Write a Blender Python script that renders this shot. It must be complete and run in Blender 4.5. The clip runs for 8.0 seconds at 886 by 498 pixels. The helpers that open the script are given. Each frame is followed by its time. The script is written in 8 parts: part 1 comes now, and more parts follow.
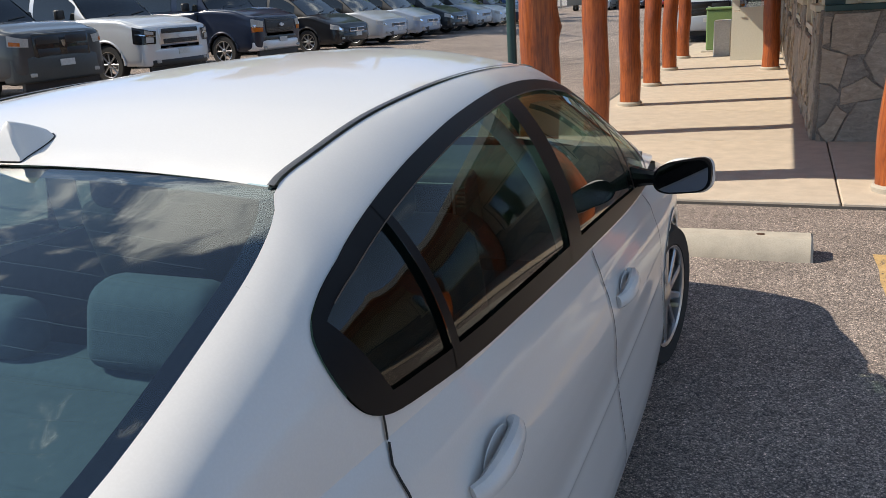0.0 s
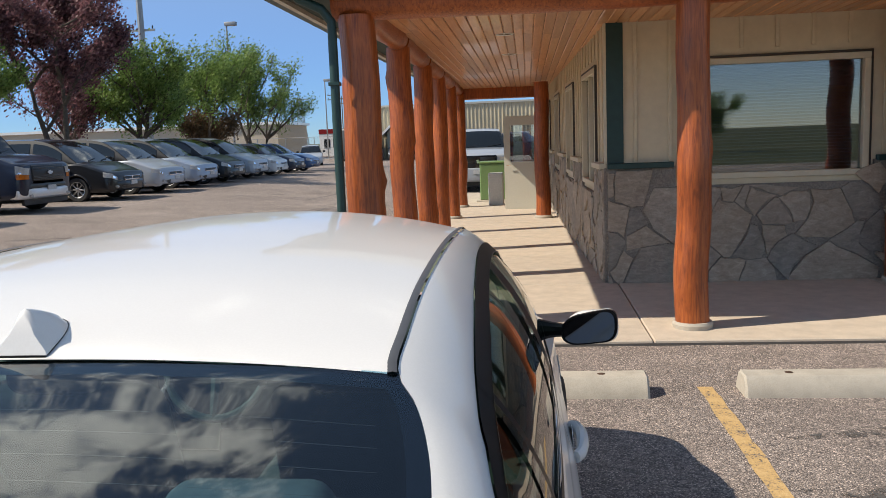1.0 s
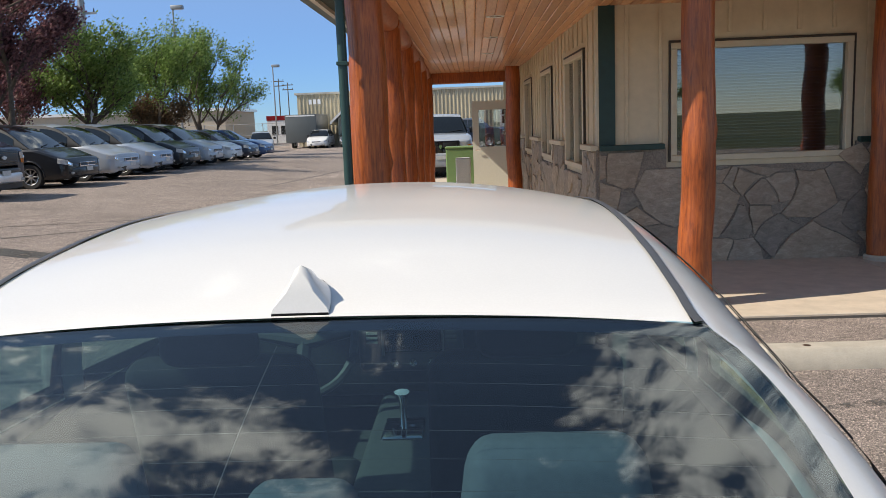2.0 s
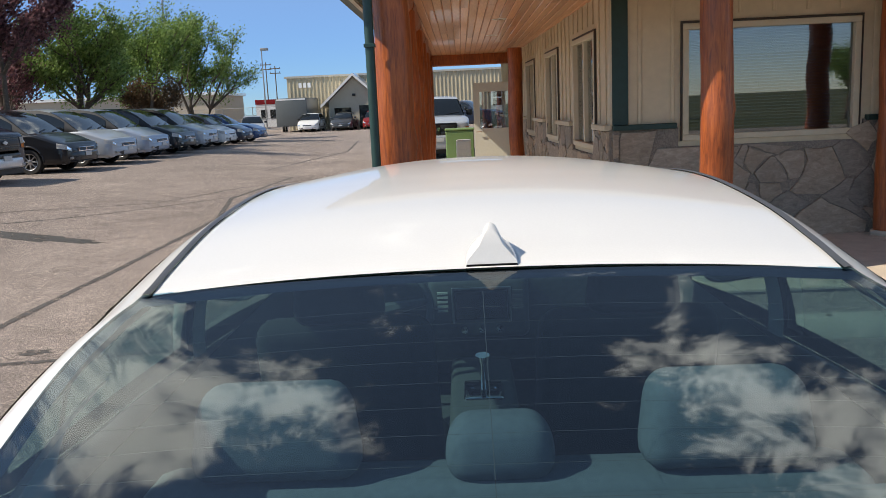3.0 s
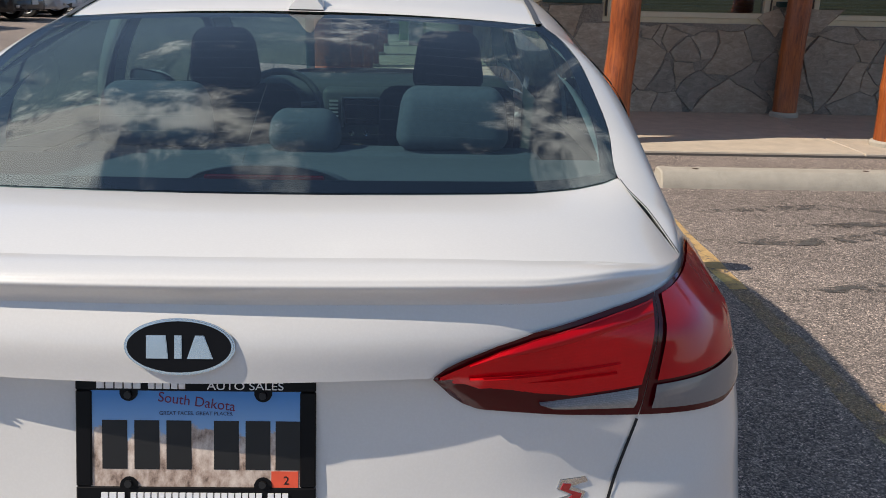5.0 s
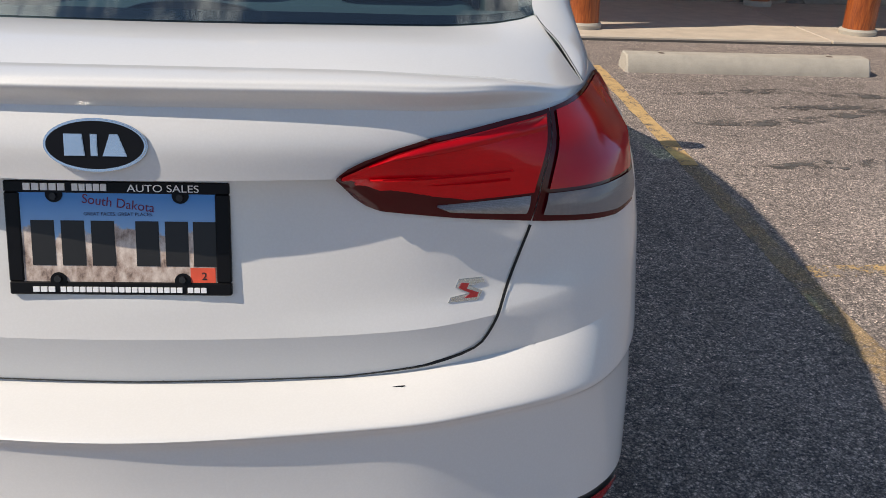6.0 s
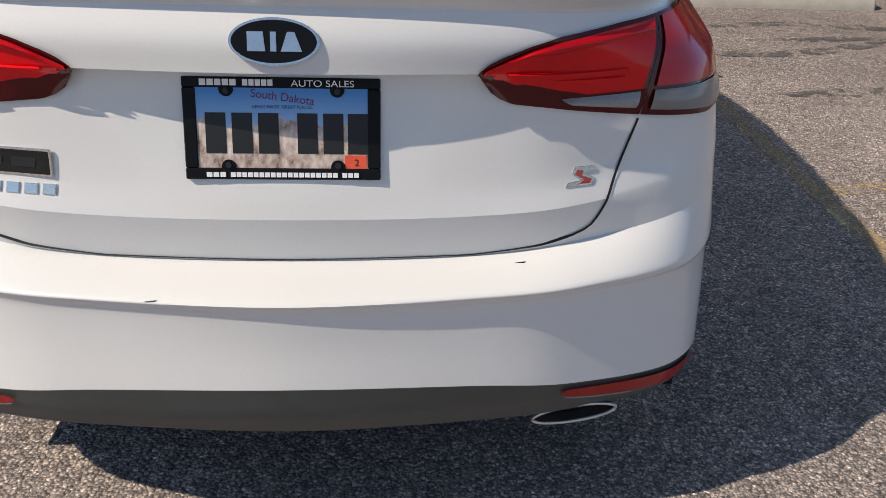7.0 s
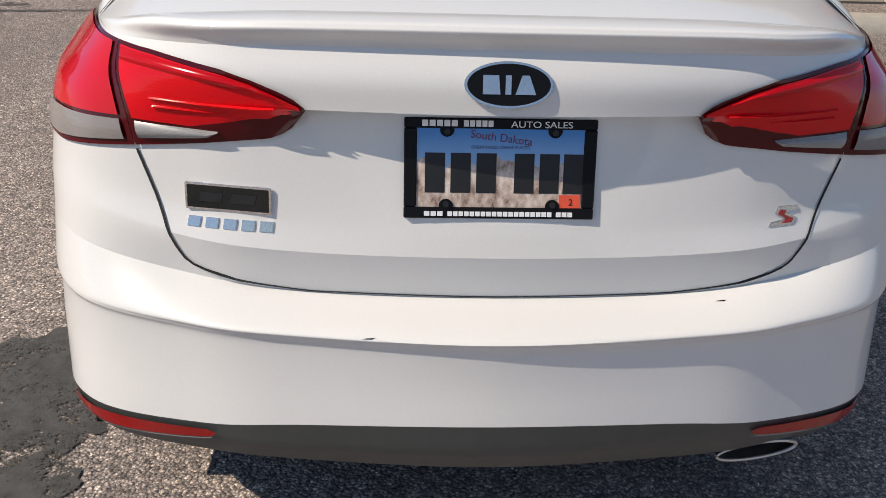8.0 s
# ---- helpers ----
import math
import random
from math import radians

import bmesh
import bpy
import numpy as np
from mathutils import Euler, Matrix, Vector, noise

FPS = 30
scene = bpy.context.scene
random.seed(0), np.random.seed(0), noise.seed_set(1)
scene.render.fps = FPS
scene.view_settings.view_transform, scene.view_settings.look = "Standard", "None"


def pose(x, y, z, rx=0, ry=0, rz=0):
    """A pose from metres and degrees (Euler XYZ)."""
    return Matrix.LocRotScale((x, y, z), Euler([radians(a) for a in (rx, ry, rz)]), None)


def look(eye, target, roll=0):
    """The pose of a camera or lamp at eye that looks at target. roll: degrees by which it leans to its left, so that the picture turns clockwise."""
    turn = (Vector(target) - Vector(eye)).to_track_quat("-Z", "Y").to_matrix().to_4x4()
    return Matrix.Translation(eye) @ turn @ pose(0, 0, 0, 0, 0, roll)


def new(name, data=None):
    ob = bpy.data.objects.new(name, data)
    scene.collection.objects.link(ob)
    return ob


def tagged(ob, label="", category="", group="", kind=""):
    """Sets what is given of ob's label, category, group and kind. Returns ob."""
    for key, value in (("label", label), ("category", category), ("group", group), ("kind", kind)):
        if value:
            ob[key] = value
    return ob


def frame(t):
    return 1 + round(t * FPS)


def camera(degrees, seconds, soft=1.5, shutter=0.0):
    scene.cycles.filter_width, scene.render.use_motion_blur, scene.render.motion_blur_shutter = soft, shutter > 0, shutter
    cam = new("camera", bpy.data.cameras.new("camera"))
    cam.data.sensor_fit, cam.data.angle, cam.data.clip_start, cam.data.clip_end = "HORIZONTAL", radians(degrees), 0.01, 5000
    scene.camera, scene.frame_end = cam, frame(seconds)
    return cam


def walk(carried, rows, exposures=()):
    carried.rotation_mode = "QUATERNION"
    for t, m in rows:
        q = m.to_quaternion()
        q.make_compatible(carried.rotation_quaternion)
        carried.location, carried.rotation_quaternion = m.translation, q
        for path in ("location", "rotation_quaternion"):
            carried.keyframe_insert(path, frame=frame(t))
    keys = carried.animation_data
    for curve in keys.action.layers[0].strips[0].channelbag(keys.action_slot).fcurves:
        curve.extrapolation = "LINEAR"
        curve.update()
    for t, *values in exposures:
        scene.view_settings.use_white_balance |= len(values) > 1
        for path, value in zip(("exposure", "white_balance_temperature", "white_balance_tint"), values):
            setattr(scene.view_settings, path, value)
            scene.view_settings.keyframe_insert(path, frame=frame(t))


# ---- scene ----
cam = camera(56.4, 8.0, soft=0.45)
PATH = [
    (0, (1.279, 0.196, 1.592), (0.540, 1.962, 1.016), -3.5),
    (0.5, (1.059, 0.173, 1.646), (0.680, 2.079, 1.178), -2.0),
    (1, (0.773, 0.102, 1.665), (0.564, 2.073, 1.401), -2.2),
    (2.5, (0.085, 0.036, 1.62), (0.023, 2.01, 1.305), -2.2),
    (3, (-0.042, -0.103, 1.626), (-0.098, 1.867, 1.286), -2.6),
    (3.5, (-0.123, -0.355, 1.6), (-0.185, 1.594, 1.154), -2.0),
    (4, (-0.031, -0.614, 1.536), (-0.218, 1.314, 1.036), -2.5),
    (4.5, (0.15, -0.767, 1.505), (-0.064, 1.149, 0.97), -0.5),
    (5, (0.302, -0.878, 1.424), (0.345, 1.028, 0.819), 1.2),
    (5.1, (0.339, -0.897, 1.414), (0.397, 1.002, 0.789), 1.5),
    (6.3, (0.412, -1.055, 1.322), (0.518, 0.735, 0.434), 1.8),
    (6.5, (0.356, -1.096, 1.319), (0.471, 0.676, 0.399), 1.8),
    (7, (0.172, -1.191, 1.315), (0.304, 0.566, 0.369), 2.1),
    (7.5, (-0.004, -1.237, 1.323), (0.135, 0.519, 0.375), 2.6),
    (8, (-0.165, -1.168, 1.341), (-0.06, 0.61, 0.432), 2.0),
]
walk(cam, [(t, look(eye, target, roll)) for t, eye, target, roll in PATH], exposures=[(0.0, 0.55, 7350, 10), (1.0, 0.50, 7350, 10), (2.5, 0.52, 7350, 10), (3.5, 0.49, 7350, 10), (4.0, 0.36, 7350, 11), (4.5, 0.29, 7350, 12), (5.0, 0.27, 7350, 12), (6.5, 0.30, 7350, 12), (8.0, 0.26, 7350, 12)])

# ---- world, sun ----
SUN_TO = Vector((-0.98, -0.28, 1.0)).normalized()
world = bpy.data.worlds.new("sky")
scene.world = world
world.use_nodes = True


def build_world():
    nt = world.node_tree
    nt.nodes.clear()
    out = nt.nodes.new("ShaderNodeOutputWorld")
    bg = nt.nodes.new("ShaderNodeBackground")
    sky = nt.nodes.new("ShaderNodeTexSky")
    sky.sky_type = "NISHITA"
    sky.sun_disc = False
    sky.sun_elevation = math.asin(SUN_TO.z)
    sky.sun_rotation = math.atan2(SUN_TO.x, SUN_TO.y)
    sky.altitude = 1500.0
    sky.air_density = 1.0
    sky.dust_density = 0.0
    sky.ozone_density = 2.0
    tc = nt.nodes.new("ShaderNodeTexCoord")
    sep = nt.nodes.new("ShaderNodeSeparateXYZ")
    nt.links.new(tc.outputs["Generated"], sep.inputs[0])

    def mth(op, a, b=None, c=None):
        n = nt.nodes.new("ShaderNodeMath")
        n.operation = op
        for i, v in enumerate((a, b, c)):
            if v is None:
                continue
            if isinstance(v, (int, float)):
                n.inputs[i].default_value = v
            else:
                nt.links.new(v, n.inputs[i])
        return n.outputs[0]

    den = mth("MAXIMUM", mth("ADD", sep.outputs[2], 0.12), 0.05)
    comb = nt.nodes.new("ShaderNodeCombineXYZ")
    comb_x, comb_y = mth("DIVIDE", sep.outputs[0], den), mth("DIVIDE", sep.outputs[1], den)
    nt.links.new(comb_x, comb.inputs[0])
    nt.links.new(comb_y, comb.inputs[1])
    nz = nt.nodes.new("ShaderNodeTexNoise")
    nz.inputs["Scale"].default_value = 8.0
    nz.inputs["Detail"].default_value = 9.0
    nz.inputs["Roughness"].default_value = 0.68
    nz.inputs["Distortion"].default_value = 0.3
    nt.links.new(tc.outputs["Generated"], nz.inputs["Vector"])
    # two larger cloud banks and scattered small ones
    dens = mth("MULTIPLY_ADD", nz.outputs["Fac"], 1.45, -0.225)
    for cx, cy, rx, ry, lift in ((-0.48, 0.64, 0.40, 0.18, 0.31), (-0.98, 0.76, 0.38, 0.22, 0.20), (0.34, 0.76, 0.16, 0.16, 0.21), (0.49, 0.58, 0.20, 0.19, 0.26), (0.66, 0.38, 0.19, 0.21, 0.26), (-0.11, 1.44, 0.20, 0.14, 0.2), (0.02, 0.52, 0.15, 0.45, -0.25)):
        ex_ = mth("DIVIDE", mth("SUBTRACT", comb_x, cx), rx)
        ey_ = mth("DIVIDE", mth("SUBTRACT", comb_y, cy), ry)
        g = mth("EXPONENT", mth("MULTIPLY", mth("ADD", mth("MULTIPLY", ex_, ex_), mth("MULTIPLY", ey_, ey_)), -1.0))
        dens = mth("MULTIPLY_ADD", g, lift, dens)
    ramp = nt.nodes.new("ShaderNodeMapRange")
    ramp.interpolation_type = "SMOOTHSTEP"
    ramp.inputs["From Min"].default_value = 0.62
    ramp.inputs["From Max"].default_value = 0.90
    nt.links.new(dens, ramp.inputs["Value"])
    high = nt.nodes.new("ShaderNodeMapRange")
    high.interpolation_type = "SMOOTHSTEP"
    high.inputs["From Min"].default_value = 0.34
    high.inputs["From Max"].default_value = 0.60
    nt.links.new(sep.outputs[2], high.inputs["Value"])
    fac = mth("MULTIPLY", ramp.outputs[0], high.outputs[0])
    mix = nt.nodes.new("ShaderNodeMix")
    mix.data_type = "RGBA"
    nt.links.new(fac, mix.inputs["Factor"])
    tint = nt.nodes.new("ShaderNodeMix")
    tint.data_type = "RGBA"
    tint.blend_type = "MULTIPLY"
    tint.inputs["Factor"].default_value = 1.0
    # a deep, dry blue low over the northern horizon, away from the sun
    low = nt.nodes.new("ShaderNodeMix")
    low.data_type = "RGBA"
    low.inputs["A"].default_value = (0.25, 0.42, 0.75, 1)
    low.inputs["B"].default_value = (1.0, 0.97, 0.92, 1)
    rise = nt.nodes.new("ShaderNodeMapRange")
    rise.interpolation_type = "SMOOTHSTEP"
    rise.inputs["From Min"].default_value = 0.02
    rise.inputs["From Max"].default_value = 0.40
    nt.links.new(sep.outputs[2], rise.inputs["Value"])
    north = nt.nodes.new("ShaderNodeMapRange")
    north.interpolation_type = "SMOOTHSTEP"
    north.inputs["From Min"].default_value = -0.1
    north.inputs["From Max"].default_value = 0.75
    north.inputs["To Min"].default_value = 0.42
    north.inputs["To Max"].default_value = 0.0
    nt.links.new(sep.outputs[1], north.inputs["Value"])
    nt.links.new(mth("MAXIMUM", rise.outputs[0], north.outputs[0]), low.inputs["Factor"])
    nt.links.new(low.outputs["Result"], tint.inputs["B"])
    nt.links.new(sky.outputs[0], tint.inputs["A"])
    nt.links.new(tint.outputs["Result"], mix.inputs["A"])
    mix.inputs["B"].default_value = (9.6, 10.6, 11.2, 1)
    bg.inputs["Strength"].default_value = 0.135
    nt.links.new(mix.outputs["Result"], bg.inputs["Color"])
    nt.links.new(bg.outputs[0], out.inputs["Surface"])


build_world()
sun_data = bpy.data.lights.new("sun", "SUN")
sun_data.energy = 3.85
sun_data.angle = radians(0.53)
sun_data.color = (1.0, 0.96, 0.895)
sun = new("sun", sun_data)
sun.matrix_world = look(SUN_TO * 60, (0, 0, 0))


# ---- materials ----
def material(name):
    m = bpy.data.materials.new(name)
    m.use_nodes = True
    nt = m.node_tree
    b = nt.nodes["Principled BSDF"]
    return m, nt, b


def noise_of(nt, scale, detail=4.0, rough=0.55, stretch=None, coord="Object", distortion=0.0):
    tc = nt.nodes.new("ShaderNodeTexCoord")
    src = tc.outputs[coord]
    if stretch:
        mp = nt.nodes.new("ShaderNodeMapping")
        mp.inputs["Scale"].default_value = stretch
        nt.links.new(src, mp.inputs["Vector"])
        src = mp.outputs[0]
    n = nt.nodes.new("ShaderNodeTexNoise")
    n.inputs["Scale"].default_value = scale
    n.inputs["Detail"].default_value = detail
    n.inputs["Roughness"].default_value = rough
    n.inputs["Distortion"].default_value = distortion
    nt.links.new(src, n.inputs["Vector"])
    return n.outputs["Fac"]


def ramp_of(nt, fac, stops):
    r = nt.nodes.new("ShaderNodeValToRGB")
    els = r.color_ramp.elements
    while len(els) < len(stops):
        els.new(0.5)
    for e, (p, c) in zip(els, stops):
        e.position = p
        e.color = (*c, 1)
    nt.links.new(fac, r.inputs[0])
    return r.outputs["Color"]


def blend(nt, kind, fac, a, b):
    m = nt.nodes.new("ShaderNodeMix")
    m.data_type = "RGBA"
    m.blend_type = kind
    for key, v in (("Factor", fac), ("A", a), ("B", b)):
        sock = m.inputs[key] if key == "Factor" else [s for s in m.inputs if s.name == key and s.type == "RGBA"][0]
        if isinstance(v, (int, float)):
            sock.default_value = v
        elif isinstance(v, tuple):
            sock.default_value = (*v, 1)
        else:
            nt.links.new(v, sock)
    return [s for s in m.outputs if s.type == "RGBA"][0]


def bump(nt, b, height, strength=0.3, dist=0.01):
    n = nt.nodes.new("ShaderNodeBump")
    n.inputs["Strength"].default_value = strength
    n.inputs["Distance"].default_value = dist
    nt.links.new(height, n.inputs["Height"])
    nt.links.new(n.outputs[0], b.inputs["Normal"])


def simple(name, col, rough=0.5, metal=0.0, var=0.12, scale=30.0, coat=0.0, bumps=0.0, spec=0.5, fine=None):
    m, nt, b = material(name)
    n = noise_of(nt, scale, 5)
    lo = tuple(c * (1 - var) for c in col)
    hi = tuple(min(1, c * (1 + var)) for c in col)
    c = ramp_of(nt, n, [(0.3, lo), (0.7, hi)])
    n2 = noise_of(nt, scale * 0.08, 3)
    c = blend(nt, "MULTIPLY", var * 2, c, ramp_of(nt, n2, [(0.35, (0.75, 0.75, 0.75)), (0.65, (1, 1, 1))]))
    nt.links.new(c, b.inputs["Base Color"])
    b.inputs["Roughness"].default_value = rough
    b.inputs["Metallic"].default_value = metal
    b.inputs["Coat Weight"].default_value = coat
    b.inputs["Coat Roughness"].default_value = 0.03
    b.inputs["Specular IOR Level"].default_value = spec
    if bumps:
        bump(nt, b, noise_of(nt, fine or scale * 4, 4), bumps, 0.004)
    return m


def paint(name, col, metal=0.0, rough=0.38, flake=0.0):
    m, nt, b = material(name)
    n = noise_of(nt, 1.6, 3)
    c = ramp_of(nt, n, [(0.3, tuple(x * 0.97 for x in col)), (0.7, col)])
    dust = noise_of(nt, 260, 2)
    c = blend(nt, "MULTIPLY", 0.05, c, ramp_of(nt, dust, [(0.45, (0.6, 0.58, 0.55)), (0.6, (1, 1, 1))]))
    nt.links.new(c, b.inputs["Base Color"])
    b.inputs["Metallic"].default_value = metal
    b.inputs["Roughness"].default_value = rough
    b.inputs["Coat Weight"].default_value = 0.75
    b.inputs["Coat IOR"].default_value = 1.40
    b.inputs["Specular IOR Level"].default_value = 0.3
    b.inputs["Coat Roughness"].default_value = 0.04
    return m


def glass(name, tint, extra=0.0, ior=1.5):
    m, nt, b = material(name)
    nt.nodes.remove(b)
    out = nt.nodes["Material Output"]
    tr = nt.nodes.new("ShaderNodeBsdfTransparent")
    tr.inputs["Color"].default_value = (*tint, 1)
    gl = nt.nodes.new("ShaderNodeBsdfGlossy")
    gl.inputs["Roughness"].default_value = 0.0
    # gloss of a thin pane, the same from both sides
    lw = nt.nodes.new("ShaderNodeLayerWeight")
    lw.inputs["Blend"].default_value = 0.5
    pw5 = nt.nodes.new("ShaderNodeMath")
    pw5.operation = "POWER"
    pw5.inputs[1].default_value = 4.6
    nt.links.new(lw.outputs["Facing"], pw5.inputs[0])
    add = nt.nodes.new("ShaderNodeMath")
    add.operation = "MULTIPLY_ADD"
    add.use_clamp = True
    add.inputs[1].default_value = 0.92 - extra
    add.inputs[2].default_value = 0.055 + extra
    nt.links.new(pw5.outputs[0], add.inputs[0])
    mx = nt.nodes.new("ShaderNodeMixShader")
    nt.links.new(add.outputs[0], mx.inputs[0])
    nt.links.new(tr.outputs[0], mx.inputs[1])
    nt.links.new(gl.outputs[0], mx.inputs[2])
    nt.links.new(mx.outputs[0], out.inputs["Surface"])
    return m


def asphalt_material(name="worn_asphalt", dark=1.0):
    m, nt, b = material(name)
    big = noise_of(nt, 0.35, 5, 0.6)
    mid = noise_of(nt, 3.0, 5, 0.6)
    base = ramp_of(nt, big, [(0.30, (0.37, 0.320, 0.292)), (0.52, (0.485, 0.415, 0.378)), (0.72, (0.575, 0.495, 0.448))])
    base = blend(nt, "MULTIPLY", 0.5, base, ramp_of(nt, mid, [(0.35, (0.72, 0.72, 0.72)), (0.65, (1.1, 1.1, 1.1))]))
    tc = nt.nodes.new("ShaderNodeTexCoord")
    wob = nt.nodes.new("ShaderNodeTexNoise")
    wob.inputs["Scale"].default_value = 55.0
    wob.inputs["Detail"].default_value = 3.0
    nt.links.new(tc.outputs["Object"], wob.inputs["Vector"])
    shift = nt.nodes.new("ShaderNodeVectorMath")
    shift.operation = "MULTIPLY_ADD"
    shift.inputs[1].default_value = (0.006, 0.006, 0.006)
    nt.links.new(wob.outputs["Color"], shift.inputs[0])
    nt.links.new(tc.outputs["Object"], shift.inputs[2])
    # rounded stones of two sizes in a dark binder
    heights = []
    for size, gap in ((118.0, 0.72), (265.0, 0.40)):
        vo = nt.nodes.new("ShaderNodeTexVoronoi")
        vo.inputs["Scale"].default_value = size
        nt.links.new(shift.outputs[0], vo.inputs["Vector"])
        sc = nt.nodes.new("ShaderNodeSeparateColor")
        nt.links.new(vo.outputs["Color"], sc.inputs[0])
        tone = ramp_of(nt, sc.outputs[0], [(0.0, (0.42, 0.42, 0.43)), (0.55, (0.92, 0.91, 0.89)), (0.85, (1.25, 1.21, 1.16)), (1.0, (1.9, 1.84, 1.76))])
        base = blend(nt, "MULTIPLY", 0.9, base, tone)
        pits = ramp_of(nt, vo.outputs["Distance"], [(0.30, (1.08, 1.08, 1.08)), (0.62, (0.45, 0.45, 0.46))])
        base = blend(nt, "MULTIPLY", gap, base, pits)
        heights.append(vo.outputs["Distance"])
    blot = noise_of(nt, 17.0, 5, 0.7)
    base = blend(nt, "MULTIPLY", 0.6, base, ramp_of(nt, blot, [(0.34, (0.62, 0.62, 0.63)), (0.55, (1.0, 1.0, 1.0)), (0.7, (1.12, 1.11, 1.1))]))
    if dark < 1.0:
        base = blend(nt, "MULTIPLY", 1.0, base, (dark, dark, dark * 1.02))
    # dry grass and earth beyond the lot
    sep = nt.nodes.new("ShaderNodeSeparateXYZ")
    nt.links.new(tc.outputs["Object"], sep.inputs[0])
    ln = nt.nodes.new("ShaderNodeVectorMath")
    ln.operation = "LENGTH"
    nt.links.new(tc.outputs["Object"], ln.inputs[0])
    mr = nt.nodes.new("ShaderNodeMapRange")
    mr.inputs["From Min"].default_value = 118
    mr.inputs["From Max"].default_value = 124
    nt.links.new(ln.outputs["Value"], mr.inputs["Value"])
    grass = ramp_of(nt, noise_of(nt, 0.05, 6), [(0.3, (0.045, 0.06, 0.028)), (0.7, (0.10, 0.105, 0.055))])
    base = blend(nt, "MIX", mr.outputs[0], base, grass)
    back = nt.nodes.new("ShaderNodeMapRange")
    back.inputs["From Min"].default_value = -20.0
    back.inputs["From Max"].default_value = -20.6
    nt.links.new(sep.outputs[1], back.inputs["Value"])
    base = blend(nt, "MIX", back.outputs[0], base, grass)
    nt.links.new(base, b.inputs["Base Color"])
    b.inputs["Roughness"].default_value = 0.92
    b.inputs["Specular IOR Level"].default_value = 0.25
    low_gap = nt.nodes.new("ShaderNodeMath")
    low_gap.operation = "MULTIPLY"
    low_gap.inputs[1].default_value = -1.0
    nt.links.new(heights[0], low_gap.inputs[0])
    bump(nt, b, low_gap.outputs[0], 0.7, 0.006)
    return m


def log_material(name="stained_log"):
    m, nt, b = material(name)
    grain = noise_of(nt, 6.0, 6, 0.6, (9, 9, 0.8), distortion=0.6)
    c = ramp_of(nt, grain, [(0.28, (0.15, 0.032, 0.008)), (0.5, (0.35, 0.082, 0.016)), (0.72, (0.48, 0.130, 0.028))])
    blot = noise_of(nt, 2.2, 5, 0.6, (1, 1, 0.6))
    c = blend(nt, "MULTIPLY", 0.6, c, ramp_of(nt, blot, [(0.35, (0.5, 0.42, 0.4)), (0.6, (1.05, 1.05, 1.05))]))
    nt.links.new(c, b.inputs["Base Color"])
    b.inputs["Roughness"].default_value = 0.42
    b.inputs["Coat Weight"].default_value = 0.12
    b.inputs["Coat Roughness"].default_value = 0.2
    bump(nt, b, grain, 0.35, 0.01)
    return m


def board_material():
    m, nt, b = material("pine_boards")
    gi = nt.nodes.new("ShaderNodeNewGeometry")
    grain = noise_of(nt, 5.0, 6, 0.6, (9, 0.7, 9), distortion=0.4)
    c = ramp_of(nt, grain, [(0.3, (0.50, 0.215, 0.085)), (0.7, (0.70, 0.37, 0.17))])
    tint = ramp_of(nt, gi.outputs["Random Per Island"], [(0.0, (0.72, 0.66, 0.6)), (1.0, (1.15, 1.12, 1.1))])
    c = blend(nt, "MULTIPLY", 1.0, c, tint)
    nt.links.new(c, b.inputs["Base Color"])
    b.inputs["Roughness"].default_value = 0.35
    b.inputs["Coat Weight"].default_value = 0.3
    return m


def stone_material():
    m, nt, b = material("flagstone")
    oi = nt.nodes.new("ShaderNodeObjectInfo")
    n = noise_of(nt, 9, 8, 0.72, (1, 1, 2.2), distortion=0.8)
    c = ramp_of(nt, n, [(0.3, (0.22, 0.19, 0.16)), (0.55, (0.35, 0.31, 0.262)), (0.75, (0.50, 0.445, 0.38))])
    tint = ramp_of(nt, oi.outputs["Random"], [(0.0, (0.60, 0.62, 0.64)), (0.3, (1.05, 1.0, 0.95)), (0.5, (0.80, 0.76, 0.72)), (0.75, (1.22, 1.10, 0.98)), (1.0, (0.85, 0.80, 0.74))])
    c = blend(nt, "MULTIPLY", 1.0, c, tint)
    nt.links.new(c, b.inputs["Base Color"])
    b.inputs["Roughness"].default_value = 0.85
    bump(nt, b, noise_of(nt, 22, 7, 0.65), 0.7, 0.012)
    return m


def concrete_material(name, col, scale=6.0):
    m, nt, b = material(name)
    oi = nt.nodes.new("ShaderNodeObjectInfo")
    n = noise_of(nt, scale, 6, 0.6)
    c = ramp_of(nt, n, [(0.3, tuple(x * 0.80 for x in col)), (0.7, col)])
    sp = noise_of(nt, 190, 3)
    c = blend(nt, "MULTIPLY", 0.35, c, ramp_of(nt, sp, [(0.35, (0.6, 0.58, 0.55)), (0.6, (1.05, 1.05, 1.05))]))
    c = blend(nt, "MULTIPLY", 0.5, c, ramp_of(nt, oi.outputs["Random"], [(0, (0.85, 0.85, 0.86)), (1, (1.05, 1.03, 1.0))]))
    nt.links.new(c, b.inputs["Base Color"])
    b.inputs["Roughness"].default_value = 0.9
    bump(nt, b, sp, 0.3, 0.003)
    return m


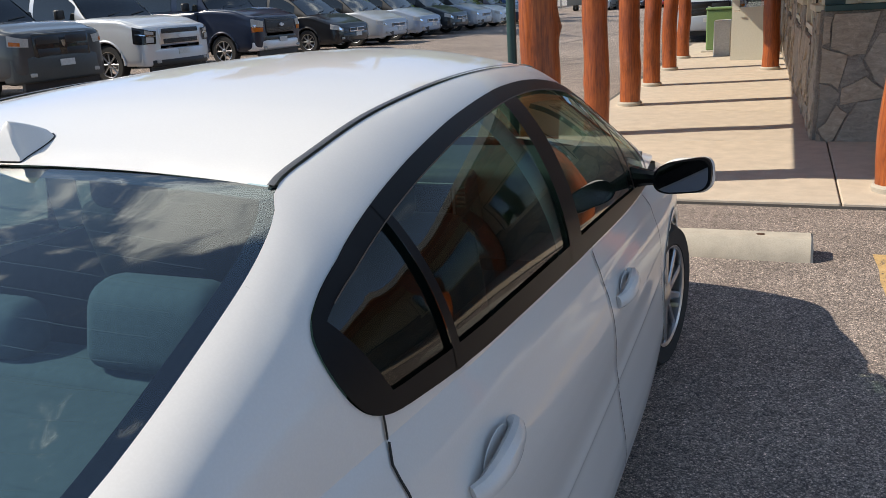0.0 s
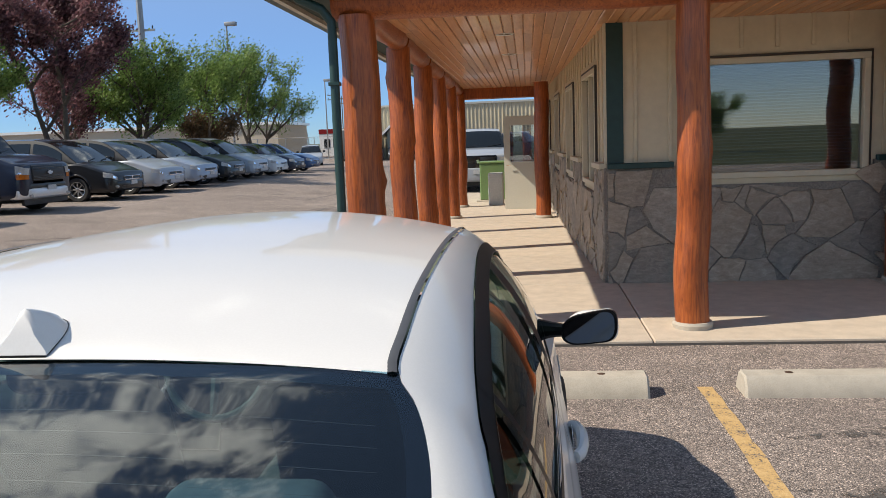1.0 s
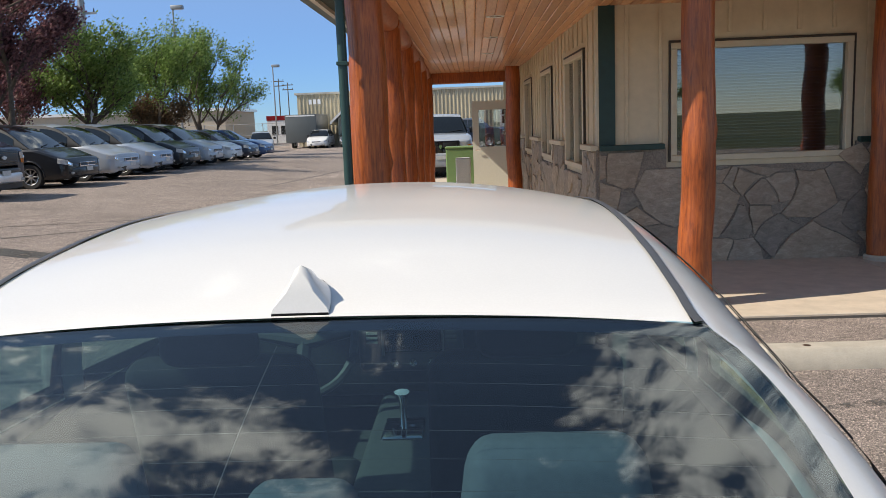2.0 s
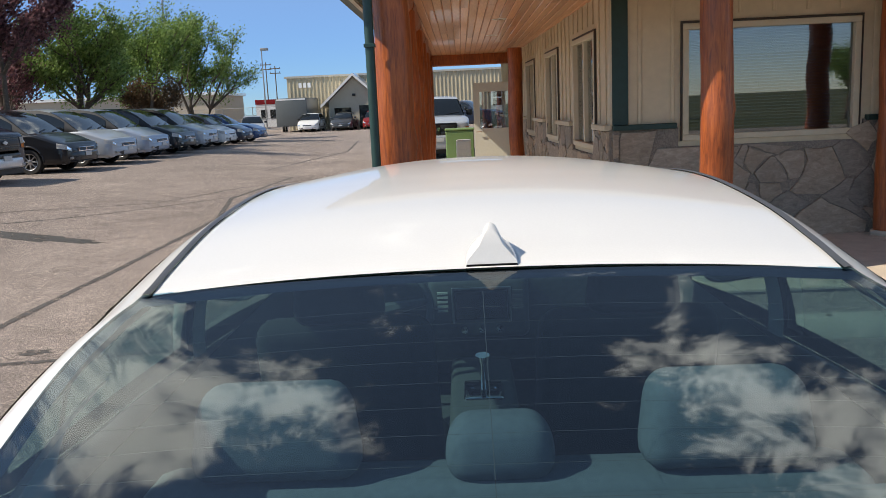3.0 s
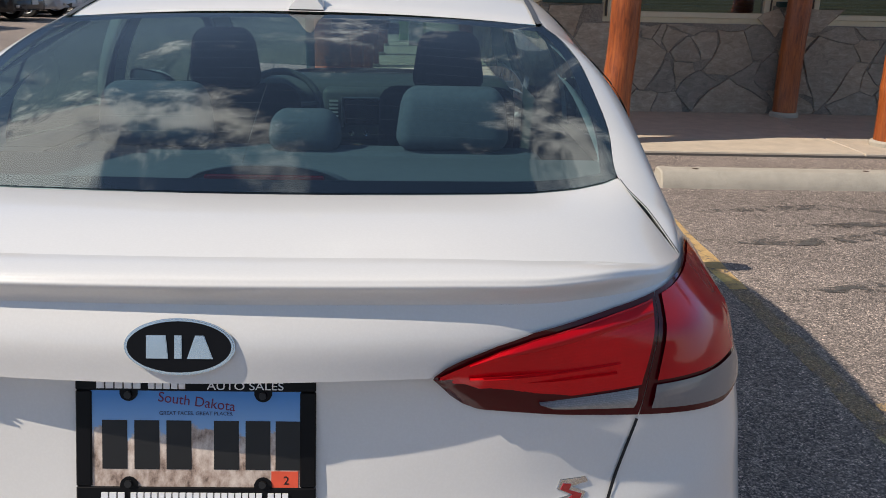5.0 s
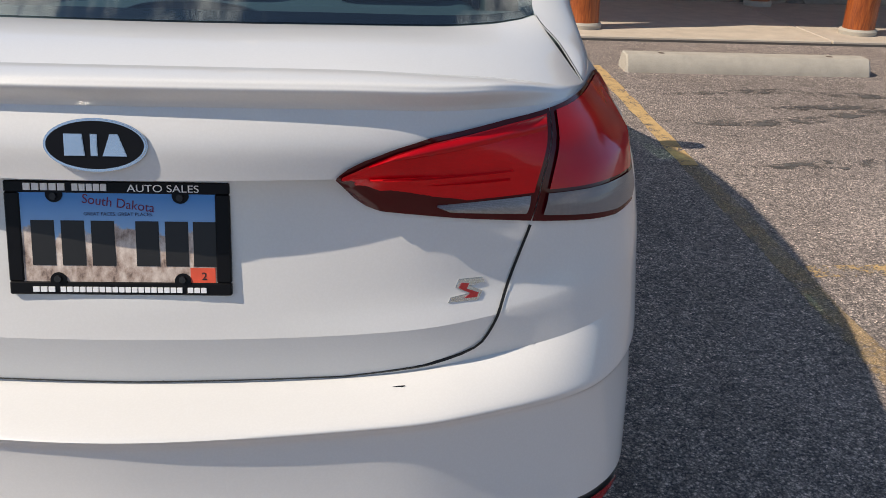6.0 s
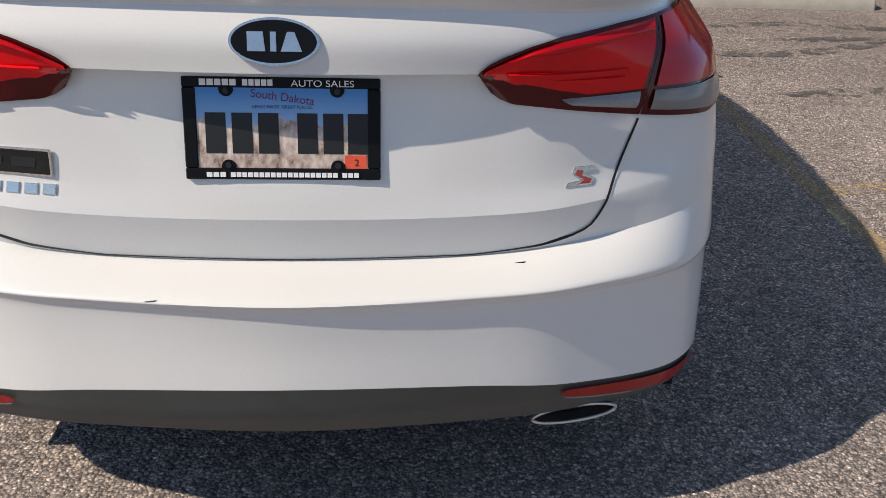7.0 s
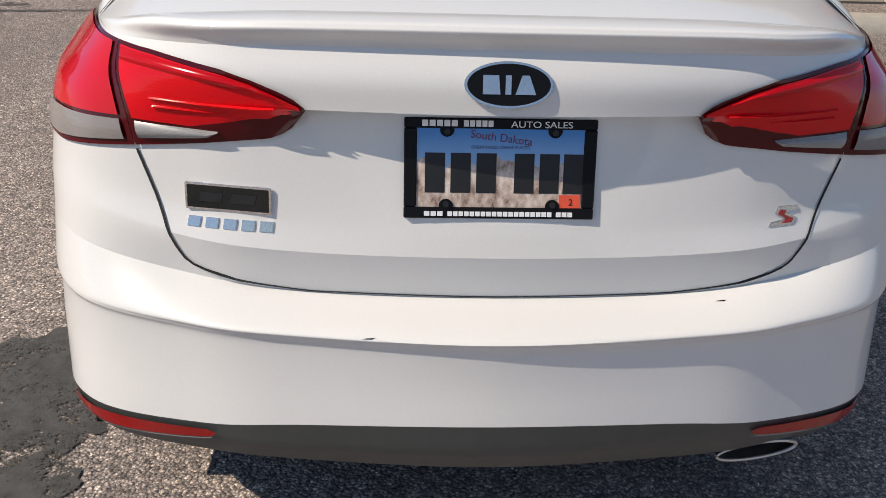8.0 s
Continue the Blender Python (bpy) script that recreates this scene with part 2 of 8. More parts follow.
def worn_stripe_material(name="worn_yellow_paint", cut=0.0, left=1.0):
    m, nt, b = material(name)
    n = noise_of(nt, 9, 8, 0.7)
    f = noise_of(nt, 90, 3, 0.6)
    mx = nt.nodes.new("ShaderNodeMath")
    mx.operation = "MULTIPLY_ADD"
    mx.inputs[1].default_value = 0.6
    nt.links.new(f, mx.inputs[0])
    nt.links.new(n, mx.inputs[2])
    c = ramp_of(nt, mx.outputs[0], [(0.70 + cut, (0.24, 0.21, 0.18)), (min(0.98, 0.84 + cut), (0.58, 0.37, 0.15)), (1.0, (0.68, 0.46, 0.22))])
    nt.links.new(c, b.inputs["Base Color"])
    # bare asphalt shows where the paint is gone
    cover = nt.nodes.new("ShaderNodeMapRange")
    cover.inputs["From Min"].default_value = 0.67 + cut
    cover.inputs["From Max"].default_value = 0.78 + cut
    cover.inputs["To Max"].default_value = left
    nt.links.new(mx.outputs[0], cover.inputs["Value"])
    nt.links.new(cover.outputs[0], b.inputs["Alpha"])
    b.inputs["Roughness"].default_value = 0.85
    bump(nt, b, f, 0.5, 0.004)
    return m


def thin_cover_material(name, col, cut, scale=7.0, rough=0.8):
    """Tar or filler lying on the asphalt, broken up where it has worn away; also colours one painted shadow."""
    m, nt, b = material(name)
    n = noise_of(nt, scale, 9, 0.72, distortion=0.5)
    f = noise_of(nt, 120, 3, 0.6)
    mx = nt.nodes.new("ShaderNodeMath")
    mx.operation = "MULTIPLY_ADD"
    mx.inputs[1].default_value = 0.35
    nt.links.new(f, mx.inputs[0])
    nt.links.new(n, mx.inputs[2])
    cover = nt.nodes.new("ShaderNodeMapRange")
    cover.inputs["From Min"].default_value = cut
    cover.inputs["From Max"].default_value = cut + 0.09
    nt.links.new(mx.outputs[0], cover.inputs["Value"])
    nt.links.new(cover.outputs[0], b.inputs["Alpha"])
    c = ramp_of(nt, noise_of(nt, 24, 6, 0.65), [(0.32, tuple(x * 0.6 for x in col)), (0.7, tuple(x * 1.3 for x in col))])
    nt.links.new(c, b.inputs["Base Color"])
    b.inputs["Roughness"].default_value = rough
    bump(nt, b, f, 0.4, 0.004)
    return m


def leaf_material(name, lo, hi):
    m, nt, b = material(name)
    gi = nt.nodes.new("ShaderNodeNewGeometry")
    c = ramp_of(nt, gi.outputs["Random Per Island"], [(0.0, lo), (1.0, hi)])
    nt.links.new(c, b.inputs["Base Color"])
    b.inputs["Roughness"].default_value = 0.55
    tl = nt.nodes.new("ShaderNodeBsdfTranslucent")
    nt.links.new(c, tl.inputs["Color"])
    mx = nt.nodes.new("ShaderNodeMixShader")
    mx.inputs[0].default_value = 0.45
    out = nt.nodes["Material Output"]
    nt.links.new(b.outputs[0], mx.inputs[1])
    nt.links.new(tl.outputs[0], mx.inputs[2])
    nt.links.new(mx.outputs[0], out.inputs["Surface"])
    return m


def lens_material(name, col, rough=0.08, ribs=0.0):
    m, nt, b = material(name)
    n = noise_of(nt, 4, 2)
    c = ramp_of(nt, n, [(0.3, tuple(x * 0.7 for x in col)), (0.7, col)])
    nt.links.new(c, b.inputs["Base Color"])
    b.inputs["Roughness"].default_value = rough
    b.inputs["Specular IOR Level"].default_value = 0.15
    b.inputs["Coat Weight"].default_value = 0.28
    b.inputs["Coat Roughness"].default_value = 0.015
    if ribs:
        # fine moulded optics behind the smooth outer skin
        pr = nt.nodes.new("ShaderNodeTexBrick")
        pr.inputs["Scale"].default_value = ribs * 4.0
        pr.inputs["Color1"].default_value = (1.12, 1.12, 1.12, 1)
        pr.inputs["Color2"].default_value = (0.80, 0.80, 0.80, 1)
        pr.inputs["Mortar"].default_value = (0.5, 0.5, 0.5, 1)
        pr.inputs["Mortar Size"].default_value = 0.03
        tcp = nt.nodes.new("ShaderNodeTexCoord")
        mpp = nt.nodes.new("ShaderNodeMapping")
        mpp.inputs["Rotation"].default_value = (radians(90), 0, 0)
        nt.links.new(tcp.outputs["Object"], mpp.inputs["Vector"])
        nt.links.new(mpp.outputs[0], pr.inputs["Vector"])
        c = blend(nt, "MULTIPLY", 0.55, c, pr.outputs["Color"])
        nt.links.new(c, b.inputs["Base Color"])
        tc = nt.nodes.new("ShaderNodeTexCoord")
        wv = nt.nodes.new("ShaderNodeTexWave")
        wv.bands_direction = "Z"
        wv.inputs["Scale"].default_value = ribs
        nt.links.new(tc.outputs["Object"], wv.inputs["Vector"])
        bump(nt, b, wv.outputs["Fac"], 0.05, 0.002)
    return m


ASPHALT = asphalt_material()
TAR = thin_cover_material("tar_sealant", (0.085, 0.076, 0.069), 0.58, 9.0)
TAR_FADED = thin_cover_material("faded_oil_and_tar", (0.10, 0.092, 0.085), 0.66, 6.0)
TAR_AND_SHADOW = thin_cover_material("dark_tar_and_shadow", (0.062, 0.058, 0.053), 0.56, 6.0)
STRIPE = worn_stripe_material("worn_yellow_paint", -0.06, 0.85)
STRIPE_OLD = worn_stripe_material("nearly_gone_yellow_paint", -0.02, 0.40)
STRIPE_MID = worn_stripe_material("half_gone_yellow_paint", 0.06, 0.8)
CONCRETE = concrete_material("sidewalk_concrete", (0.60, 0.51, 0.41))
STOP_CONC = concrete_material("cast_concrete", (0.52, 0.47, 0.39), 9)
JOINT = simple("joint_filler", (0.10, 0.09, 0.08), 0.9)
LOG = log_material()
BOARD = board_material()
STONE = stone_material()
MORTAR = simple("mortar", (0.23, 0.20, 0.17), 0.95, var=0.3, scale=60, bumps=0.6)
SIDING = simple("tan_siding", (0.60, 0.515, 0.36), 0.7, var=0.06, scale=8, bumps=0.1)
GREEN = simple("green_trim_paint", (0.012, 0.045, 0.04), 0.45, var=0.15, scale=12)
BEIGE = simple("beige_vinyl", (0.55, 0.49, 0.36), 0.5, var=0.05, scale=10)
ROOF_M = simple("roof_shingle", (0.05, 0.07, 0.06), 0.9, var=0.3, scale=25)
WIN_GLASS = glass("window_glass", (0.70, 0.76, 0.80), 0.13)
WHITE = paint("pearl_white_paint", (0.70, 0.685, 0.66), 0.0, 0.36)
BLACK_TRIM = simple("black_trim", (0.006, 0.006, 0.007), 0.38, var=0.1, spec=0.14)
MOULDING = simple("roof_moulding_rubber", (0.065, 0.067, 0.072), 0.42, var=0.1, spec=0.4)
GAP = simple("panel_gap_shadow_rubber", (0.01, 0.01, 0.01), 0.8)
VALANCE = simple("grey_plastic", (0.056, 0.062, 0.060), 0.42, var=0.08, bumps=0.15, fine=500)
RUBBER = simple("tyre_rubber", (0.02, 0.02, 0.02), 0.8)
ALLOY = simple("alloy", (0.55, 0.55, 0.56), 0.3, 1.0, var=0.05)
BUMPER_CHROME = simple("bumper_chrome", (0.72, 0.72, 0.72), 0.30, 0.55, var=0.05)
BADGE_CHROME = simple("badge_chrome", (0.66, 0.64, 0.61), 0.24, 1.0, var=0.04)
CHROME = simple("chrome", (0.85, 0.85, 0.86), 0.08, 1.0, var=0.02)
CAR_GLASS = glass("tinted_car_glass", (0.50, 0.72, 0.80), 0.075, 1.5)
SIDE_GLASS = glass("side_car_glass", (0.36, 0.49, 0.44), 0.005, 1.5)
FRIT = simple("black_frit", (0.005, 0.006, 0.009), 0.12, coat=0.2, spec=0.2)
RED_LENS = lens_material("red_lens", (0.86, 0.005, 0.012), 0.16, 60)
RED_GUIDE = lens_material("red_guide", (0.92, 0.010, 0.016), 0.3, 60)
RED_DEEP = lens_material("deep_red_lens", (0.60, 0.003, 0.010), 0.12)
DARK_RED = lens_material("dark_red_lens", (0.085, 0.002, 0.005), 0.1)
REVERSE_LENS = lens_material("reversing_lens", (0.36, 0.355, 0.35), 0.2, 30)
CLEAR_LENS = lens_material("clear_lens", (0.30, 0.27, 0.255), 0.12, 40)
BRAKE_RED = lens_material("dull_brake_lens", (0.16, 0.004, 0.008), 0.2, 60)
REFLECTOR = lens_material("red_reflector", (0.45, 0.010, 0.010), 0.2, 90)
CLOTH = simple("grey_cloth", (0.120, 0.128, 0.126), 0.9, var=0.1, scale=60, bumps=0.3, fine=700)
# the front seats get a darker tone than the rear ones
FRONT_CLOTH = simple("darker_cloth", (0.035, 0.037, 0.037), 0.9, var=0.1, scale=60, bumps=0.3, fine=700)
SHELF = simple("grey_shelf_felt", (0.115, 0.120, 0.118), 0.9, var=0.08, scale=50, bumps=0.1)
DASH = simple("dark_plastic", (0.10, 0.108, 0.11), 0.55, var=0.1, scale=40, bumps=0.1)
TRIM_GREY = simple("light_grey_trim", (0.60, 0.61, 0.56), 0.7, var=0.05)
SCREEN = simple("black_screen", (0.008, 0.008, 0.009), 0.08)
INK = simple("black_ink", (0.008, 0.008, 0.008), 0.5)
WHITE_INK = simple("white_ink", (0.8, 0.8, 0.8), 0.5, var=0.03)
HEATER = simple("heater_wire", (0.085, 0.065, 0.05), 0.6)


# ---- mesh helpers ----
def shade(me, angle=32.0):
    for p in me.polygons:
        p.use_smooth = True
    me.set_sharp_from_angle(angle=radians(angle))


def part(name, data, mat, parent=None, label="", angle=32.0, at=None):
    """One mesh object. data: a bmesh, or (verts, faces)."""
    me = bpy.data.meshes.new(name)
    if isinstance(data, bmesh.types.BMesh):
        data.to_mesh(me)
        data.free()
    else:
        me.from_pydata([tuple(v) for v in data[0]], [], data[1])
    me.update()
    shade(me, angle)
    if mat:
        me.materials.append(mat)
    ob = new(name, me)
    if parent:
        ob.parent = parent
    if at is not None:
        ob.matrix_basis = at
    if label:
        ob["label"] = label
    return ob


def thing(name, label, category, group="", kind="", at=None):
    ob = new(name)
    ob.empty_display_size = 0.2
    if at is not None:
        ob.matrix_basis = at
    return tagged(ob, label, category, group, kind)


def box(bm, x0, x1, y0, y1, z0, z1, bev=0.0, seg=1):
    r = bmesh.ops.create_cube(bm, size=1.0)
    vs = r["verts"]
    bmesh.ops.scale(bm, vec=(x1 - x0, y1 - y0, z1 - z0), verts=vs)
    bmesh.ops.translate(bm, vec=((x0 + x1) / 2, (y0 + y1) / 2, (z0 + z1) / 2), verts=vs)
    if bev:
        es = list({e for v in vs for e in v.link_edges})
        bmesh.ops.bevel(bm, geom=es, offset=bev, segments=seg, affect="EDGES", profile=0.5)
    return bm


def abox(*args, **kw):
    return box(bmesh.new(), *args, **kw)


def tube(bm, path, radii, n=12, caps=True):
    """A round bar along a path of points."""
    rings = []
    path = [Vector(p) for p in path]
    if isinstance(radii, (int, float)):
        radii = [radii] * len(path)
    for i, p in enumerate(path):
        d = (path[min(i + 1, len(path) - 1)] - path[max(i - 1, 0)]).normalized()
        a = d.cross(Vector((0, 0, 1)) if abs(d.z) < 0.9 else Vector((1, 0, 0))).normalized()
        b = d.cross(a)
        rings.append([bm.verts.new(p + radii[i] * (math.cos(2 * math.pi * k / n) * a + math.sin(2 * math.pi * k / n) * b)) for k in range(n)])
    for r0, r1 in zip(rings, rings[1:]):
        for k in range(n):
            bm.faces.new((r0[k], r0[(k + 1) % n], r1[(k + 1) % n], r1[k]))
    if caps:
        bm.faces.new(rings[0][::-1])
        bm.faces.new(rings[-1])
    return bm


def atube(path, radii, n=12):
    bm = tube(bmesh.new(), path, radii, n)
    bmesh.ops.recalc_face_normals(bm, faces=bm.faces)
    return bm


def cr(p0, p1, p2, p3, t):
    """Catmull-Rom between p1 and p2."""
    return 0.5 * ((2 * p1) + (p2 - p0) * t + (2 * p0 - 5 * p1 + 4 * p2 - p3) * t * t + (3 * p1 - p0 - 3 * p2 + p3) * t ** 3)


def spline(pts, u):
    """A point of the spline through pts at u in 0..len-1."""
    n = len(pts)
    i = min(max(int(math.floor(u)), 0), n - 2)
    t = u - i
    g = lambda k: np.array(pts[k], float)
    a = g(i - 1) if i > 0 else 2 * g(0) - g(1)
    d = g(i + 2) if i + 2 < n else 2 * g(n - 1) - g(n - 2)
    return cr(a, g(i), g(i + 1), d, t)


def pw(x, table):
    """Piecewise-linear lookup."""
    return float(np.interp(x, [a for a, _ in table], [b for _, b in table]))


def grid(fn, us, vs, flip=False):
    """Vertices and faces of a sheet fn(u, v)."""
    verts = [tuple(fn(u, v)) for u in us for v in vs]
    n = len(vs)
    faces = []
    for i in range(len(us) - 1):
        for j in range(n - 1):
            f = (i * n + j, (i + 1) * n + j, (i + 1) * n + j + 1, i * n + j + 1)
            faces.append(f[::-1] if flip else f)
    return verts, faces


def mirrored(data):
    """The sheet and its mirror image across x = 0."""
    verts, faces = data
    out, other = list(verts), []
    for k, v in enumerate(verts):
        if abs(v[0]) < 1e-6:
            other.append(k)
        else:
            other.append(len(out))
            out.append((-v[0], v[1], v[2]))
    return out, [*faces, *[tuple(other[k] for k in f[::-1]) for f in faces]]


def mirror_only(data):
    verts, faces = data
    return [(-v[0], v[1], v[2]) for v in verts], [f[::-1] for f in faces]


def merge(*datas):
    verts, faces = [], []
    for v, f in datas:
        n = len(verts)
        verts += list(v)
        faces += [tuple(n + k for k in q) for q in f]
    return verts, faces


def thick(data, depth):
    """Gives a sheet thickness, inward from its faces."""
    bm = bmesh.new()
    vs = [bm.verts.new(v) for v in data[0]]
    for f in data[1]:
        try:
            bm.faces.new([vs[k] for k in f])
        except ValueError:
            pass
    bm.normal_update()
    bmesh.ops.solidify(bm, geom=bm.faces[:], thickness=depth)
    return bm


def lathe(profile, n=24, axis="x"):
    """A turned body from (radius, along) pairs."""
    verts, faces = [], []
    for r, a in profile:
        for k in range(n):
            c, s = math.cos(2 * math.pi * k / n), math.sin(2 * math.pi * k / n)
            verts.append((a, r * c, r * s) if axis == "x" else ((r * c, r * s, a) if axis == "z" else (r * c, a, r * s)))
    m = len(profile)
    for i in range(m - 1):
        for k in range(n):
            faces.append((i * n + k, i * n + (k + 1) % n, (i + 1) * n + (k + 1) % n, (i + 1) * n + k))
    bm = bmesh.new()
    vs = [bm.verts.new(v) for v in verts]
    for f in faces:
        bm.faces.new([vs[k] for k in f])
    bmesh.ops.remove_doubles(bm, verts=bm.verts, dist=1e-5)
    bmesh.ops.recalc_face_normals(bm, faces=bm.faces)
    return bm


def prism(poly, depth, place=None, bev=0.0):
    """A flat outline (x, z) given depth along +y."""
    bm = bmesh.new()
    vs = [bm.verts.new((x, 0, z)) for x, z in poly]
    f = bm.faces.new(vs)
    r = bmesh.ops.extrude_face_region(bm, geom=[f])
    bmesh.ops.translate(bm, vec=(0, depth, 0), verts=[v for v in r["geom"] if isinstance(v, bmesh.types.BMVert)])
    bmesh.ops.recalc_face_normals(bm, faces=bm.faces)
    if bev:
        bmesh.ops.bevel(bm, geom=bm.edges[:], offset=bev, segments=1, affect="EDGES")
    if place is not None:
        bm.transform(place)
    return bm


def words(text, size, mat, name, parent, place, depth=0.0004, align="CENTER"):
    cu = bpy.data.curves.new(name, "FONT")
    cu.body = text
    cu.size = size
    cu.extrude = depth
    cu.align_x = align
    tmp = bpy.data.objects.new(name, cu)
    scene.collection.objects.link(tmp)
    dg = bpy.context.evaluated_depsgraph_get()
    me = bpy.data.meshes.new_from_object(tmp.evaluated_get(dg))
    bpy.data.objects.remove(tmp)
    me.materials.clear()
    me.materials.append(mat)
    ob = new(name, me)
    ob.parent = parent
    ob.matrix_basis = place
    return ob


# ---- ground ----
def lot_height(x, y):
    """The lot climbs gently towards the parked row."""
    sx = min(1.0, max(0.0, (-x - 3.5) / 7.5))
    sy = 1.0 - min(1.0, max(0.0, (y - 34.0) / 30.0))
    sb = min(1.0, max(0.0, (y + 4.0) / 10.0))
    return 0.34 * (sx * sx * (3 - 2 * sx)) * (sy * sy * (3 - 2 * sy)) * sb


def ground_sheet():
    xs = sorted({-3000, -800, -300, -160, *range(-120, -40, 10), *range(-40, -20, 4), *range(-20, 0, 1), *range(0, 12, 2), *range(12, 60, 8), 80, 120, 200, 500, 3000})
    ys = sorted({-3000, -600, -200, -100, -60, -30, -16, -8, *range(-6, 70, 2), *range(70, 130, 6), 160, 240, 400, 900, 3000})
    return grid(lambda x, y: (x, y, lot_height(x, y)), xs, ys)


ground = tagged(part("ground", ground_sheet(), ASPHALT), "worn sunlit asphalt car park running out to dry grass", "ground", kind="structure")


def ground_strip(path, width, jitter=0.25, lift=0.004):
    verts, faces = [], []
    pts = []
    for (x0, y0), (x1, y1) in zip(path, path[1:]):
        n = max(2, int(math.hypot(x1 - x0, y1 - y0) / 0.25))
        pts += [(x0 + (x1 - x0) * k / n, y0 + (y1 - y0) * k / n) for k in range(n)]
    pts.append(path[-1])
    for i, (x, y) in enumerate(pts):
        a, b = pts[max(i - 1, 0)], pts[min(i + 1, len(pts) - 1)]
        d = Vector((b[0] - a[0], b[1] - a[1])).normalized()
        n = Vector((-d.y, d.x))
        wob = width * jitter * 2.0 * noise.noise((x * 0.8, y * 0.8, 3.0))
        w = width * (0.5 + jitter * noise.noise((x * 3, y * 3, 7.0)))
        if i in (0, len(pts) - 1):
            w *= 0.2
        cx, cy = x + n.x * wob, y + n.y * wob
        for s in (-1, 1):
            px, py = cx + s * w * n.x, cy + s * w * n.y
            verts.append((px, py, lot_height(px, py) + lift))
    for i in range(len(pts) - 1):
        faces.append((2 * i, 2 * i + 1, 2 * i + 3, 2 * i + 2))
    return verts, faces


def ground_blob(cx, cy, rx, ry, turn=0.0, lift=0.004, rough=0.3, seed=0):
    n = 96
    verts = [(cx, cy, lot_height(cx, cy) + lift)]
    for k in range(n):
        a = 2 * math.pi * k / n
        r = 1 + rough * noise.noise((math.cos(a) * 1.7 + seed * 9.1, math.sin(a) * 1.7, 2.0)) + 0.5 * rough * noise.noise((math.cos(a) * 5 + seed * 3, math.sin(a) * 5, 4.0)) + 0.22 * rough * noise.noise((math.cos(a) * 17 + seed * 3, math.sin(a) * 17, 9.0))
        x, y = rx * r * math.cos(a), ry * r * math.sin(a)
        x, y = cx + x * math.cos(turn) - y * math.sin(turn), cy + x * math.sin(turn) + y * math.cos(turn)
        verts.append((x, y, lot_height(x, y) + lift))
    return verts, [(0, 1 + k, 1 + (k + 1) % n) for k in range(n)]


CRACKS = [([(-4.1, 4.2), (-3.9, 6.0), (-3.9, 8.2), (-4.0, 12.9), (-4.6, 16.0), (-4.4, 21.0)], 0.09),
          ([(-9.0, 5.6), (-3.5, 5.30), (-2.6, 5.43), (-1.6, 5.6)], 0.07), ([(-9, 4.6), (-5.0, 4.95), (-3.2, 5.05)], 0.04),
          ([(-8.2, 10.9), (-6.3, 13.2), (-4.3, 17.0), (-3.0, 19.8)], 0.06), ([(-9.5, 12.0), (-5.8, 15.2), (-5.0, 18.2), (-2.8, 21.5)], 0.06),
          ([(-6.0, 19.0), (-2.5, 19.4), (-1.2, 20.0)], 0.06), ([(-8.0, 24), (-5.5, 26.5), (-2.6, 27.0)], 0.08), ([(-7.0, 33), (-3.0, 30.5), (-1.5, 31)], 0.10),
          ([(-9.0, 44), (-4.0, 40)], 0.12), ([(-5.6, 23.0), (-4.6, 33.0), (-5.5, 44.0)], 0.09),
          ([(2.0, 3.75), (2.6, 3.85), (3.4, 4.15), (5.0, 4.2), (7, 4.6)], 0.16), ([(2.1, 4.55), (3.0, 4.7), (4.4, 4.5), (6, 4.65)], 0.12), ([(2.2, 3.0), (3.2, 3.15), (4.6, 2.9), (6.5, 3.1)], 0.14)]
cracks = thing("crack_sealant", "dark tar sealing over cracks in the asphalt, with one painted shadow", "road", kind="structure")
for path, w in CRACKS:
    part("sealed_crack", ground_strip(path, w, 0.5 if path[0][0] > 0 else 0.25), TAR_FADED if path[0][0] > 0 else TAR, cracks)
# the first blob, long and thin, is a cast shadow painted on the asphalt
for cx, cy, rx, ry, tn, sd in ((-6.6, 11.25, 1.9, 0.22, -0.33, 1), (-3.2, 5.6, 0.13, 0.06, 0, 2), (-1.13, 0.62, 0.33, 0.30, 0.4, 3), (-1.02, 0.22, 0.13, 0.20, 0.2, 4), (3.15, 4.25, 0.50, 0.05, 0.12, 5), (3.6, 3.6, 0.14, 0.07, 0, 6), (-1.45, 0.05, 0.30, 0.16, 0.5, 8)):
    part("asphalt_patch", ground_blob(cx, cy, rx, ry, tn, 0.003 + 0.0005 * sd, 0.45, sd), TAR_FADED if cx > 0 else TAR if sd == 2 else TAR_AND_SHADOW, cracks)

stripe = thing("parking_stripes", "worn yellow parking stripes on asphalt", "road marking", kind="structure")
for x, y0, y1 in ((1.885, 0.9, 5.45), (4.62, 0.9, 5.45)):
    part("stripe", grid(lambda a, b: (x + a + 0.012 * noise.noise((a * 30, b * 5, 1)), b, 0.0035), (-0.05, 0, 0.05), np.linspace(3.0, y1, 24), False), STRIPE, stripe)
    part("stripe", grid(lambda a, b: (x + a + 0.012 * noise.noise((a * 30, b * 5, 1)), b, 0.0035), (-0.05, 0, 0.05), np.linspace(y0, 3.0, 24), False), STRIPE_OLD, stripe, "nearly worn away yellow paint")
part("stripe", grid(lambda a, b: (b, 1.75 + a + 0.06 * (b - 1.9), 0.0038), (-0.05, 0, 0.05), np.linspace(1.95, 3.2, 20), True), STRIPE_MID, stripe)


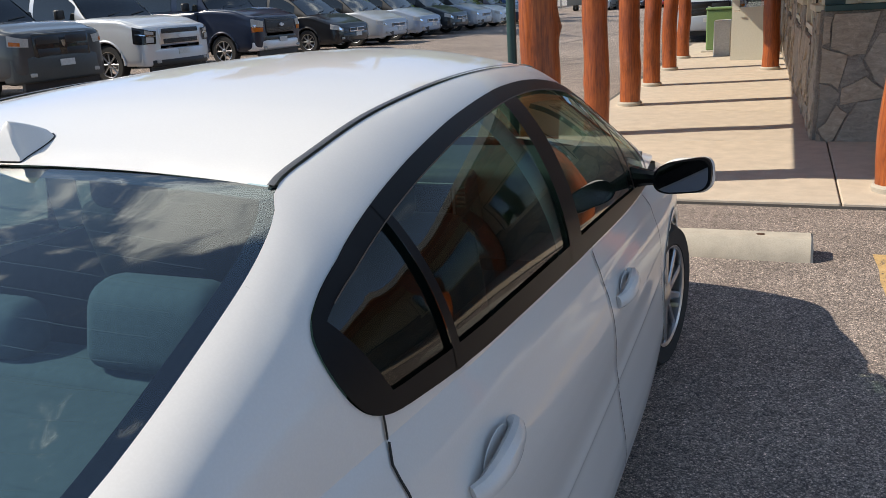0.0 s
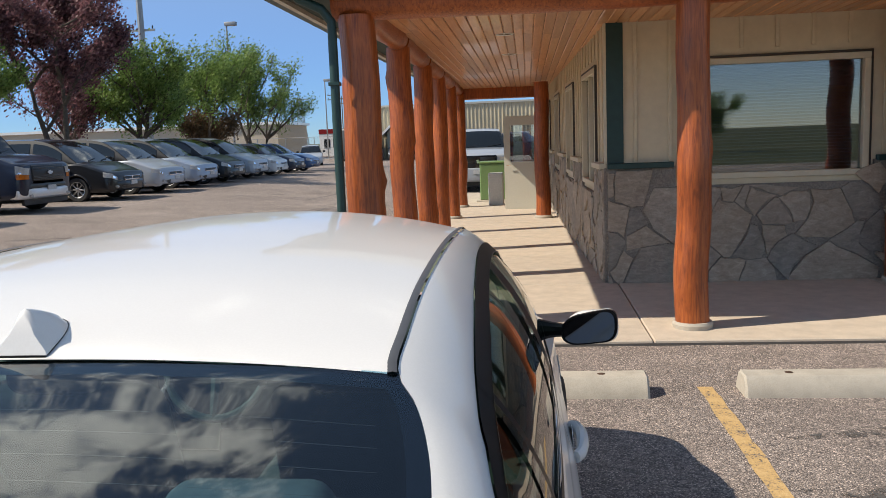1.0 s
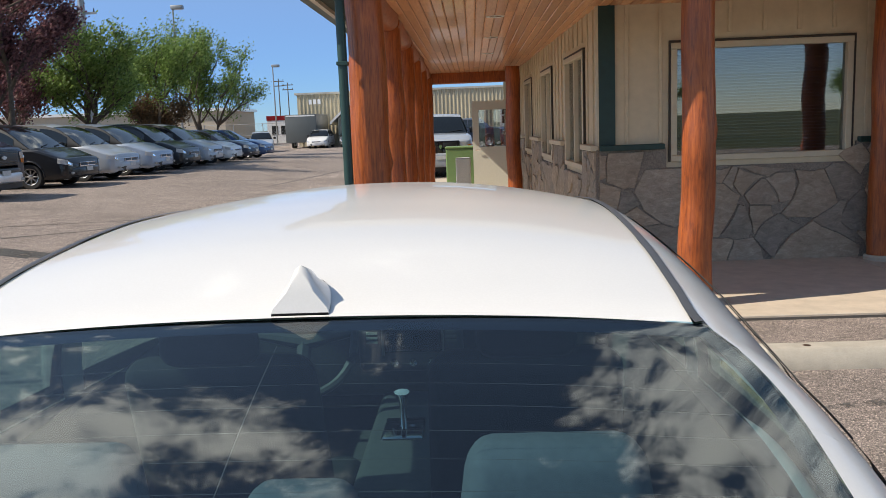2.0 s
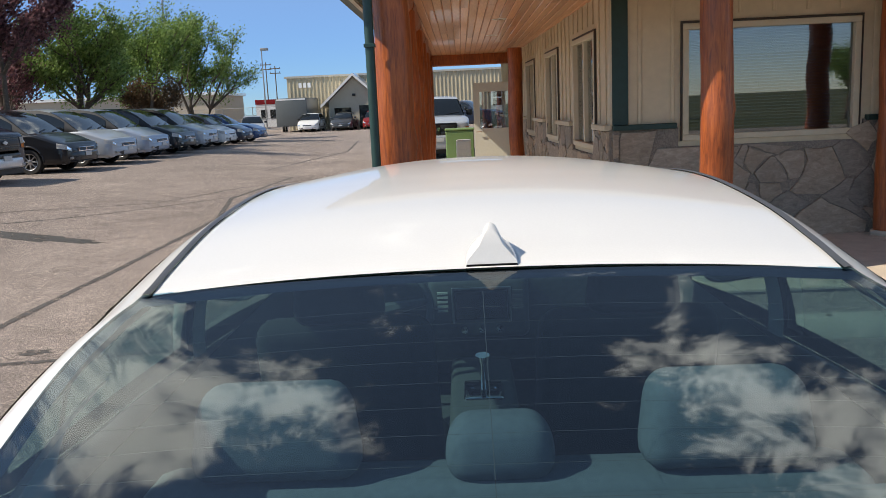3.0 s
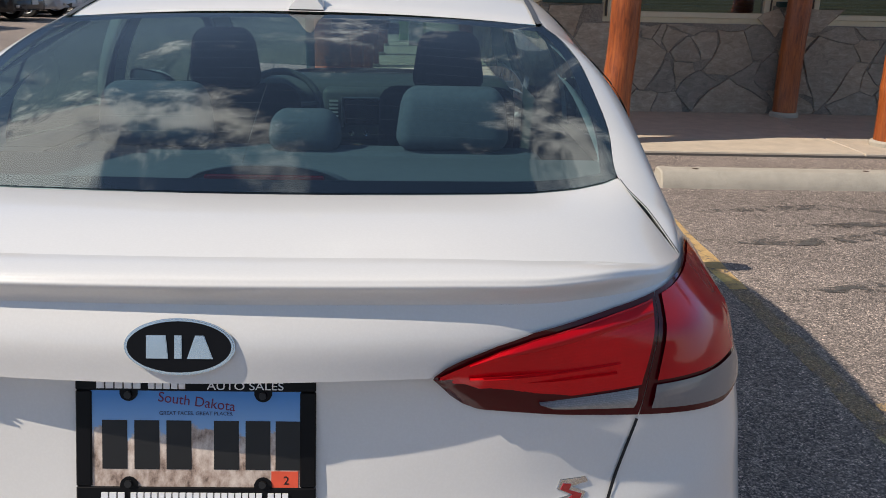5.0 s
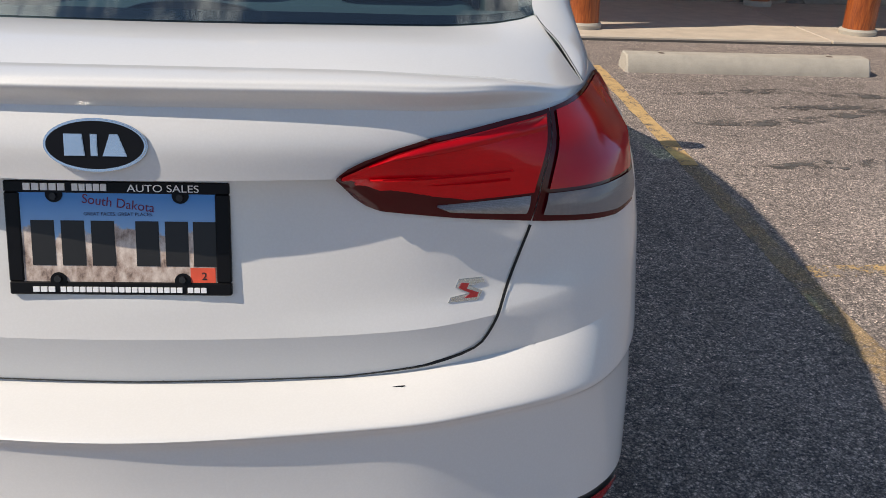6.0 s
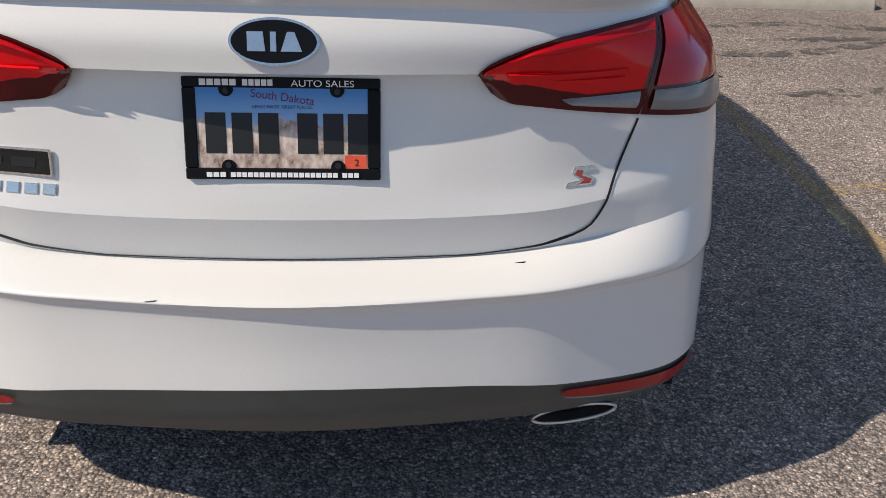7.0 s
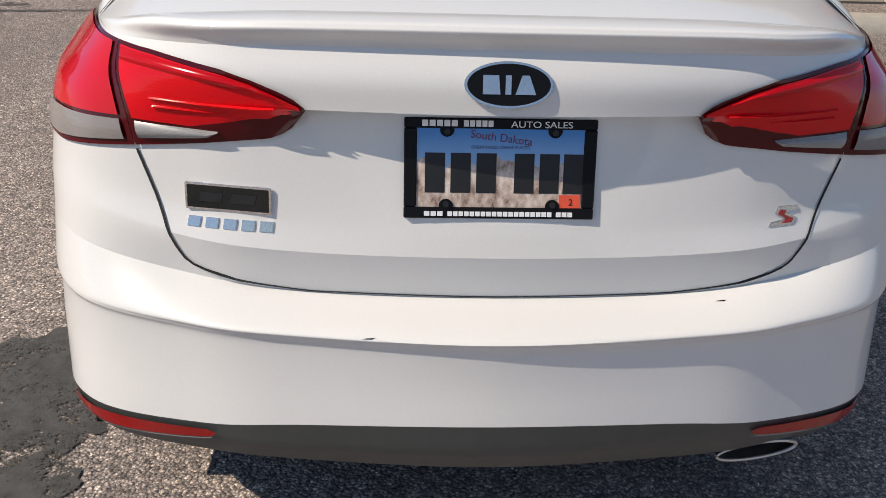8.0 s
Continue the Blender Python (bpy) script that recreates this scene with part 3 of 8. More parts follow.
# ---- wheel stops ----
def wheel_stop(x0, x1):
    st = thing("wheel_stop", "weathered concrete wheel stop with pin holes", "wheel stop", "wheel stops in the bays")
    xm, L = (x0 + x1) / 2, x1 - x0
    st.matrix_basis = Matrix.Translation((xm, 5.34, 0))
    prof = [(-0.128, 0.0), (-0.122, 0.045), (-0.082, 0.118), (-0.068, 0.128), (0.068, 0.128), (0.082, 0.118), (0.122, 0.045), (0.128, 0.0)]
    bm = bmesh.new()
    rows = []
    for k, x in enumerate((-L / 2, -L / 2 + 0.012, *np.linspace(-L / 2 + 0.06, L / 2 - 0.06, 14), L / 2 - 0.012, L / 2)):
        end = 0.92 if k in (0, 17) else 1.0
        rows.append([bm.verts.new((x + (0.03 * (0.128 - z) * (1 if x < 0 else -1) * -1 if k in (0, 17) else 0), y * end, z * end + 0.002 * noise.noise((x * 6, y * 9, z)))) for y, z in prof])
    for a, b in zip(rows, rows[1:]):
        for i in range(len(prof) - 1):
            bm.faces.new((a[i], a[i + 1], b[i + 1], b[i]))
    bm.faces.new(rows[0])
    bm.faces.new(rows[-1][::-1])
    bmesh.ops.recalc_face_normals(bm, faces=bm.faces)
    part("block", bm, STOP_CONC, st, angle=28)
    for s in (-1, 1):
        hole = lathe([(0.0001, 0.130), (0.021, 0.130), (0.026, 0.1285)], 16, "z")
        hole.transform(Matrix.Translation((s * (L / 2 - 0.29), 0.0, 0)))
        part("pin_hole", hole, RUST, st, "rusty steel pin head")
    return st


RUST = simple("rusted_pin", (0.07, 0.035, 0.02), 0.8, var=0.3)
wheel_stop(-0.40, 1.50)
wheel_stop(2.085, 3.99)
wheel_stop(4.75, 6.60)

# ---- sidewalk ----
walk_base = tagged(part("sidewalk", merge(
    (lambda v: (v, [(0, 1, 2, 3), (4, 7, 6, 5), (0, 4, 5, 1), (1, 5, 6, 2), (2, 6, 7, 3), (3, 7, 4, 0)]))([(-1.05, 6.53, 0.020), (12, 6.53, 0.020), (12, 24.5, 0.020), (-1.25, 24.5, 0.020), (-1.05, 6.53, -0.2), (12, 6.53, -0.2), (12, 24.5, -0.2), (-1.25, 24.5, -0.2)])), JOINT), "pale concrete sidewalk in slabs", "sidewalk", kind="structure")
SLAB = {}


def slab(x0, x1, y0, y1):
    key = (round(x1 - x0, 2), round(y1 - y0, 2))
    if key not in SLAB:
        me = bpy.data.meshes.new("slab")
        bm = abox(0.006, key[0] - 0.006, 0.006, key[1] - 0.006, -0.05, 0.022, 0.008)
        bm.to_mesh(me)
        bm.free()
        shade(me)
        me.materials.append(CONCRETE)
        SLAB[key] = me
    ob = new("slab", SLAB[key])
    ob.parent = walk_base
    ob.location = (x0, y0, 0.02)


for k in range(8):
    slab(-1.05 + 0 * k, 1.72, 6.53 + 2.2 * k, 6.53 + 2.2 * (k + 1)) if k else slab(-1.05, 1.72, 6.53, 9.08)
for k in range(4):
    slab(1.72 + 2.6 * k, 1.72 + 2.6 * (k + 1), 6.53, 9.08)
for o in [c for c in walk_base.children if c.location.y > 8 and c.location.x < 1]:
    o.location.y += 0.35

# ---- the log-fronted office ----
Z_W, Z_C = 1.31, 2.80
WX = lambda y: 1.615 - 0.030 * (y - 9.12)
YF, YB = 9.12, 24.0
SLOPE = math.atan(0.030)


def wall_with_holes(x0, x1, z0, z1, holes, t=0.2):
    """A wall in local x, z with rectangular openings right through it, y from 0 to t."""
    xs = sorted({x0, x1, *[h[0] for h in holes], *[h[1] for h in holes]})
    zs = sorted({z0, z1, *[h[2] for h in holes], *[h[3] for h in holes]})
    bm = bmesh.new()
    solid = lambda i, j: 0 <= i < len(xs) - 1 and 0 <= j < len(zs) - 1 and not any(h[0] - 1e-6 <= xs[i] and xs[i + 1] <= h[1] + 1e-6 and h[2] - 1e-6 <= zs[j] and zs[j + 1] <= h[3] + 1e-6 for h in holes)
    q = lambda *ps: bm.faces.new([bm.verts.new(p) for p in ps])
    for i in range(len(xs) - 1):
        for j in range(len(zs) - 1):
            if not solid(i, j):
                continue
            a, b, c, d = xs[i], xs[i + 1], zs[j], zs[j + 1]
            q((a, 0, c), (b, 0, c), (b, 0, d), (a, 0, d))
            q((a, t, c), (a, t, d), (b, t, d), (b, t, c))
            if not solid(i - 1, j):
                q((a, 0, c), (a, 0, d), (a, t, d), (a, t, c))
            if not solid(i + 1, j):
                q((b, 0, c), (b, t, c), (b, t, d), (b, 0, d))
            if not solid(i, j - 1):
                q((a, 0, c), (a, t, c), (b, t, c), (b, 0, c))
            if not solid(i, j + 1):
                q((a, 0, d), (b, 0, d), (b, t, d), (a, t, d))
    bmesh.ops.remove_doubles(bm, verts=bm.verts, dist=1e-5)
    bmesh.ops.recalc_face_normals(bm, faces=bm.faces)
    return bm


FRONT = Matrix.Translation((1.615, YF, 0))
SIDE = Matrix.Translation((1.615, YF, 0)) @ Matrix.Rotation(radians(90) + SLOPE, 4, "Z") @ Matrix.Diagonal((1, -1, 1, 1))
# openings: (start, end, sill, head) along each wall
FW = [(0.765, 2.665, 1.135, 2.385), (3.18, 5.08, 1.135, 2.385)]
SW = [(0.85, 2.40, 1.02, 2.42), (3.85, 5.25, 1.02, 2.42), (6.90, 8.30, 1.02, 2.42), (10.0, 11.4, 1.02, 2.42)]
wf_bm = wall_with_holes(0, 9.0, 0.0, Z_C + 0.2, FW)
wf_bm.transform(FRONT)
wf = tagged(part("wall_front", wf_bm, SIDING), "tan board and batten wall over a flagstone base", "wall", kind="structure")
ws_bm = wall_with_holes(0, 15.0, 0.0, Z_C + 0.2, SW)
ws_bm.transform(SIDE)
bmesh.ops.recalc_face_normals(ws_bm, faces=ws_bm.faces)
wsd = tagged(part("wall_side", ws_bm, SIDING), "tan board and batten wall over a flagstone base", "wall", kind="structure")
part_wall = tagged(part("wall_back", abox(1.3, 10.6, 23.9, 24.1, 0, 3.0), SIDING), "plain tan back wall", "wall", kind="structure")
tagged(part("wall_east", abox(10.5, 10.7, YF + 0.21, 23.89, 0, 3.0), SIDING), "plain tan wall", "wall", kind="structure")
tagged(part("floor", abox(1.9, 10.45, YF + 0.25, 23.85, 0.02, 0.06), simple("office_carpet", (0.12, 0.11, 0.10), 0.95)), "dark office carpet", "floor", kind="structure")
tagged(part("ceiling_office", abox(1.85, 10.45, YF + 0.22, 23.85, 2.70, 2.78), simple("ceiling_white", (0.6, 0.6, 0.58), 0.9)), "plain office ceiling", "ceiling", kind="structure")

# wainscot backing, ledge, corner boards, battens
def along(m, data_bm, name, mat, parent, label=""):
    data_bm.transform(m)
    bmesh.ops.recalc_face_normals(data_bm, faces=data_bm.faces)
    return part(name, data_bm, mat, parent, label)


for m, wl, L, holes in ((FRONT, wf, 9.0, FW), (SIDE, wsd, 15.0, SW)):
    bed = wall_with_holes(0.0, L, 0.0, Z_W - 0.02, [(a - 0.05, b + 0.05, c - 0.06, Z_W - 0.02) for a, b, c, d in holes], 0.03)
    bmesh.ops.translate(bed, vec=(0, -0.031, 0), verts=bed.verts)
    along(m, bed, "mortar_bed", MORTAR, wl, "dark mortar behind the flagstones")
    edges = [0.0, *[v for h in holes for v in (h[0] - 0.075, h[1] + 0.075)], L]
    for a, b in zip(edges[::2], edges[1::2]):
        along(m, abox(a, b, -0.085, -0.001, Z_W - 0.035, Z_W + 0.025, 0.006), "ledge", GREEN if m is FRONT else BEIGE, wl, "ledge above the stone")
    x = 0.30 if m is FRONT else 0.28
    while x < L:
        inside = [h for h in holes if h[0] - 0.10 < x < h[1] + 0.10]
        spans = [(Z_W + 0.03, Z_C)] if not inside else [(inside[0][3] + 0.09, Z_C)]
        for z0, z1 in spans:
            if z1 - z0 > 0.05:
                along(m, abox(x - 0.02, x + 0.02, -0.018, -0.001, z0, z1, 0.004), "batten", SIDING, wl)
        x += 0.36
part("corner_board", abox(1.615, 1.79, YF - 0.024, YF - 0.0015, Z_W + 0.026, Z_C), GREEN, wf, "dark green corner board")
part("corner_board", abox(1.590, 1.6145, YF - 0.024, YF + 0.10, Z_W + 0.026, Z_C), BEIGE, wf, "tan corner board")


# windows
BROWN_TRIM = simple("dark_brown_trim", (0.045, 0.035, 0.025), 0.6)
BLIND = simple("blind_vinyl", (0.50, 0.49, 0.46), 0.5)


def window_unit(name, m, hole, mullion=False, blinds=True):
    a, b, c, d = hole
    w = thing(name, "beige framed office window with lowered blinds reflecting the sky" if blinds else "narrow beige framed office window", "window", kind="structure")
    fr_ = bmesh.new()
    t = 0.065
    for x0, x1, z0, z1 in ((a, b, d - t, d), (a, b, c, c + t), (a, a + t, c + t, d - t), (b - t, b, c + t, d - t)):
        box(fr_, x0, x1, -0.035, 0.075, z0, z1, 0.006)
    if mullion:
        box(fr_, (a + b) / 2 - 0.03, (a + b) / 2 + 0.03, -0.02, 0.07, c + t, d - t, 0.004)
    fo = along(m, fr_, "window_frame", BEIGE, w)
    tr = bmesh.new()
    for x0, x1, z0, z1 in ((a - 0.022, b + 0.022, d + 0.001, d + 0.026), (a - 0.022, a - 0.001, c, d), (b + 0.001, b + 0.022, c, d)):
        box(tr, x0, x1, -0.03, -0.001, z0, z1, 0.003)
    along(m, tr, "window_trim", BROWN_TRIM, w)
    pn = along(m, abox(a + t, b - t, 0.030, 0.036, c + t, d - t), "pane", WIN_GLASS, w, "window glass")
    if blinds:
        sl = bmesh.new()
        z = d - t - 0.03
        while z > c + t + 0.02:
            r = bmesh.ops.create_cube(sl, size=1)
            bmesh.ops.scale(sl, vec=(b - a - 0.18, 0.026, 0.0030), verts=r["verts"])
            bmesh.ops.rotate(sl, cent=(0, 0, 0), matrix=Matrix.Rotation(radians(14), 3, "X"), verts=r["verts"])
            bmesh.ops.translate(sl, vec=((a + b) / 2, 0.085, z), verts=r["verts"])
            z -= 0.034
        along(m, sl, "blind_slats", BLIND, w, "lowered horizontal blind")
    return w


for k, h in enumerate(FW):
    window_unit("window_%d" % (k + 1), FRONT, h)
for k, h in enumerate(SW):
    window_unit("window_%d" % (k + 3), SIDE, h, True, False)


# flagstones
def flag_cells(L, H, holes, size, seed):
    rng = random.Random(seed)
    pts = []
    want = int((L + 2 * size) * (H + 2 * size) / size ** 2)
    # stones of very unequal size: a large one keeps the next further away
    for k in range(want * 14):
        c = (rng.uniform(-size, L + size), rng.uniform(-size, H + size), rng.choice((0.34, 0.55, 0.9, 1.25, 1.5)) * size)
        if all(((c[0] - q[0]) * (1.25 if k % 3 else 0.8)) ** 2 + (c[1] - q[1]) ** 2 > (0.5 * (c[2] + q[2])) ** 2 for q in pts):
            pts.append(c)
    for p in pts:
        poly = [(0.0, 0.0), (L, 0.0), (L, H), (0.0, H)]
        for q in pts:
            if q is p or abs(q[0] - p[0]) > 3 * size or abs(q[1] - p[1]) > 3 * size:
                continue
            f = p[2] / (p[2] + q[2])
            mx, mz = p[0] + (q[0] - p[0]) * f, p[1] + (q[1] - p[1]) * f
            dx, dz = q[0] - p[0], q[1] - p[1]
            nl = math.hypot(dx, dz)
            dx, dz = dx / nl, dz / nl
            mx, mz = mx - dx * 0.003, mz - dz * 0.003
            new_ = []
            for k in range(len(poly)):
                a, b = poly[k], poly[(k + 1) % len(poly)]
                da, db = (a[0] - mx) * dx + (a[1] - mz) * dz, (b[0] - mx) * dx + (b[1] - mz) * dz
                if da <= 0:
                    new_.append(a)
                if (da < 0) != (db < 0):
                    t = da / (da - db)
                    new_.append((a[0] + (b[0] - a[0]) * t, a[1] + (b[1] - a[1]) * t))
            poly = new_
            if len(poly) < 3:
                break
        if len(poly) < 3:
            continue
        for h in holes:
            cx = sum(a for a, _ in poly) / len(poly)
            if h[0] - 0.06 < cx < h[1] + 0.06:
                poly = [(a, min(b, h[2] - 0.07)) for a, b in poly]
        clean = []
        for a in poly:
            if not clean or math.hypot(a[0] - clean[-1][0], a[1] - clean[-1][1]) > 0.02:
                clean.append(a)
        if len(clean) > 2 and math.hypot(clean[0][0] - clean[-1][0], clean[0][1] - clean[-1][1]) < 0.02:
            clean.pop()
        area = abs(sum(clean[k][0] * clean[(k + 1) % len(clean)][1] - clean[(k + 1) % len(clean)][0] * clean[k][1] for k in range(len(clean)))) / 2 if len(clean) > 2 else 0
        if area > 0.003:
            # chipped, slightly bowed outlines
            rough = []
            for k in range(len(clean)):
                a, b = clean[k], clean[(k + 1) % len(clean)]
                ln = math.hypot(b[0] - a[0], b[1] - a[1])
                rough.append(a)
                if ln > 0.09:
                    nx_, nz_ = -(b[1] - a[1]) / ln, (b[0] - a[0]) / ln
                    for s in ((0.35, 0.7) if ln > 0.2 else (0.5,)):
                        w = rng.uniform(-0.002, 0.010)
                        rough.append((a[0] + (b[0] - a[0]) * s + nx_ * w, a[1] + (b[1] - a[1]) * s + nz_ * w))
            def warp(a, b):
                f = min(1.0, a / 0.15, (L - a) / 0.15), min(1.0, b / 0.12, (H - b) / 0.12)
                return (a + 0.16 * max(0.0, f[0]) * noise.noise((a * 2.3, b * 2.3, seed * 1.7)), b + 0.13 * max(0.0, f[1]) * noise.noise((a * 2.1 + 9, b * 2.6, seed * 2.9)))
            top = min([h[2] - 0.07 for h in holes if h[0] - 0.06 < sum(a for a, _ in rough) / len(rough) < h[1] + 0.06] + [H])
            yield [(min(max(a, 0.0), L), min(max(b, 0.0), top)) for a, b in (warp(*q) for q in rough)], rng


def flagstones(m, wl, L, holes, size, seed):
    for poly, rng in flag_cells(L, Z_W - 0.045, holes, size, seed):
        d0 = rng.uniform(0.040, 0.054)
        cx, cz = sum(a for a, _ in poly) / len(poly), sum(b for _, b in poly) / len(poly)
        tx, tz = rng.uniform(-0.05, 0.05), rng.uniform(-0.05, 0.05)
        bm = bmesh.new()
        back = [bm.verts.new((x, -0.030, z)) for x, z in poly]
        mid = [bm.verts.new((x, -d0 + 0.007, z)) for x, z in poly]
        front = [bm.verts.new((cx + (x - cx) * 0.982, -d0 + tx * (x - cx) + tz * (z - cz) + rng.uniform(-0.003, 0.003), cz + (z - cz) * 0.982)) for x, z in poly]
        n = len(poly)
        for k in range(n):
            bm.faces.new((back[k], back[(k + 1) % n], mid[(k + 1) % n], mid[k]))
            bm.faces.new((mid[k], mid[(k + 1) % n], front[(k + 1) % n], front[k]))
        bm.faces.new(front)
        along(m, bm, "stone", STONE, wl)


# ---- log posts, beams, porch roof ----
def log_path_mesh(p0, p1, r, seed, n=20, rows=34, knots=6, flare=0.0):
    rng = random.Random(seed)
    p0, p1 = Vector(p0), Vector(p1)
    d = (p1 - p0)
    L = d.length
    d.normalize()
    a = d.cross(Vector((0, 1, 0)) if abs(d.y) < 0.9 else Vector((1, 0, 0))).normalized()
    b = d.cross(a)
    kn = [(rng.uniform(0.1, 0.95), rng.uniform(0, 6.28), rng.uniform(0.008, 0.026)) for _ in range(knots)]
    bend = [(rng.uniform(-1, 1) * 0.018, rng.uniform(-1, 1) * 0.018) for _ in range(5)]
    bm = bmesh.new()
    rings = []
    for i in range(rows):
        s = i / (rows - 1)
        ox, oy = spline([(0, 0), *bend, (0, 0)], s * 6)
        ring_ = []
        for k in range(n):
            t = 2 * math.pi * k / n
            rr = r * (1 + flare * (1 - s) + 0.05 * noise.noise((math.cos(t) * 1.3 + seed * 3.7, math.sin(t) * 1.3, s * L * 1.5)))
            for ks, kt, kh in kn:
                dd = ((s - ks) * L / 0.075) ** 2 + ((math.cos(t) - math.cos(kt)) ** 2 + (math.sin(t) - math.sin(kt)) ** 2) / 0.22
                rr += kh * math.exp(-dd)
            ring_.append(bm.verts.new(p0 + d * (s * L) + a * (ox + rr * math.cos(t)) + b * (oy + rr * math.sin(t))))
        rings.append(ring_)
    for r0, r1 in zip(rings, rings[1:]):
        for k in range(n):
            bm.faces.new((r0[k], r0[(k + 1) % n], r1[(k + 1) % n], r1[k]))
    bm.faces.new(rings[0])
    bm.faces.new(rings[-1])
    bmesh.ops.recalc_face_normals(bm, faces=bm.faces)
    return bm


Z_BEAM = 2.66


def log_post(x, y, r, seed, group, label="orange-stained peeled log post on the sidewalk", z1=Z_BEAM + 0.03):
    p = thing("log_post", label, "post", group, at=Matrix.Translation((x, y, 0.042)))
    part("log", log_path_mesh((0, 0, 0.0), (0, 0, z1 - 0.042), r, seed, flare=0.05), LOG, p, angle=80)
    collar = lathe([(r * 0.9, 0.0), (r * 1.22, 0.0), (r * 1.25, 0.035), (r * 1.16, 0.055), (r * 0.9, 0.058)], 26, "z")
    part("collar", collar, STOP_CONC, p, "chipped mortar collar")
    return p


POSTS = [(-0.60, 6.98, 0.155), (-0.64, 9.45, 0.135), (-0.67, 11.88, 0.135), (-0.71, 14.25, 0.13), (-0.75, 16.9, 0.13), (-0.79, 19.6, 0.13)]
for k, (x, y, r) in enumerate(POSTS):
    log_post(x, y, r, 11 + k, "log posts along the porch")
log_post(2.10, 6.98, 0.132, 31, "log posts along the porch")
log_post(4.77, 6.98, 0.14, 32, "log posts along the porch")
log_post(4.52, 8.86, 0.13, 33, "log posts along the porch", "shaded log post against the wall", z1=2.72)
log_post(1.06, 16.55, 0.14, 34, "log posts along the porch", "dark-topped log post beside the stone wall")

beam = thing("log_beam", "orange-stained log beam above the porch posts", "beam", at=Matrix.Translation((0, 6.98, Z_BEAM + 0.145)))
part("log", log_path_mesh((-0.78, 0, 0), (9.5, 0, 0), 0.15, 51, rows=60, knots=14), LOG, beam, angle=80)
for k in range(5):
    a, b = POSTS[k], POSTS[k + 1]
    lg = thing("log_beam", "pale-ended log beam between two porch posts", "beam", "log beams of the side porch", at=Matrix.Translation((a[0], a[1] + 0.05, Z_BEAM + 0.12)))
    part("log", log_path_mesh((0, 0, 0), (b[0] - a[0], b[1] - a[1] - 0.1, 0), 0.125, 61 + k, rows=24), LOG, lg, angle=80)
lg = thing("log_beam", "flat end beam of the side porch", "beam", at=Matrix.Translation((-0.9, 19.75, 2.55)))
part("log", abox(0, 2.2, -0.1, 0.1, 0, 0.27, 0.02), LOG, lg)


def board_ceiling():
    datas = []
    x = -0.75
    k = 0
    while x < 1.60:
        y0 = 6.63
        while y0 < 19.9:
            y1 = min(20.0, y0 + random.Random(k * 31 + int(y0 * 7)).uniform(2.2, 4.2))
            b = 0.010
            z = Z_C - 0.004
            v = [(x, y0, z + b), (x + b, y0 + 0.002, z), (x + 0.105 - b, y0 + 0.002, z), (x + 0.105, y0, z + b), (x, y1, z + b), (x + b, y1 - 0.002, z), (x + 0.105 - b, y1 - 0.002, z), (x + 0.105, y1, z + b)]
            datas.append((v, [(0, 1, 5, 4), (1, 2, 6, 5), (2, 3, 7, 6)]))
            y0 = y1
        x += 0.108
        k += 1
    x = 1.62
    while x < 9.5:
        v = [(x, 6.63, Z_C + 0.006), (x + 0.01, 6.63, Z_C - 0.004), (x + 0.095, 6.63, Z_C - 0.004), (x + 0.105, 6.63, Z_C + 0.006), (x, 9.115, Z_C + 0.006), (x + 0.01, 9.115, Z_C - 0.004), (x + 0.095, 9.115, Z_C - 0.004), (x + 0.105, 9.115, Z_C + 0.006)]
        datas.append((v, [(0, 1, 5, 4), (1, 2, 6, 5), (2, 3, 7, 6)]))
        x += 0.108
    return merge(*datas)


tagged(part("ceiling", board_ceiling(), BOARD), "varnished pine board porch ceiling", "ceiling", kind="structure")
tagged(part("porch_roof", merge(
    *[(v, [(0, 1, 2, 3), (7, 6, 5, 4), (0, 4, 5, 1), (1, 5, 6, 2), (2, 6, 7, 3), (3, 7, 4, 0)]) for v in (
        [(-1.15, 6.62, 2.84), (11.0, 6.62, 2.84), (11.0, 24.3, 2.84), (-1.3, 24.3, 2.84), (-1.15, 6.62, 3.0), (11.0, 6.62, 3.0), (11.0, 24.3, 3.25), (-1.3, 24.3, 3.0)],)]), ROOF_M), "low dark shingled porch roof", "roof", kind="structure")
for y in (9.6, 11.9, 14.6):
    dl = thing("ceiling_light", "round recessed porch light", "light", "recessed porch lights", at=Matrix.Translation((0.55, y, Z_C - 0.004)))
    part("ring", lathe([(0.07, -0.002), (0.10, -0.004), (0.105, 0.006)], 24, "z"), simple("white_plastic", (0.7, 0.7, 0.68), 0.5), dl)
    part("lens", lathe([(0.0001, 0.0), (0.07, 0.0)], 24, "z"), simple("frosted_lens", (0.5, 0.48, 0.42), 0.4), dl)
# gutter, downspout
tagged(part("fascia", merge(*[(lambda b_: ([tuple(v.co) for v in b_.verts], [tuple(v.index for v in f.verts) for f in b_.faces]))((lambda q: (q.verts.index_update(), q)[1])(abox(*c))) for c in ((-1.16, 11.0, 6.575, 6.615, 2.80, 3.0), (-1.20, -1.152, 6.575, 24.3, 2.80, 3.0))]), simple("pale_soffit", (0.55, 0.52, 0.45), 0.6)), "pale fascia board at the porch eave", "trim", kind="structure")
gut = thing("downspout", "dark green metal downspout and gutter at the porch corner", "downspout", at=Matrix.Translation((-0.755, 6.75, 0.02)))
ds = atube([(-0.34, -0.10, 2.98), (-0.33, -0.10, 2.88), (-0.24, -0.08, 2.78), (-0.07, -0.03, 2.70), (0.0, 0.0, 2.60), (0, 0, 2.4), (0, 0, 1.2), (0, 0, 0.12), (-0.05, -0.08, 0.04)], 0.038, 12)
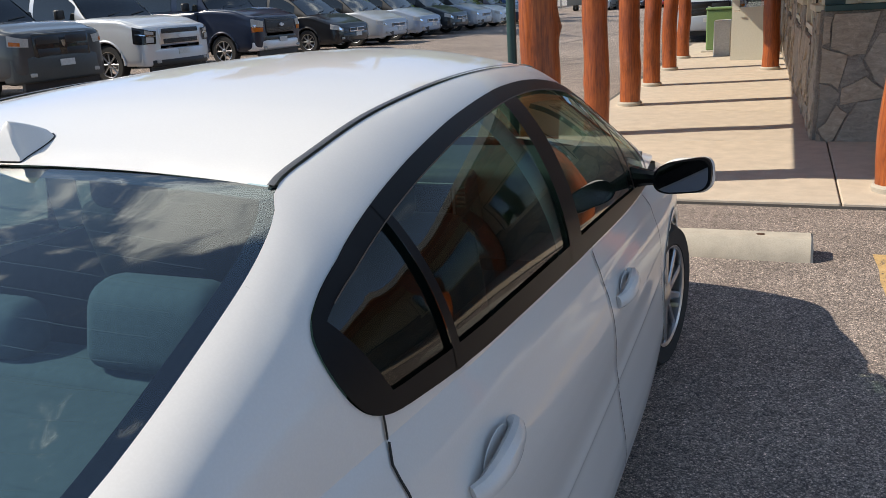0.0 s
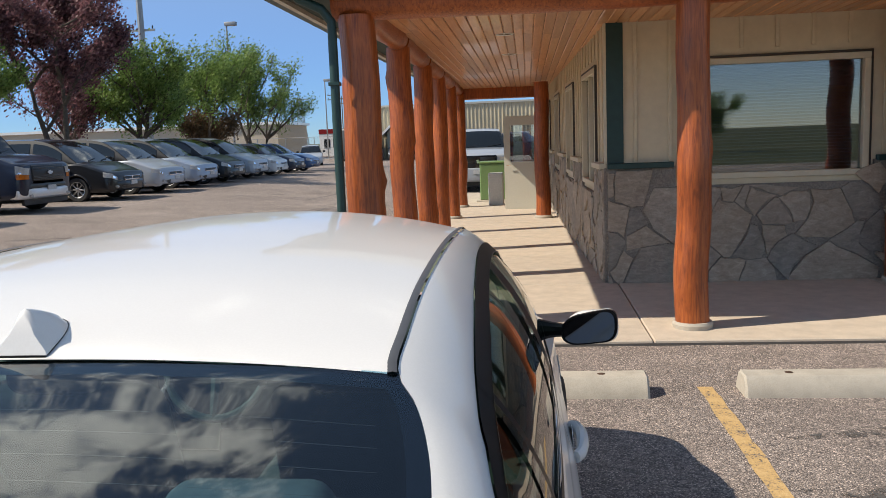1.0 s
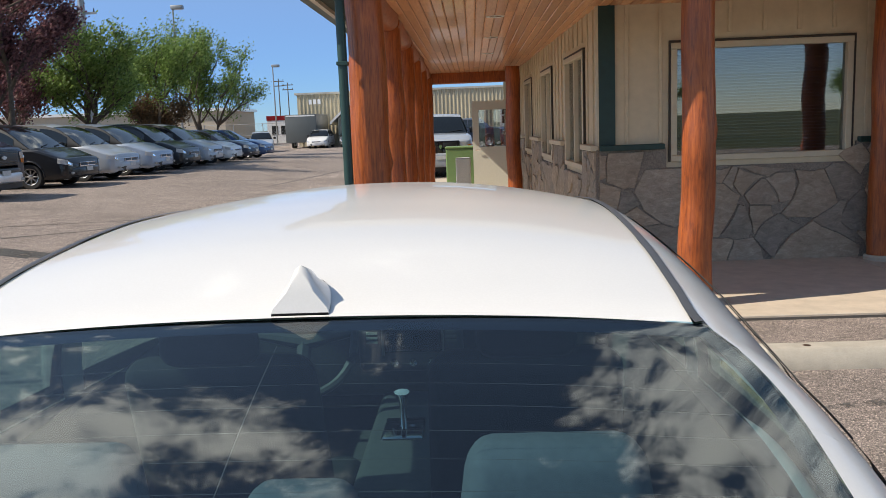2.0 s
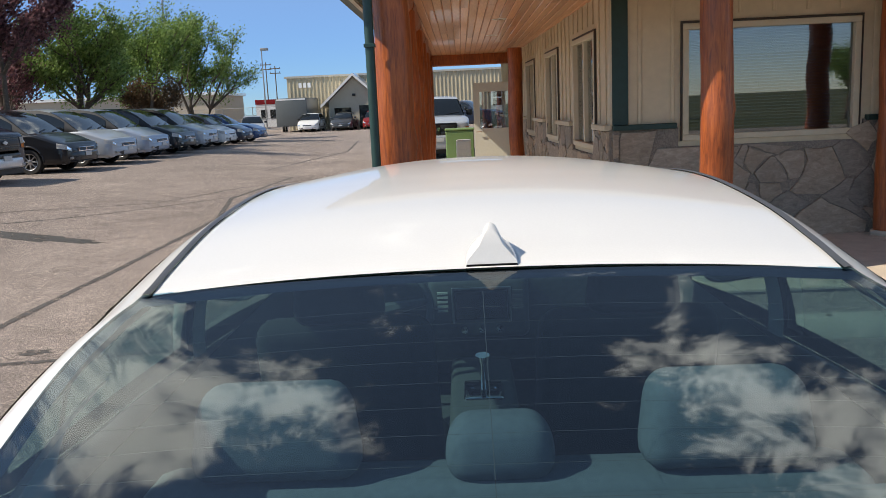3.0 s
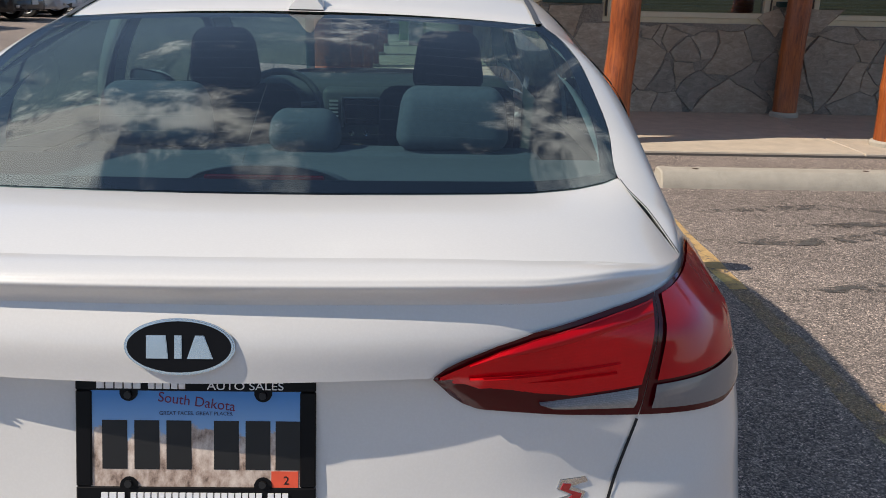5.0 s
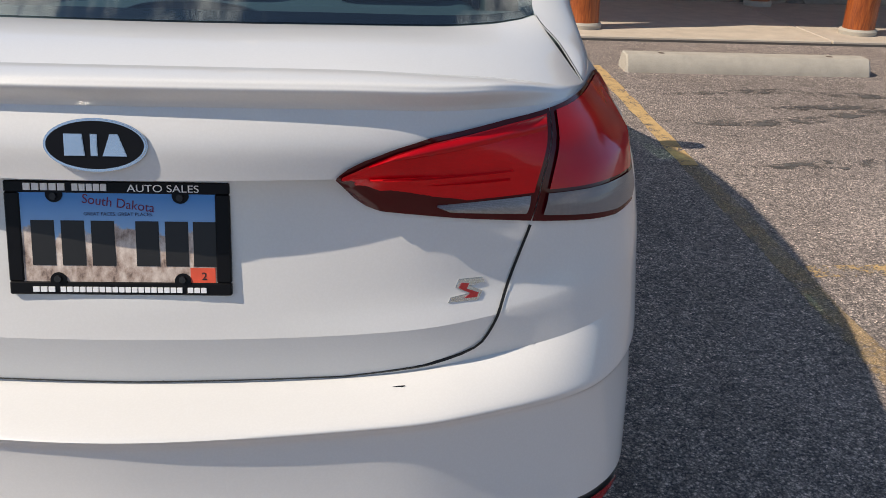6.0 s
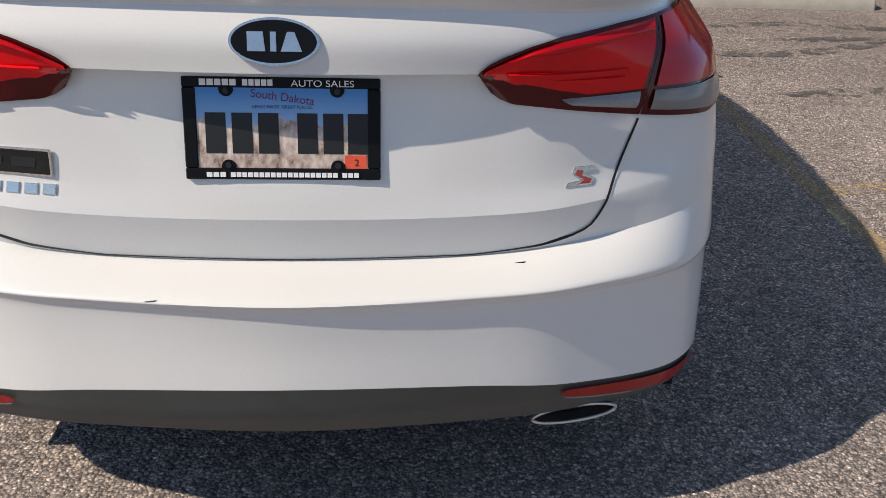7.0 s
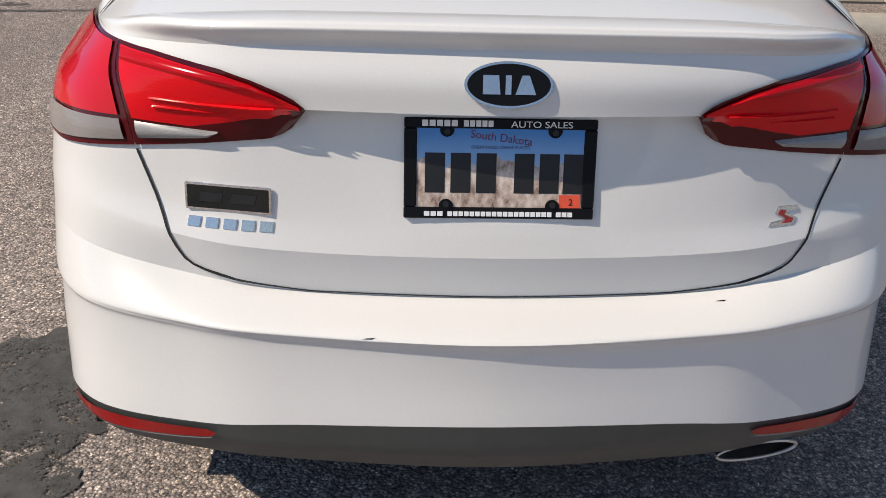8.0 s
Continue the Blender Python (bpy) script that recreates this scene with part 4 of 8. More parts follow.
part("pipe", ds, GREEN, gut)
for z in (0.9, 2.1):
    part("strap", abox(-0.045, 0.045, -0.045, 0.045, z, z + 0.03, 0.004), GREEN, gut)
part("gutter", abox(-0.60, -0.452, -0.20, 17.4, 2.82, 2.96, 0.02), GREEN, gut)

# end of the side walk: open door, cabinet, air conditioner
od = thing("steel_door", "open beige steel door with a glazed upper half", "door", at=Matrix.Translation((0.25, 18.7, 0.045)) @ Matrix.Rotation(radians(-6), 4, "Z"))
DOOR_P = simple("beige_door_paint", (0.52, 0.50, 0.42), 0.45, var=0.05)
part("leaf", wall_with_holes(0, 0.93, 0, 2.06, [(0.14, 0.79, 1.05, 1.86)], 0.045), DOOR_P, od)
part("pane", abox(0.14, 0.79, 0.018, 0.024, 1.05, 1.86), WIN_GLASS, od)
part("lever", atube([(0.06, -0.06, 0.98), (0.12, -0.06, 0.98), (0.17, -0.055, 0.98)], 0.012, 8), CHROME, od)
gc = thing("utility_cabinet", "pale green steel utility cabinet on a pad", "cabinet", at=Matrix.Translation((-0.45, 21.2, 0.0)))
GREEN_CAB = simple("pale_green_steel", (0.16, 0.26, 0.10), 0.5, var=0.12)
part("body", abox(0, 0.72, 0, 0.7, 0.08, 1.0, 0.02), GREEN_CAB, gc)
part("lid", abox(-0.02, 0.74, -0.02, 0.72, 1.0, 1.05, 0.015), GREEN_CAB, gc)
part("pad", abox(-0.1, 0.82, -0.1, 0.8, -0.05, 0.08, 0.01), STOP_CONC, gc)
ac = thing("air_conditioner", "white louvred air conditioner unit on the ground", "air conditioner", at=Matrix.Translation((-0.18, 19.9, 0.03)))
ACM = simple("white_enamel", (0.62, 0.62, 0.58), 0.5)
part("casing", abox(0, 0.36, 0.0, 0.34, 0, 0.78, 0.02), ACM, ac)
for k in range(12):
    part("louvre", abox(0.03, 0.33, -0.012, -0.001, 0.06 + 0.058 * k, 0.085 + 0.058 * k), ACM, ac)

flagstones(FRONT, wf, 7.0, FW, 0.47, 5)
flagstones(SIDE, wsd, 13.0, SW, 0.40, 6)


# ---- the white sedan ----
import functools

# Rings round the lower body from the rear centre line to the nose, (x, y, z), bottom to top.
NOSE = [(0.86, 4.0), (0.70, 4.37), (0.0, 4.54)]


def ring(rear, z_side, w, z_nose, shrink=0.0):
    """rear: five points to behind the rear wheel; then the side and the nose."""
    side = [(w - 0.026 - 0.27 * max(0.0, z_side[0] - 0.9), 0.72, z_side[0]), (w - 0.006, 1.40, z_side[1]), (w + 0.004, 2.2, z_side[2]), (w, 3.1, z_side[3])]
    nose = [(NOSE[0][0] - shrink, NOSE[0][1], z_nose), (NOSE[1][0] - shrink, NOSE[1][1] - shrink, z_nose), (0.0, NOSE[2][1] - shrink, z_nose)]
    slim = (0.0, 0.0, 0.0, 0.002, 0.008)
    return [*[(x - d, y, z) for (x, y, z), d in zip(rear, slim)], *side, *nose]


def rockers(r, d):
    """The sill bulges out between the wheels."""
    return [(x + (d if 1.0 < y < 3.5 else 0.0), y, z) for x, y, z in r]


R_BOT = ring([(0, -0.005, 0.297), (0.32, 0.018, 0.297), (0.52, 0.056, 0.292), (0.735, 0.150, 0.275), (0.848, 0.34, 0.25)], (0.21, 0.20, 0.20, 0.20), 0.878, 0.20, 0.04)
R_VAL = ring([(0, -0.040, 0.418), (0.32, -0.012, 0.402), (0.52, 0.030, 0.375), (0.750, 0.134, 0.350), (0.858, 0.33, 0.335)], (0.34, 0.34, 0.34, 0.34), 0.888, 0.34)
R_VB = ring([(0, -0.031, 0.352), (0.32, -0.003, 0.346), (0.52, 0.039, 0.330), (0.745, 0.138, 0.311), (0.856, 0.335, 0.292)], (0.275, 0.27, 0.27, 0.27), 0.886, 0.27, 0.02)
R_MID = ring([(0, -0.031, 0.49), (0.32, -0.003, 0.485), (0.52, 0.041, 0.472), (0.742, 0.146, 0.463), (0.859, 0.352, 0.47)], (0.46, 0.46, 0.46, 0.46), 0.884, 0.45)
R_CR0 = ring([(0, -0.036, 0.578), (0.32, -0.006, 0.576), (0.52, 0.038, 0.574), (0.746, 0.148, 0.572), (0.862, 0.37, 0.575)], (0.56, 0.54, 0.54, 0.54), 0.889, 0.52)
R_UC = ring([(0, -0.030, 0.556), (0.32, 0.000, 0.554), (0.52, 0.044, 0.552), (0.742, 0.152, 0.551), (0.856, 0.368, 0.555)], (0.54, 0.52, 0.52, 0.52), 0.885, 0.50)
R_CR1 = ring([(0, -0.031, 0.591), (0.32, -0.002, 0.590), (0.52, 0.041, 0.589), (0.744, 0.152, 0.590), (0.862, 0.374, 0.598)], (0.60, 0.58, 0.58, 0.58), 0.890, 0.55)
R_SEAM = ring([(0, 0.088, 0.603), (0.32, 0.100, 0.607), (0.52, 0.121, 0.628), (0.742, 0.188, 0.668), (0.860, 0.40, 0.685)], (0.67, 0.65, 0.65, 0.65), 0.891, 0.60)
R_LOW = ring([(0, 0.067, 0.692), (0.32, 0.081, 0.694), (0.52, 0.111, 0.706), (0.740, 0.203, 0.735), (0.857, 0.41, 0.745)], (0.735, 0.72, 0.69, 0.645), 0.890, 0.64)
R_PL0 = ring([(0, 0.0790, 0.745), (0.32, 0.096, 0.750), (0.52, 0.129, 0.758), (0.735, 0.216, 0.79), (0.851, 0.42, 0.795)], (0.79, 0.77, 0.74, 0.69), 0.886, 0.67)
R_PL1 = ring([(0, 0.1085, 0.85), (0.32, 0.113, 0.85), (0.52, 0.140, 0.85), (0.728, 0.226, 0.855), (0.840, 0.43, 0.86)], (0.86, 0.84, 0.80, 0.745), 0.874, 0.70)
R_PL2 = ring([(0, 0.129, 0.932), (0.28, 0.125, 0.930), (0.50, 0.142, 0.920), (0.716, 0.240, 0.912), (0.826, 0.455, 0.915)], (0.93, 0.91, 0.855, 0.79), 0.856, 0.73)
R_OV = ring([(0, 0.062, 0.944), (0.28, 0.086, 0.941), (0.50, 0.138, 0.934), (0.710, 0.245, 0.930), (0.820, 0.46, 0.932)], (0.955, 0.938, 0.88, 0.812), 0.850, 0.74)
R_KIT = ring([(0, 0.066, 0.994), (0.30, 0.088, 0.990), (0.50, 0.138, 0.980), (0.695, 0.258, 0.968), (0.796, 0.495, 0.965)], (1.0, 0.968, 0.910, 0.838), 0.838, 0.75)
R_TOP = [(0, 0.088, 1.040), (0.32, 0.108, 1.036), (0.50, 0.155, 1.026), (0.666, 0.285, 1.015), (0.754, 0.540, 1.018),
         (0.768, 0.78, 1.024), (0.816, 1.40, 0.998), (0.832, 2.2, 0.940), (0.820, 3.1, 0.868), (0.775, 3.9, 0.835), (0.62, 4.33, 0.77), (0, 4.47, 0.73)]


def ring_at(r, u):
    """A ring at u, smooth across the car's centre line at both ends."""
    flip = lambda q: (-q[0], q[1], q[2])
    return spline([flip(r[1]), *r, flip(r[-2])], u + 1)


R_BOT, R_VB, R_VAL, R_MID, R_UC, R_CR0 = (rockers(r, d) for r, d in ((R_BOT, 0.016), (R_VB, 0.018), (R_VAL, 0.018), (R_MID, 0.014), (R_UC, 0.008), (R_CR0, 0.006)))
BANDS = [(0, [R_BOT, R_VB], 3), (0, [R_VB, R_VAL], 3), (1, [R_VAL, R_MID, R_UC, R_CR0], 5), (1, [R_CR0, R_CR1, R_SEAM], 6), (2, [R_SEAM, R_LOW], 3), (3, [R_LOW, R_PL0, R_PL1, R_PL2], 6), (4, [R_PL2, R_OV], 2), (5, [R_OV, R_KIT, R_TOP], 6)]


def body_levels():
    """(band, rings sampled) as a list of functions of u, bottom to top."""
    out = []
    for k, rings, n in BANDS:
        steps = (len(rings) - 1) * n
        for i in range(steps + (1 if k == 5 else 0)):
            out.append((k, rings, i / n))
    return out


LEVELS = body_levels()


def body_point(level, u):
    _, rings, v = LEVELS[level]
    return spline([ring_at(r, u) for r in rings], v)


US = sorted({*[round(i / 12, 4) for i in range(0, 12 * 11 + 1)]})
BODY = np.array([[body_point(l, u) for u in US] for l in range(len(LEVELS))])


def body_at(u, z, off=0.0):
    """The point of the body's skin at u and height z, moved out by off."""
    def raw(uu, zz):
        f = np.interp(uu, US, range(len(US)))
        i = min(int(f), len(US) - 2)
        col = BODY[:, i] * (1 - (f - i)) + BODY[:, i + 1] * (f - i)
        zs = np.maximum.accumulate(col[:, 2] + np.arange(len(col)) * 1e-7)
        return np.array([np.interp(zz, zs, col[:, 0]), np.interp(zz, zs, col[:, 1]), zz])
    p = raw(u, z)
    if off:
        e = 0.05
        du, dz = raw(min(u + e, 11), z) - raw(max(u - e, 0), z), raw(u, z + 0.02) - raw(u, z - 0.02)
        n = np.cross(du, dz)
        n /= max(np.linalg.norm(n), 1e-9)
        p = p + off * n
    return p


def u_of_x(x, z=0.9):
    us = np.linspace(0, 4.0, 161)
    xs = [body_at(a, z)[0] for a in us]
    return float(np.interp(x, xs, us))


ARCHES = [(0.97, 0.315, 0.345), (3.67, 0.315, 0.345)]


def body_panel(keep):
    """The faces of the skin for which keep(level, u, centre) holds, on both sides."""
    used, verts, faces = {}, [], []

    def vid(l, i):
        if (l, i) not in used:
            used[(l, i)] = len(verts)
            verts.append(tuple(BODY[l, i]))
        return used[(l, i)]

    for l in range(len(LEVELS) - 1):
        for i in range(len(US) - 1):
            c = BODY[l:l + 2, i:i + 2].reshape(-1, 3).mean(0)
            if c[0] > 0.7 and any(math.hypot(c[1] - a, c[2] - b) < r for a, b, r in ARCHES):
                continue
            if keep(LEVELS[l][0], US[i] + 0.04, c):
                faces.append((vid(l, i), vid(l, i + 1), vid(l + 1, i + 1), vid(l + 1, i)))
    return mirrored((verts, faces))


SEAM_U = 2.44
sedan = thing("white_sedan", "white four-door sedan parked nose-in at a concrete wheel stop", "car", at=None)


def seam_x(z):
    """Half width of the trunk lid's gap at height z."""
    return pw(z, [(0.616, 0.44), (0.632, 0.50), (0.655, 0.535), (0.70, 0.556), (0.76, 0.574), (0.85, 0.606), (1.02, 0.632), (1.05, 0.64)])


def is_lid(band, u, c):
    return band >= 2 and u < 3.3 and abs(c[0]) < seam_x(c[2])


part("rear_bumper", body_panel(lambda b, u, c: b == 1 and u < 5.0), WHITE, sedan, angle=60)
part("valance", body_panel(lambda b, u, c: b == 0 and u < 5.0), VALANCE, sedan, "dark grey plastic lower valance", angle=60)
part("trunk_lid_rear", body_panel(is_lid), WHITE, sedan, angle=17)
part("side_panel", body_panel(lambda b, u, c: not is_lid(b, u, c) and not (b <= 1 and u < 5.0)), WHITE, sedan, angle=60)


def ribbon(points, width, up):
    """A narrow strip along points, lying across the vectors up(i)."""
    verts, faces = [], []
    for i, p in enumerate(points):
        w = up(i) * width / 2
        verts += [tuple(np.array(p) - w), tuple(np.array(p) + w)]
    for i in range(len(points) - 1):
        faces.append((2 * i, 2 * i + 2, 2 * i + 3, 2 * i + 1))
    return verts, faces


def skin_line(us_zs, width, off=0.0022):
    """A strip on the body's skin through (u, z) pairs, on both sides."""
    pts = [body_at(u, z, off) for u, z in us_zs]
    nrm = [(body_at(u, z, off + 0.01) - body_at(u, z, off)) / 0.01 for u, z in us_zs]
    d = [np.array(pts[min(i + 1, len(pts) - 1)]) - np.array(pts[max(i - 1, 0)]) for i in range(len(pts))]
    across = [np.cross(a, b) / max(np.linalg.norm(np.cross(a, b)), 1e-9) for a, b in zip(d, nrm)]
    return ribbon(pts, width, lambda i: across[i])


def lid_gap():
    pts = [(u, float(np.interp(u, [0, 1, 1.6, 1.75], [0.604, 0.608, 0.624, 0.630]))) for u in np.linspace(0, 1.66, 16)]
    zs = [0.650, 0.678, 0.71, 0.74, 0.78, 0.82, 0.846]
    pts += [(u_of_x(seam_x(z), z), z) for z in zs]
    for _ in range(3):
        soft = [pts[0]]
        for a, b in zip(pts, pts[1:]):
            soft += [(a[0] * 0.75 + b[0] * 0.25, a[1] * 0.75 + b[1] * 0.25), (a[0] * 0.25 + b[0] * 0.75, a[1] * 0.25 + b[1] * 0.75)]
        pts = soft + [pts[-1]]
    return skin_line(pts[::3] + [pts[-1]], 0.0050)


part("trunk_gap", mirrored(lid_gap()), GAP, sedan, "dark gap round the trunk lid")


# tail lamps: patches on the skin between two heights at each u
U_TIP, U_OUT = 1.14, 4.15
LAMP_TOP = [(U_TIP, 0.944), (1.165, 0.954), (1.25, 0.967), (1.42, 0.983), (1.65, 0.996), (2.2, 1.009), (2.56, 1.0125), (3.0, 1.015), (3.45, 1.017), (3.8, 1.014), (U_OUT, 1.004)]
LAMP_LOW = [(U_TIP, 0.938), (1.152, 0.918), (1.18, 0.903), (1.23, 0.891), (1.32, 0.883), (1.65, 0.876), (2.56, 0.854), (3.3, 0.832), (3.62, 0.832), (3.72, 0.862), (3.80, 0.915), (U_OUT, 0.998)]
U_IN = 2.56


def split_u(z):
    """The slanting gap between the lid's lamp and the quarter's lamp."""
    return 2.395 + (z - 0.856) * 2.12


def lamp_point(u, v, lo, hi, off, bulge=0.0):
    """A point between two edges on the skin, bowed out and nowhere inside it."""
    zl, zh = pw(u, lo), pw(u, hi)
    z = zl * (1 - v) + zh * v
    if u < U_IN:
        u2 = U_TIP + (u - U_TIP) * (split_u(z) - U_TIP) / (U_IN - U_TIP)
    else:
        u2 = U_OUT - (U_OUT - u) * (U_OUT - split_u(z)) / (U_OUT - U_IN)
    p = body_at(u2, z, off)
    q = body_at(u2, zl, off) * (1 - v) + body_at(u2, zh, off) * v
    k = min(1.0, (u - U_TIP) / 0.35, (U_OUT - u) / 0.5) * (1.0 if u < U_IN else 0.25)
    q = q + np.array([0.45, -0.9, 0]) * bulge * math.sin(v * math.pi) * k
    return np.array([max(p[0], q[0]) if p[1] > 0.25 else p[0], min(p[1], q[1]), z])


def lamp_patch(u0, u1, lo, hi, off, nu=24, nz=8, bulge=0.008):
    return grid(lambda u, v: lamp_point(u, v, lo, hi, off, bulge), np.linspace(u0, u1, nu), np.linspace(0, 1, nz))


def skin_patch(u0, u1, lo, hi, off, nu=24, nz=8):
    return grid(lambda u, v: body_at(u, pw(u, lo) * (1 - v) + pw(u, hi) * v, off), np.linspace(u0, u1, nu), np.linspace(0, 1, nz))


def shifted(table, d):
    return [(u, z + d) for u, z in table]


def lamp(name, u0, u1, side):
    flip = (lambda d: d) if side > 0 else mirror_only
    bez = part(name, flip(lamp_patch(u0, u1, LAMP_LOW, LAMP_TOP, 0.006, 34, 10)), DARK_RED, sedan, "red tail lamp with dark border", angle=60)
    if name == "trunk_tail_lamp":
        lo = [(1.17, 0.932), (1.25, 0.909), (1.40, 0.899), (1.80, 0.896), (U_IN, 0.899)]
        hi = [(1.17, 0.945), (1.30, 0.963), (1.45, 0.978), (1.65, 0.989), (2.2, 1.003), (U_IN, 1.008)]
        part("red_lens", flip(lamp_patch(1.17, U_IN - 0.05, lo, hi, 0.010, 30, 10)), RED_LENS, bez, "bright red lens", angle=60)
        part("upper_lens", flip(lamp_patch(1.30, U_IN - 0.06, [(u, z - 0.020 * min(1.0, (u - 1.2) / 0.5)) for u, z in hi], [(u, z - 0.002) for u, z in hi], 0.0106, 26, 4)), RED_DEEP, bez, "deeper red upper strip", angle=60)
        for z0 in (0.921, 0.934):
            band = [(1.32, z0 + 0.004), (1.9, z0 + 0.002), (U_IN, z0 + 0.001)]
            part("light_guide", flip(lamp_patch(1.34, 2.30, band, shifted(band, 0.0035), 0.0108, 24, 3)), RED_GUIDE, bez, "bright ribbed light guide")
        lo = [(1.78, 0.890), (1.86, 0.880), (U_IN, 0.866)]
        hi = [(1.78, 0.892), (U_IN, 0.895)]
        part("reversing_lens", flip(lamp_patch(1.78, U_IN - 0.07, lo, hi, 0.010, 16, 5)), REVERSE_LENS, bez, "clear reversing lamp lens", angle=60)
    else:
        lo = [(U_IN, 0.901), (3.2, 0.893), (3.6, 0.886), (3.80, 0.925), (U_OUT, 0.992)]
        hi = shifted(LAMP_TOP, -0.004)
        part("red_lens", flip(lamp_patch(U_IN + 0.06, U_OUT - 0.06, lo, hi, 0.010, 30, 10)), RED_DEEP, bez, "deep red lens", angle=60)
        lo = [(U_IN, 0.864), (3.3, 0.842), (3.6, 0.842), (3.7, 0.868)]
        hi = [(U_IN, 0.895), (3.3, 0.886), (3.6, 0.880), (3.7, 0.884)]
        part("turn_lens", flip(lamp_patch(U_IN + 0.06, 3.64, lo, hi, 0.010, 18, 5)), CLEAR_LENS, bez, "clear turn signal lens", angle=60)


for side in (1, -1):
    lamp("trunk_tail_lamp", U_TIP, U_IN - 0.004, side)
    lamp("quarter_tail_lamp", U_IN + 0.004, U_OUT, side)

# reflectors in the valance
REF_LO = [(1.86, 0.356), (1.92, 0.347), (2.2, 0.334), (3.0, 0.305), (3.38, 0.312), (3.45, 0.322)]
REF_HI = [(1.86, 0.361), (1.92, 0.366), (2.5, 0.352), (3.0, 0.339), (3.38, 0.334), (3.45, 0.327)]
ref = skin_patch(1.86, 3.45, REF_LO, REF_HI, 0.006, 24, 4)
edge_strip = skin_patch(1.90, 3.40, [(u, z - 0.004) for u, z in REF_LO], [(u, z - 0.0012) for u, z in REF_LO], 0.0065, 24, 2)
for flip in (lambda d: d, mirror_only):
    rf_ = part("bumper_reflector", flip(ref), REFLECTOR, sedan, "narrow red bumper reflector")
    part("edge_strip", flip(edge_strip), REVERSE_LENS, rf_, "pale lower edge")

# ---- upper body ----
SHOULDER = np.array([ring_at(R_TOP, u) for u in np.linspace(3.45, 9.0, 141)])
_L = ring_at(R_TOP, 3.45)
EDGE = [tuple(_L), tuple((_L + np.array((0.655, 0.612, 1.097))) / 2 + np.array((0.003, 0, 0.003))), (0.655, 0.612, 1.097), (0.665, 0.76, 1.156), (0.661, 0.892, 1.207), (0.648, 1.044, 1.266), (0.620, 1.155, 1.309), (0.583, 1.228, 1.3385), (0.580, 1.35, 1.364), (0.580, 1.60, 1.400), (0.584, 2.0, 1.420), (0.584, 2.4, 1.408), (0.576, 2.72, 1.368), (0.600, 3.1, 1.228), (0.66, 3.46, 1.040)]
_EU = np.linspace(0, len(EDGE) - 1, 161)
EDGE_F = np.array([spline(EDGE, u) for u in _EU])


def shoulder_at(y):
    return np.array([np.interp(y, SHOULDER[:, 1], SHOULDER[:, 0]), y, np.interp(y, SHOULDER[:, 1], SHOULDER[:, 2])])


def edge_at(y):
    return np.array([np.interp(y, EDGE_F[:, 1], EDGE_F[:, 0]), y, np.interp(y, EDGE_F[:, 1], EDGE_F[:, 2])])


@functools.lru_cache(None)
def edge_soft(y):
    """The roof's edge with its corner at the rear window rounded off."""
    return sum(edge_at(y + d) for d in (-0.16, -0.10, -0.05, 0.0, 0.05, 0.10, 0.16)) / 7


def flank(y, t, off=0.0):
    """The upper flank: t = 0 on the shoulder, 1 at the roof's edge."""
    def raw(yy, tt):
        a, b = shoulder_at(yy), edge_at(yy)
        h = b[2] - a[2]
        k = min(1.0, max(0.0, (yy - 0.50) / 1.0))
        k = k * k * (3 - 2 * k)
        m = min(1.0, max(0.0, h) / 0.09)
        p1 = a + np.array([-0.004, 0, 0.42 * h])
        g = min(1.0, max(0.0, (yy - 0.70) / 0.20))
        s_ = edge_soft(round(float(yy), 4)) * g + b * (1 - g)
        p2 = np.array([s_[0], yy, s_[2]]) + np.array([(0.085 + 0.035 * k) * m, 0, -0.012 * m - 0.09 * h])
        return (1 - tt) ** 3 * a + 3 * (1 - tt) ** 2 * tt * p1 + 3 * (1 - tt) * tt ** 2 * p2 + tt ** 3 * b
    p = raw(y, t)
    if off:
        dy, dt = raw(y + 0.02, t) - raw(y - 0.02, t), raw(y, min(t + 0.02, 1)) - raw(y, max(t - 0.02, 0))
        n = np.cross(dy, dt)
        n /= max(np.linalg.norm(n), 1e-9)
        if n[0] < 0:
            n = -n
        p = p + off * n
    return p


def flank_t(y, z):
    ts = np.linspace(0, 1, 41)
    return float(np.interp(z, [flank(y, t)[2] for t in ts], ts))


# side window opening: lower and upper edge heights along y
DLO_Z = [(1.024, 1.162), (1.026, 1.176), (1.035, 1.193), (1.060, 1.212), (1.115, 1.234), (1.21, 1.259), (1.355, 1.295), (1.548, 1.332), (1.81, 1.364), (2.12, 1.380), (2.43, 1.366), (2.75, 1.315), (2.95, 1.245), (3.2, 1.115), (3.42, 0.96)]
DLO_B = [(1.024, 1.158), (1.027, 1.138), (1.035, 1.116), (1.048, 1.093), (1.068, 1.071), (1.097, 1.053), (1.14, 1.040), (1.22, 1.029), (1.40, 1.010), (2.0, 0.960), (3.0, 0.885), (3.42, 0.855)]
Y0, Y1 = 1.024, 3.42


_dz = np.array([spline(DLO_Z, u) for u in np.linspace(0, len(DLO_Z) - 1, 300)])
_dz = _dz[np.argsort(_dz[:, 0])]
_db = np.array([spline(DLO_B, u) for u in np.linspace(0, len(DLO_B) - 1, 120)])
_db = _db[np.argsort(_db[:, 0])]


@functools.lru_cache(None)
def dlo_low(y):
    return flank_t(y, max(float(np.interp(y, _db[:, 0], _db[:, 1])), shoulder_at(y)[2] + 0.010))


@functools.lru_cache(None)
def dlo_top(y):
    return max(dlo_low(y) + 0.002, flank_t(y, float(np.interp(y, _dz[:, 0], _dz[:, 1]))))


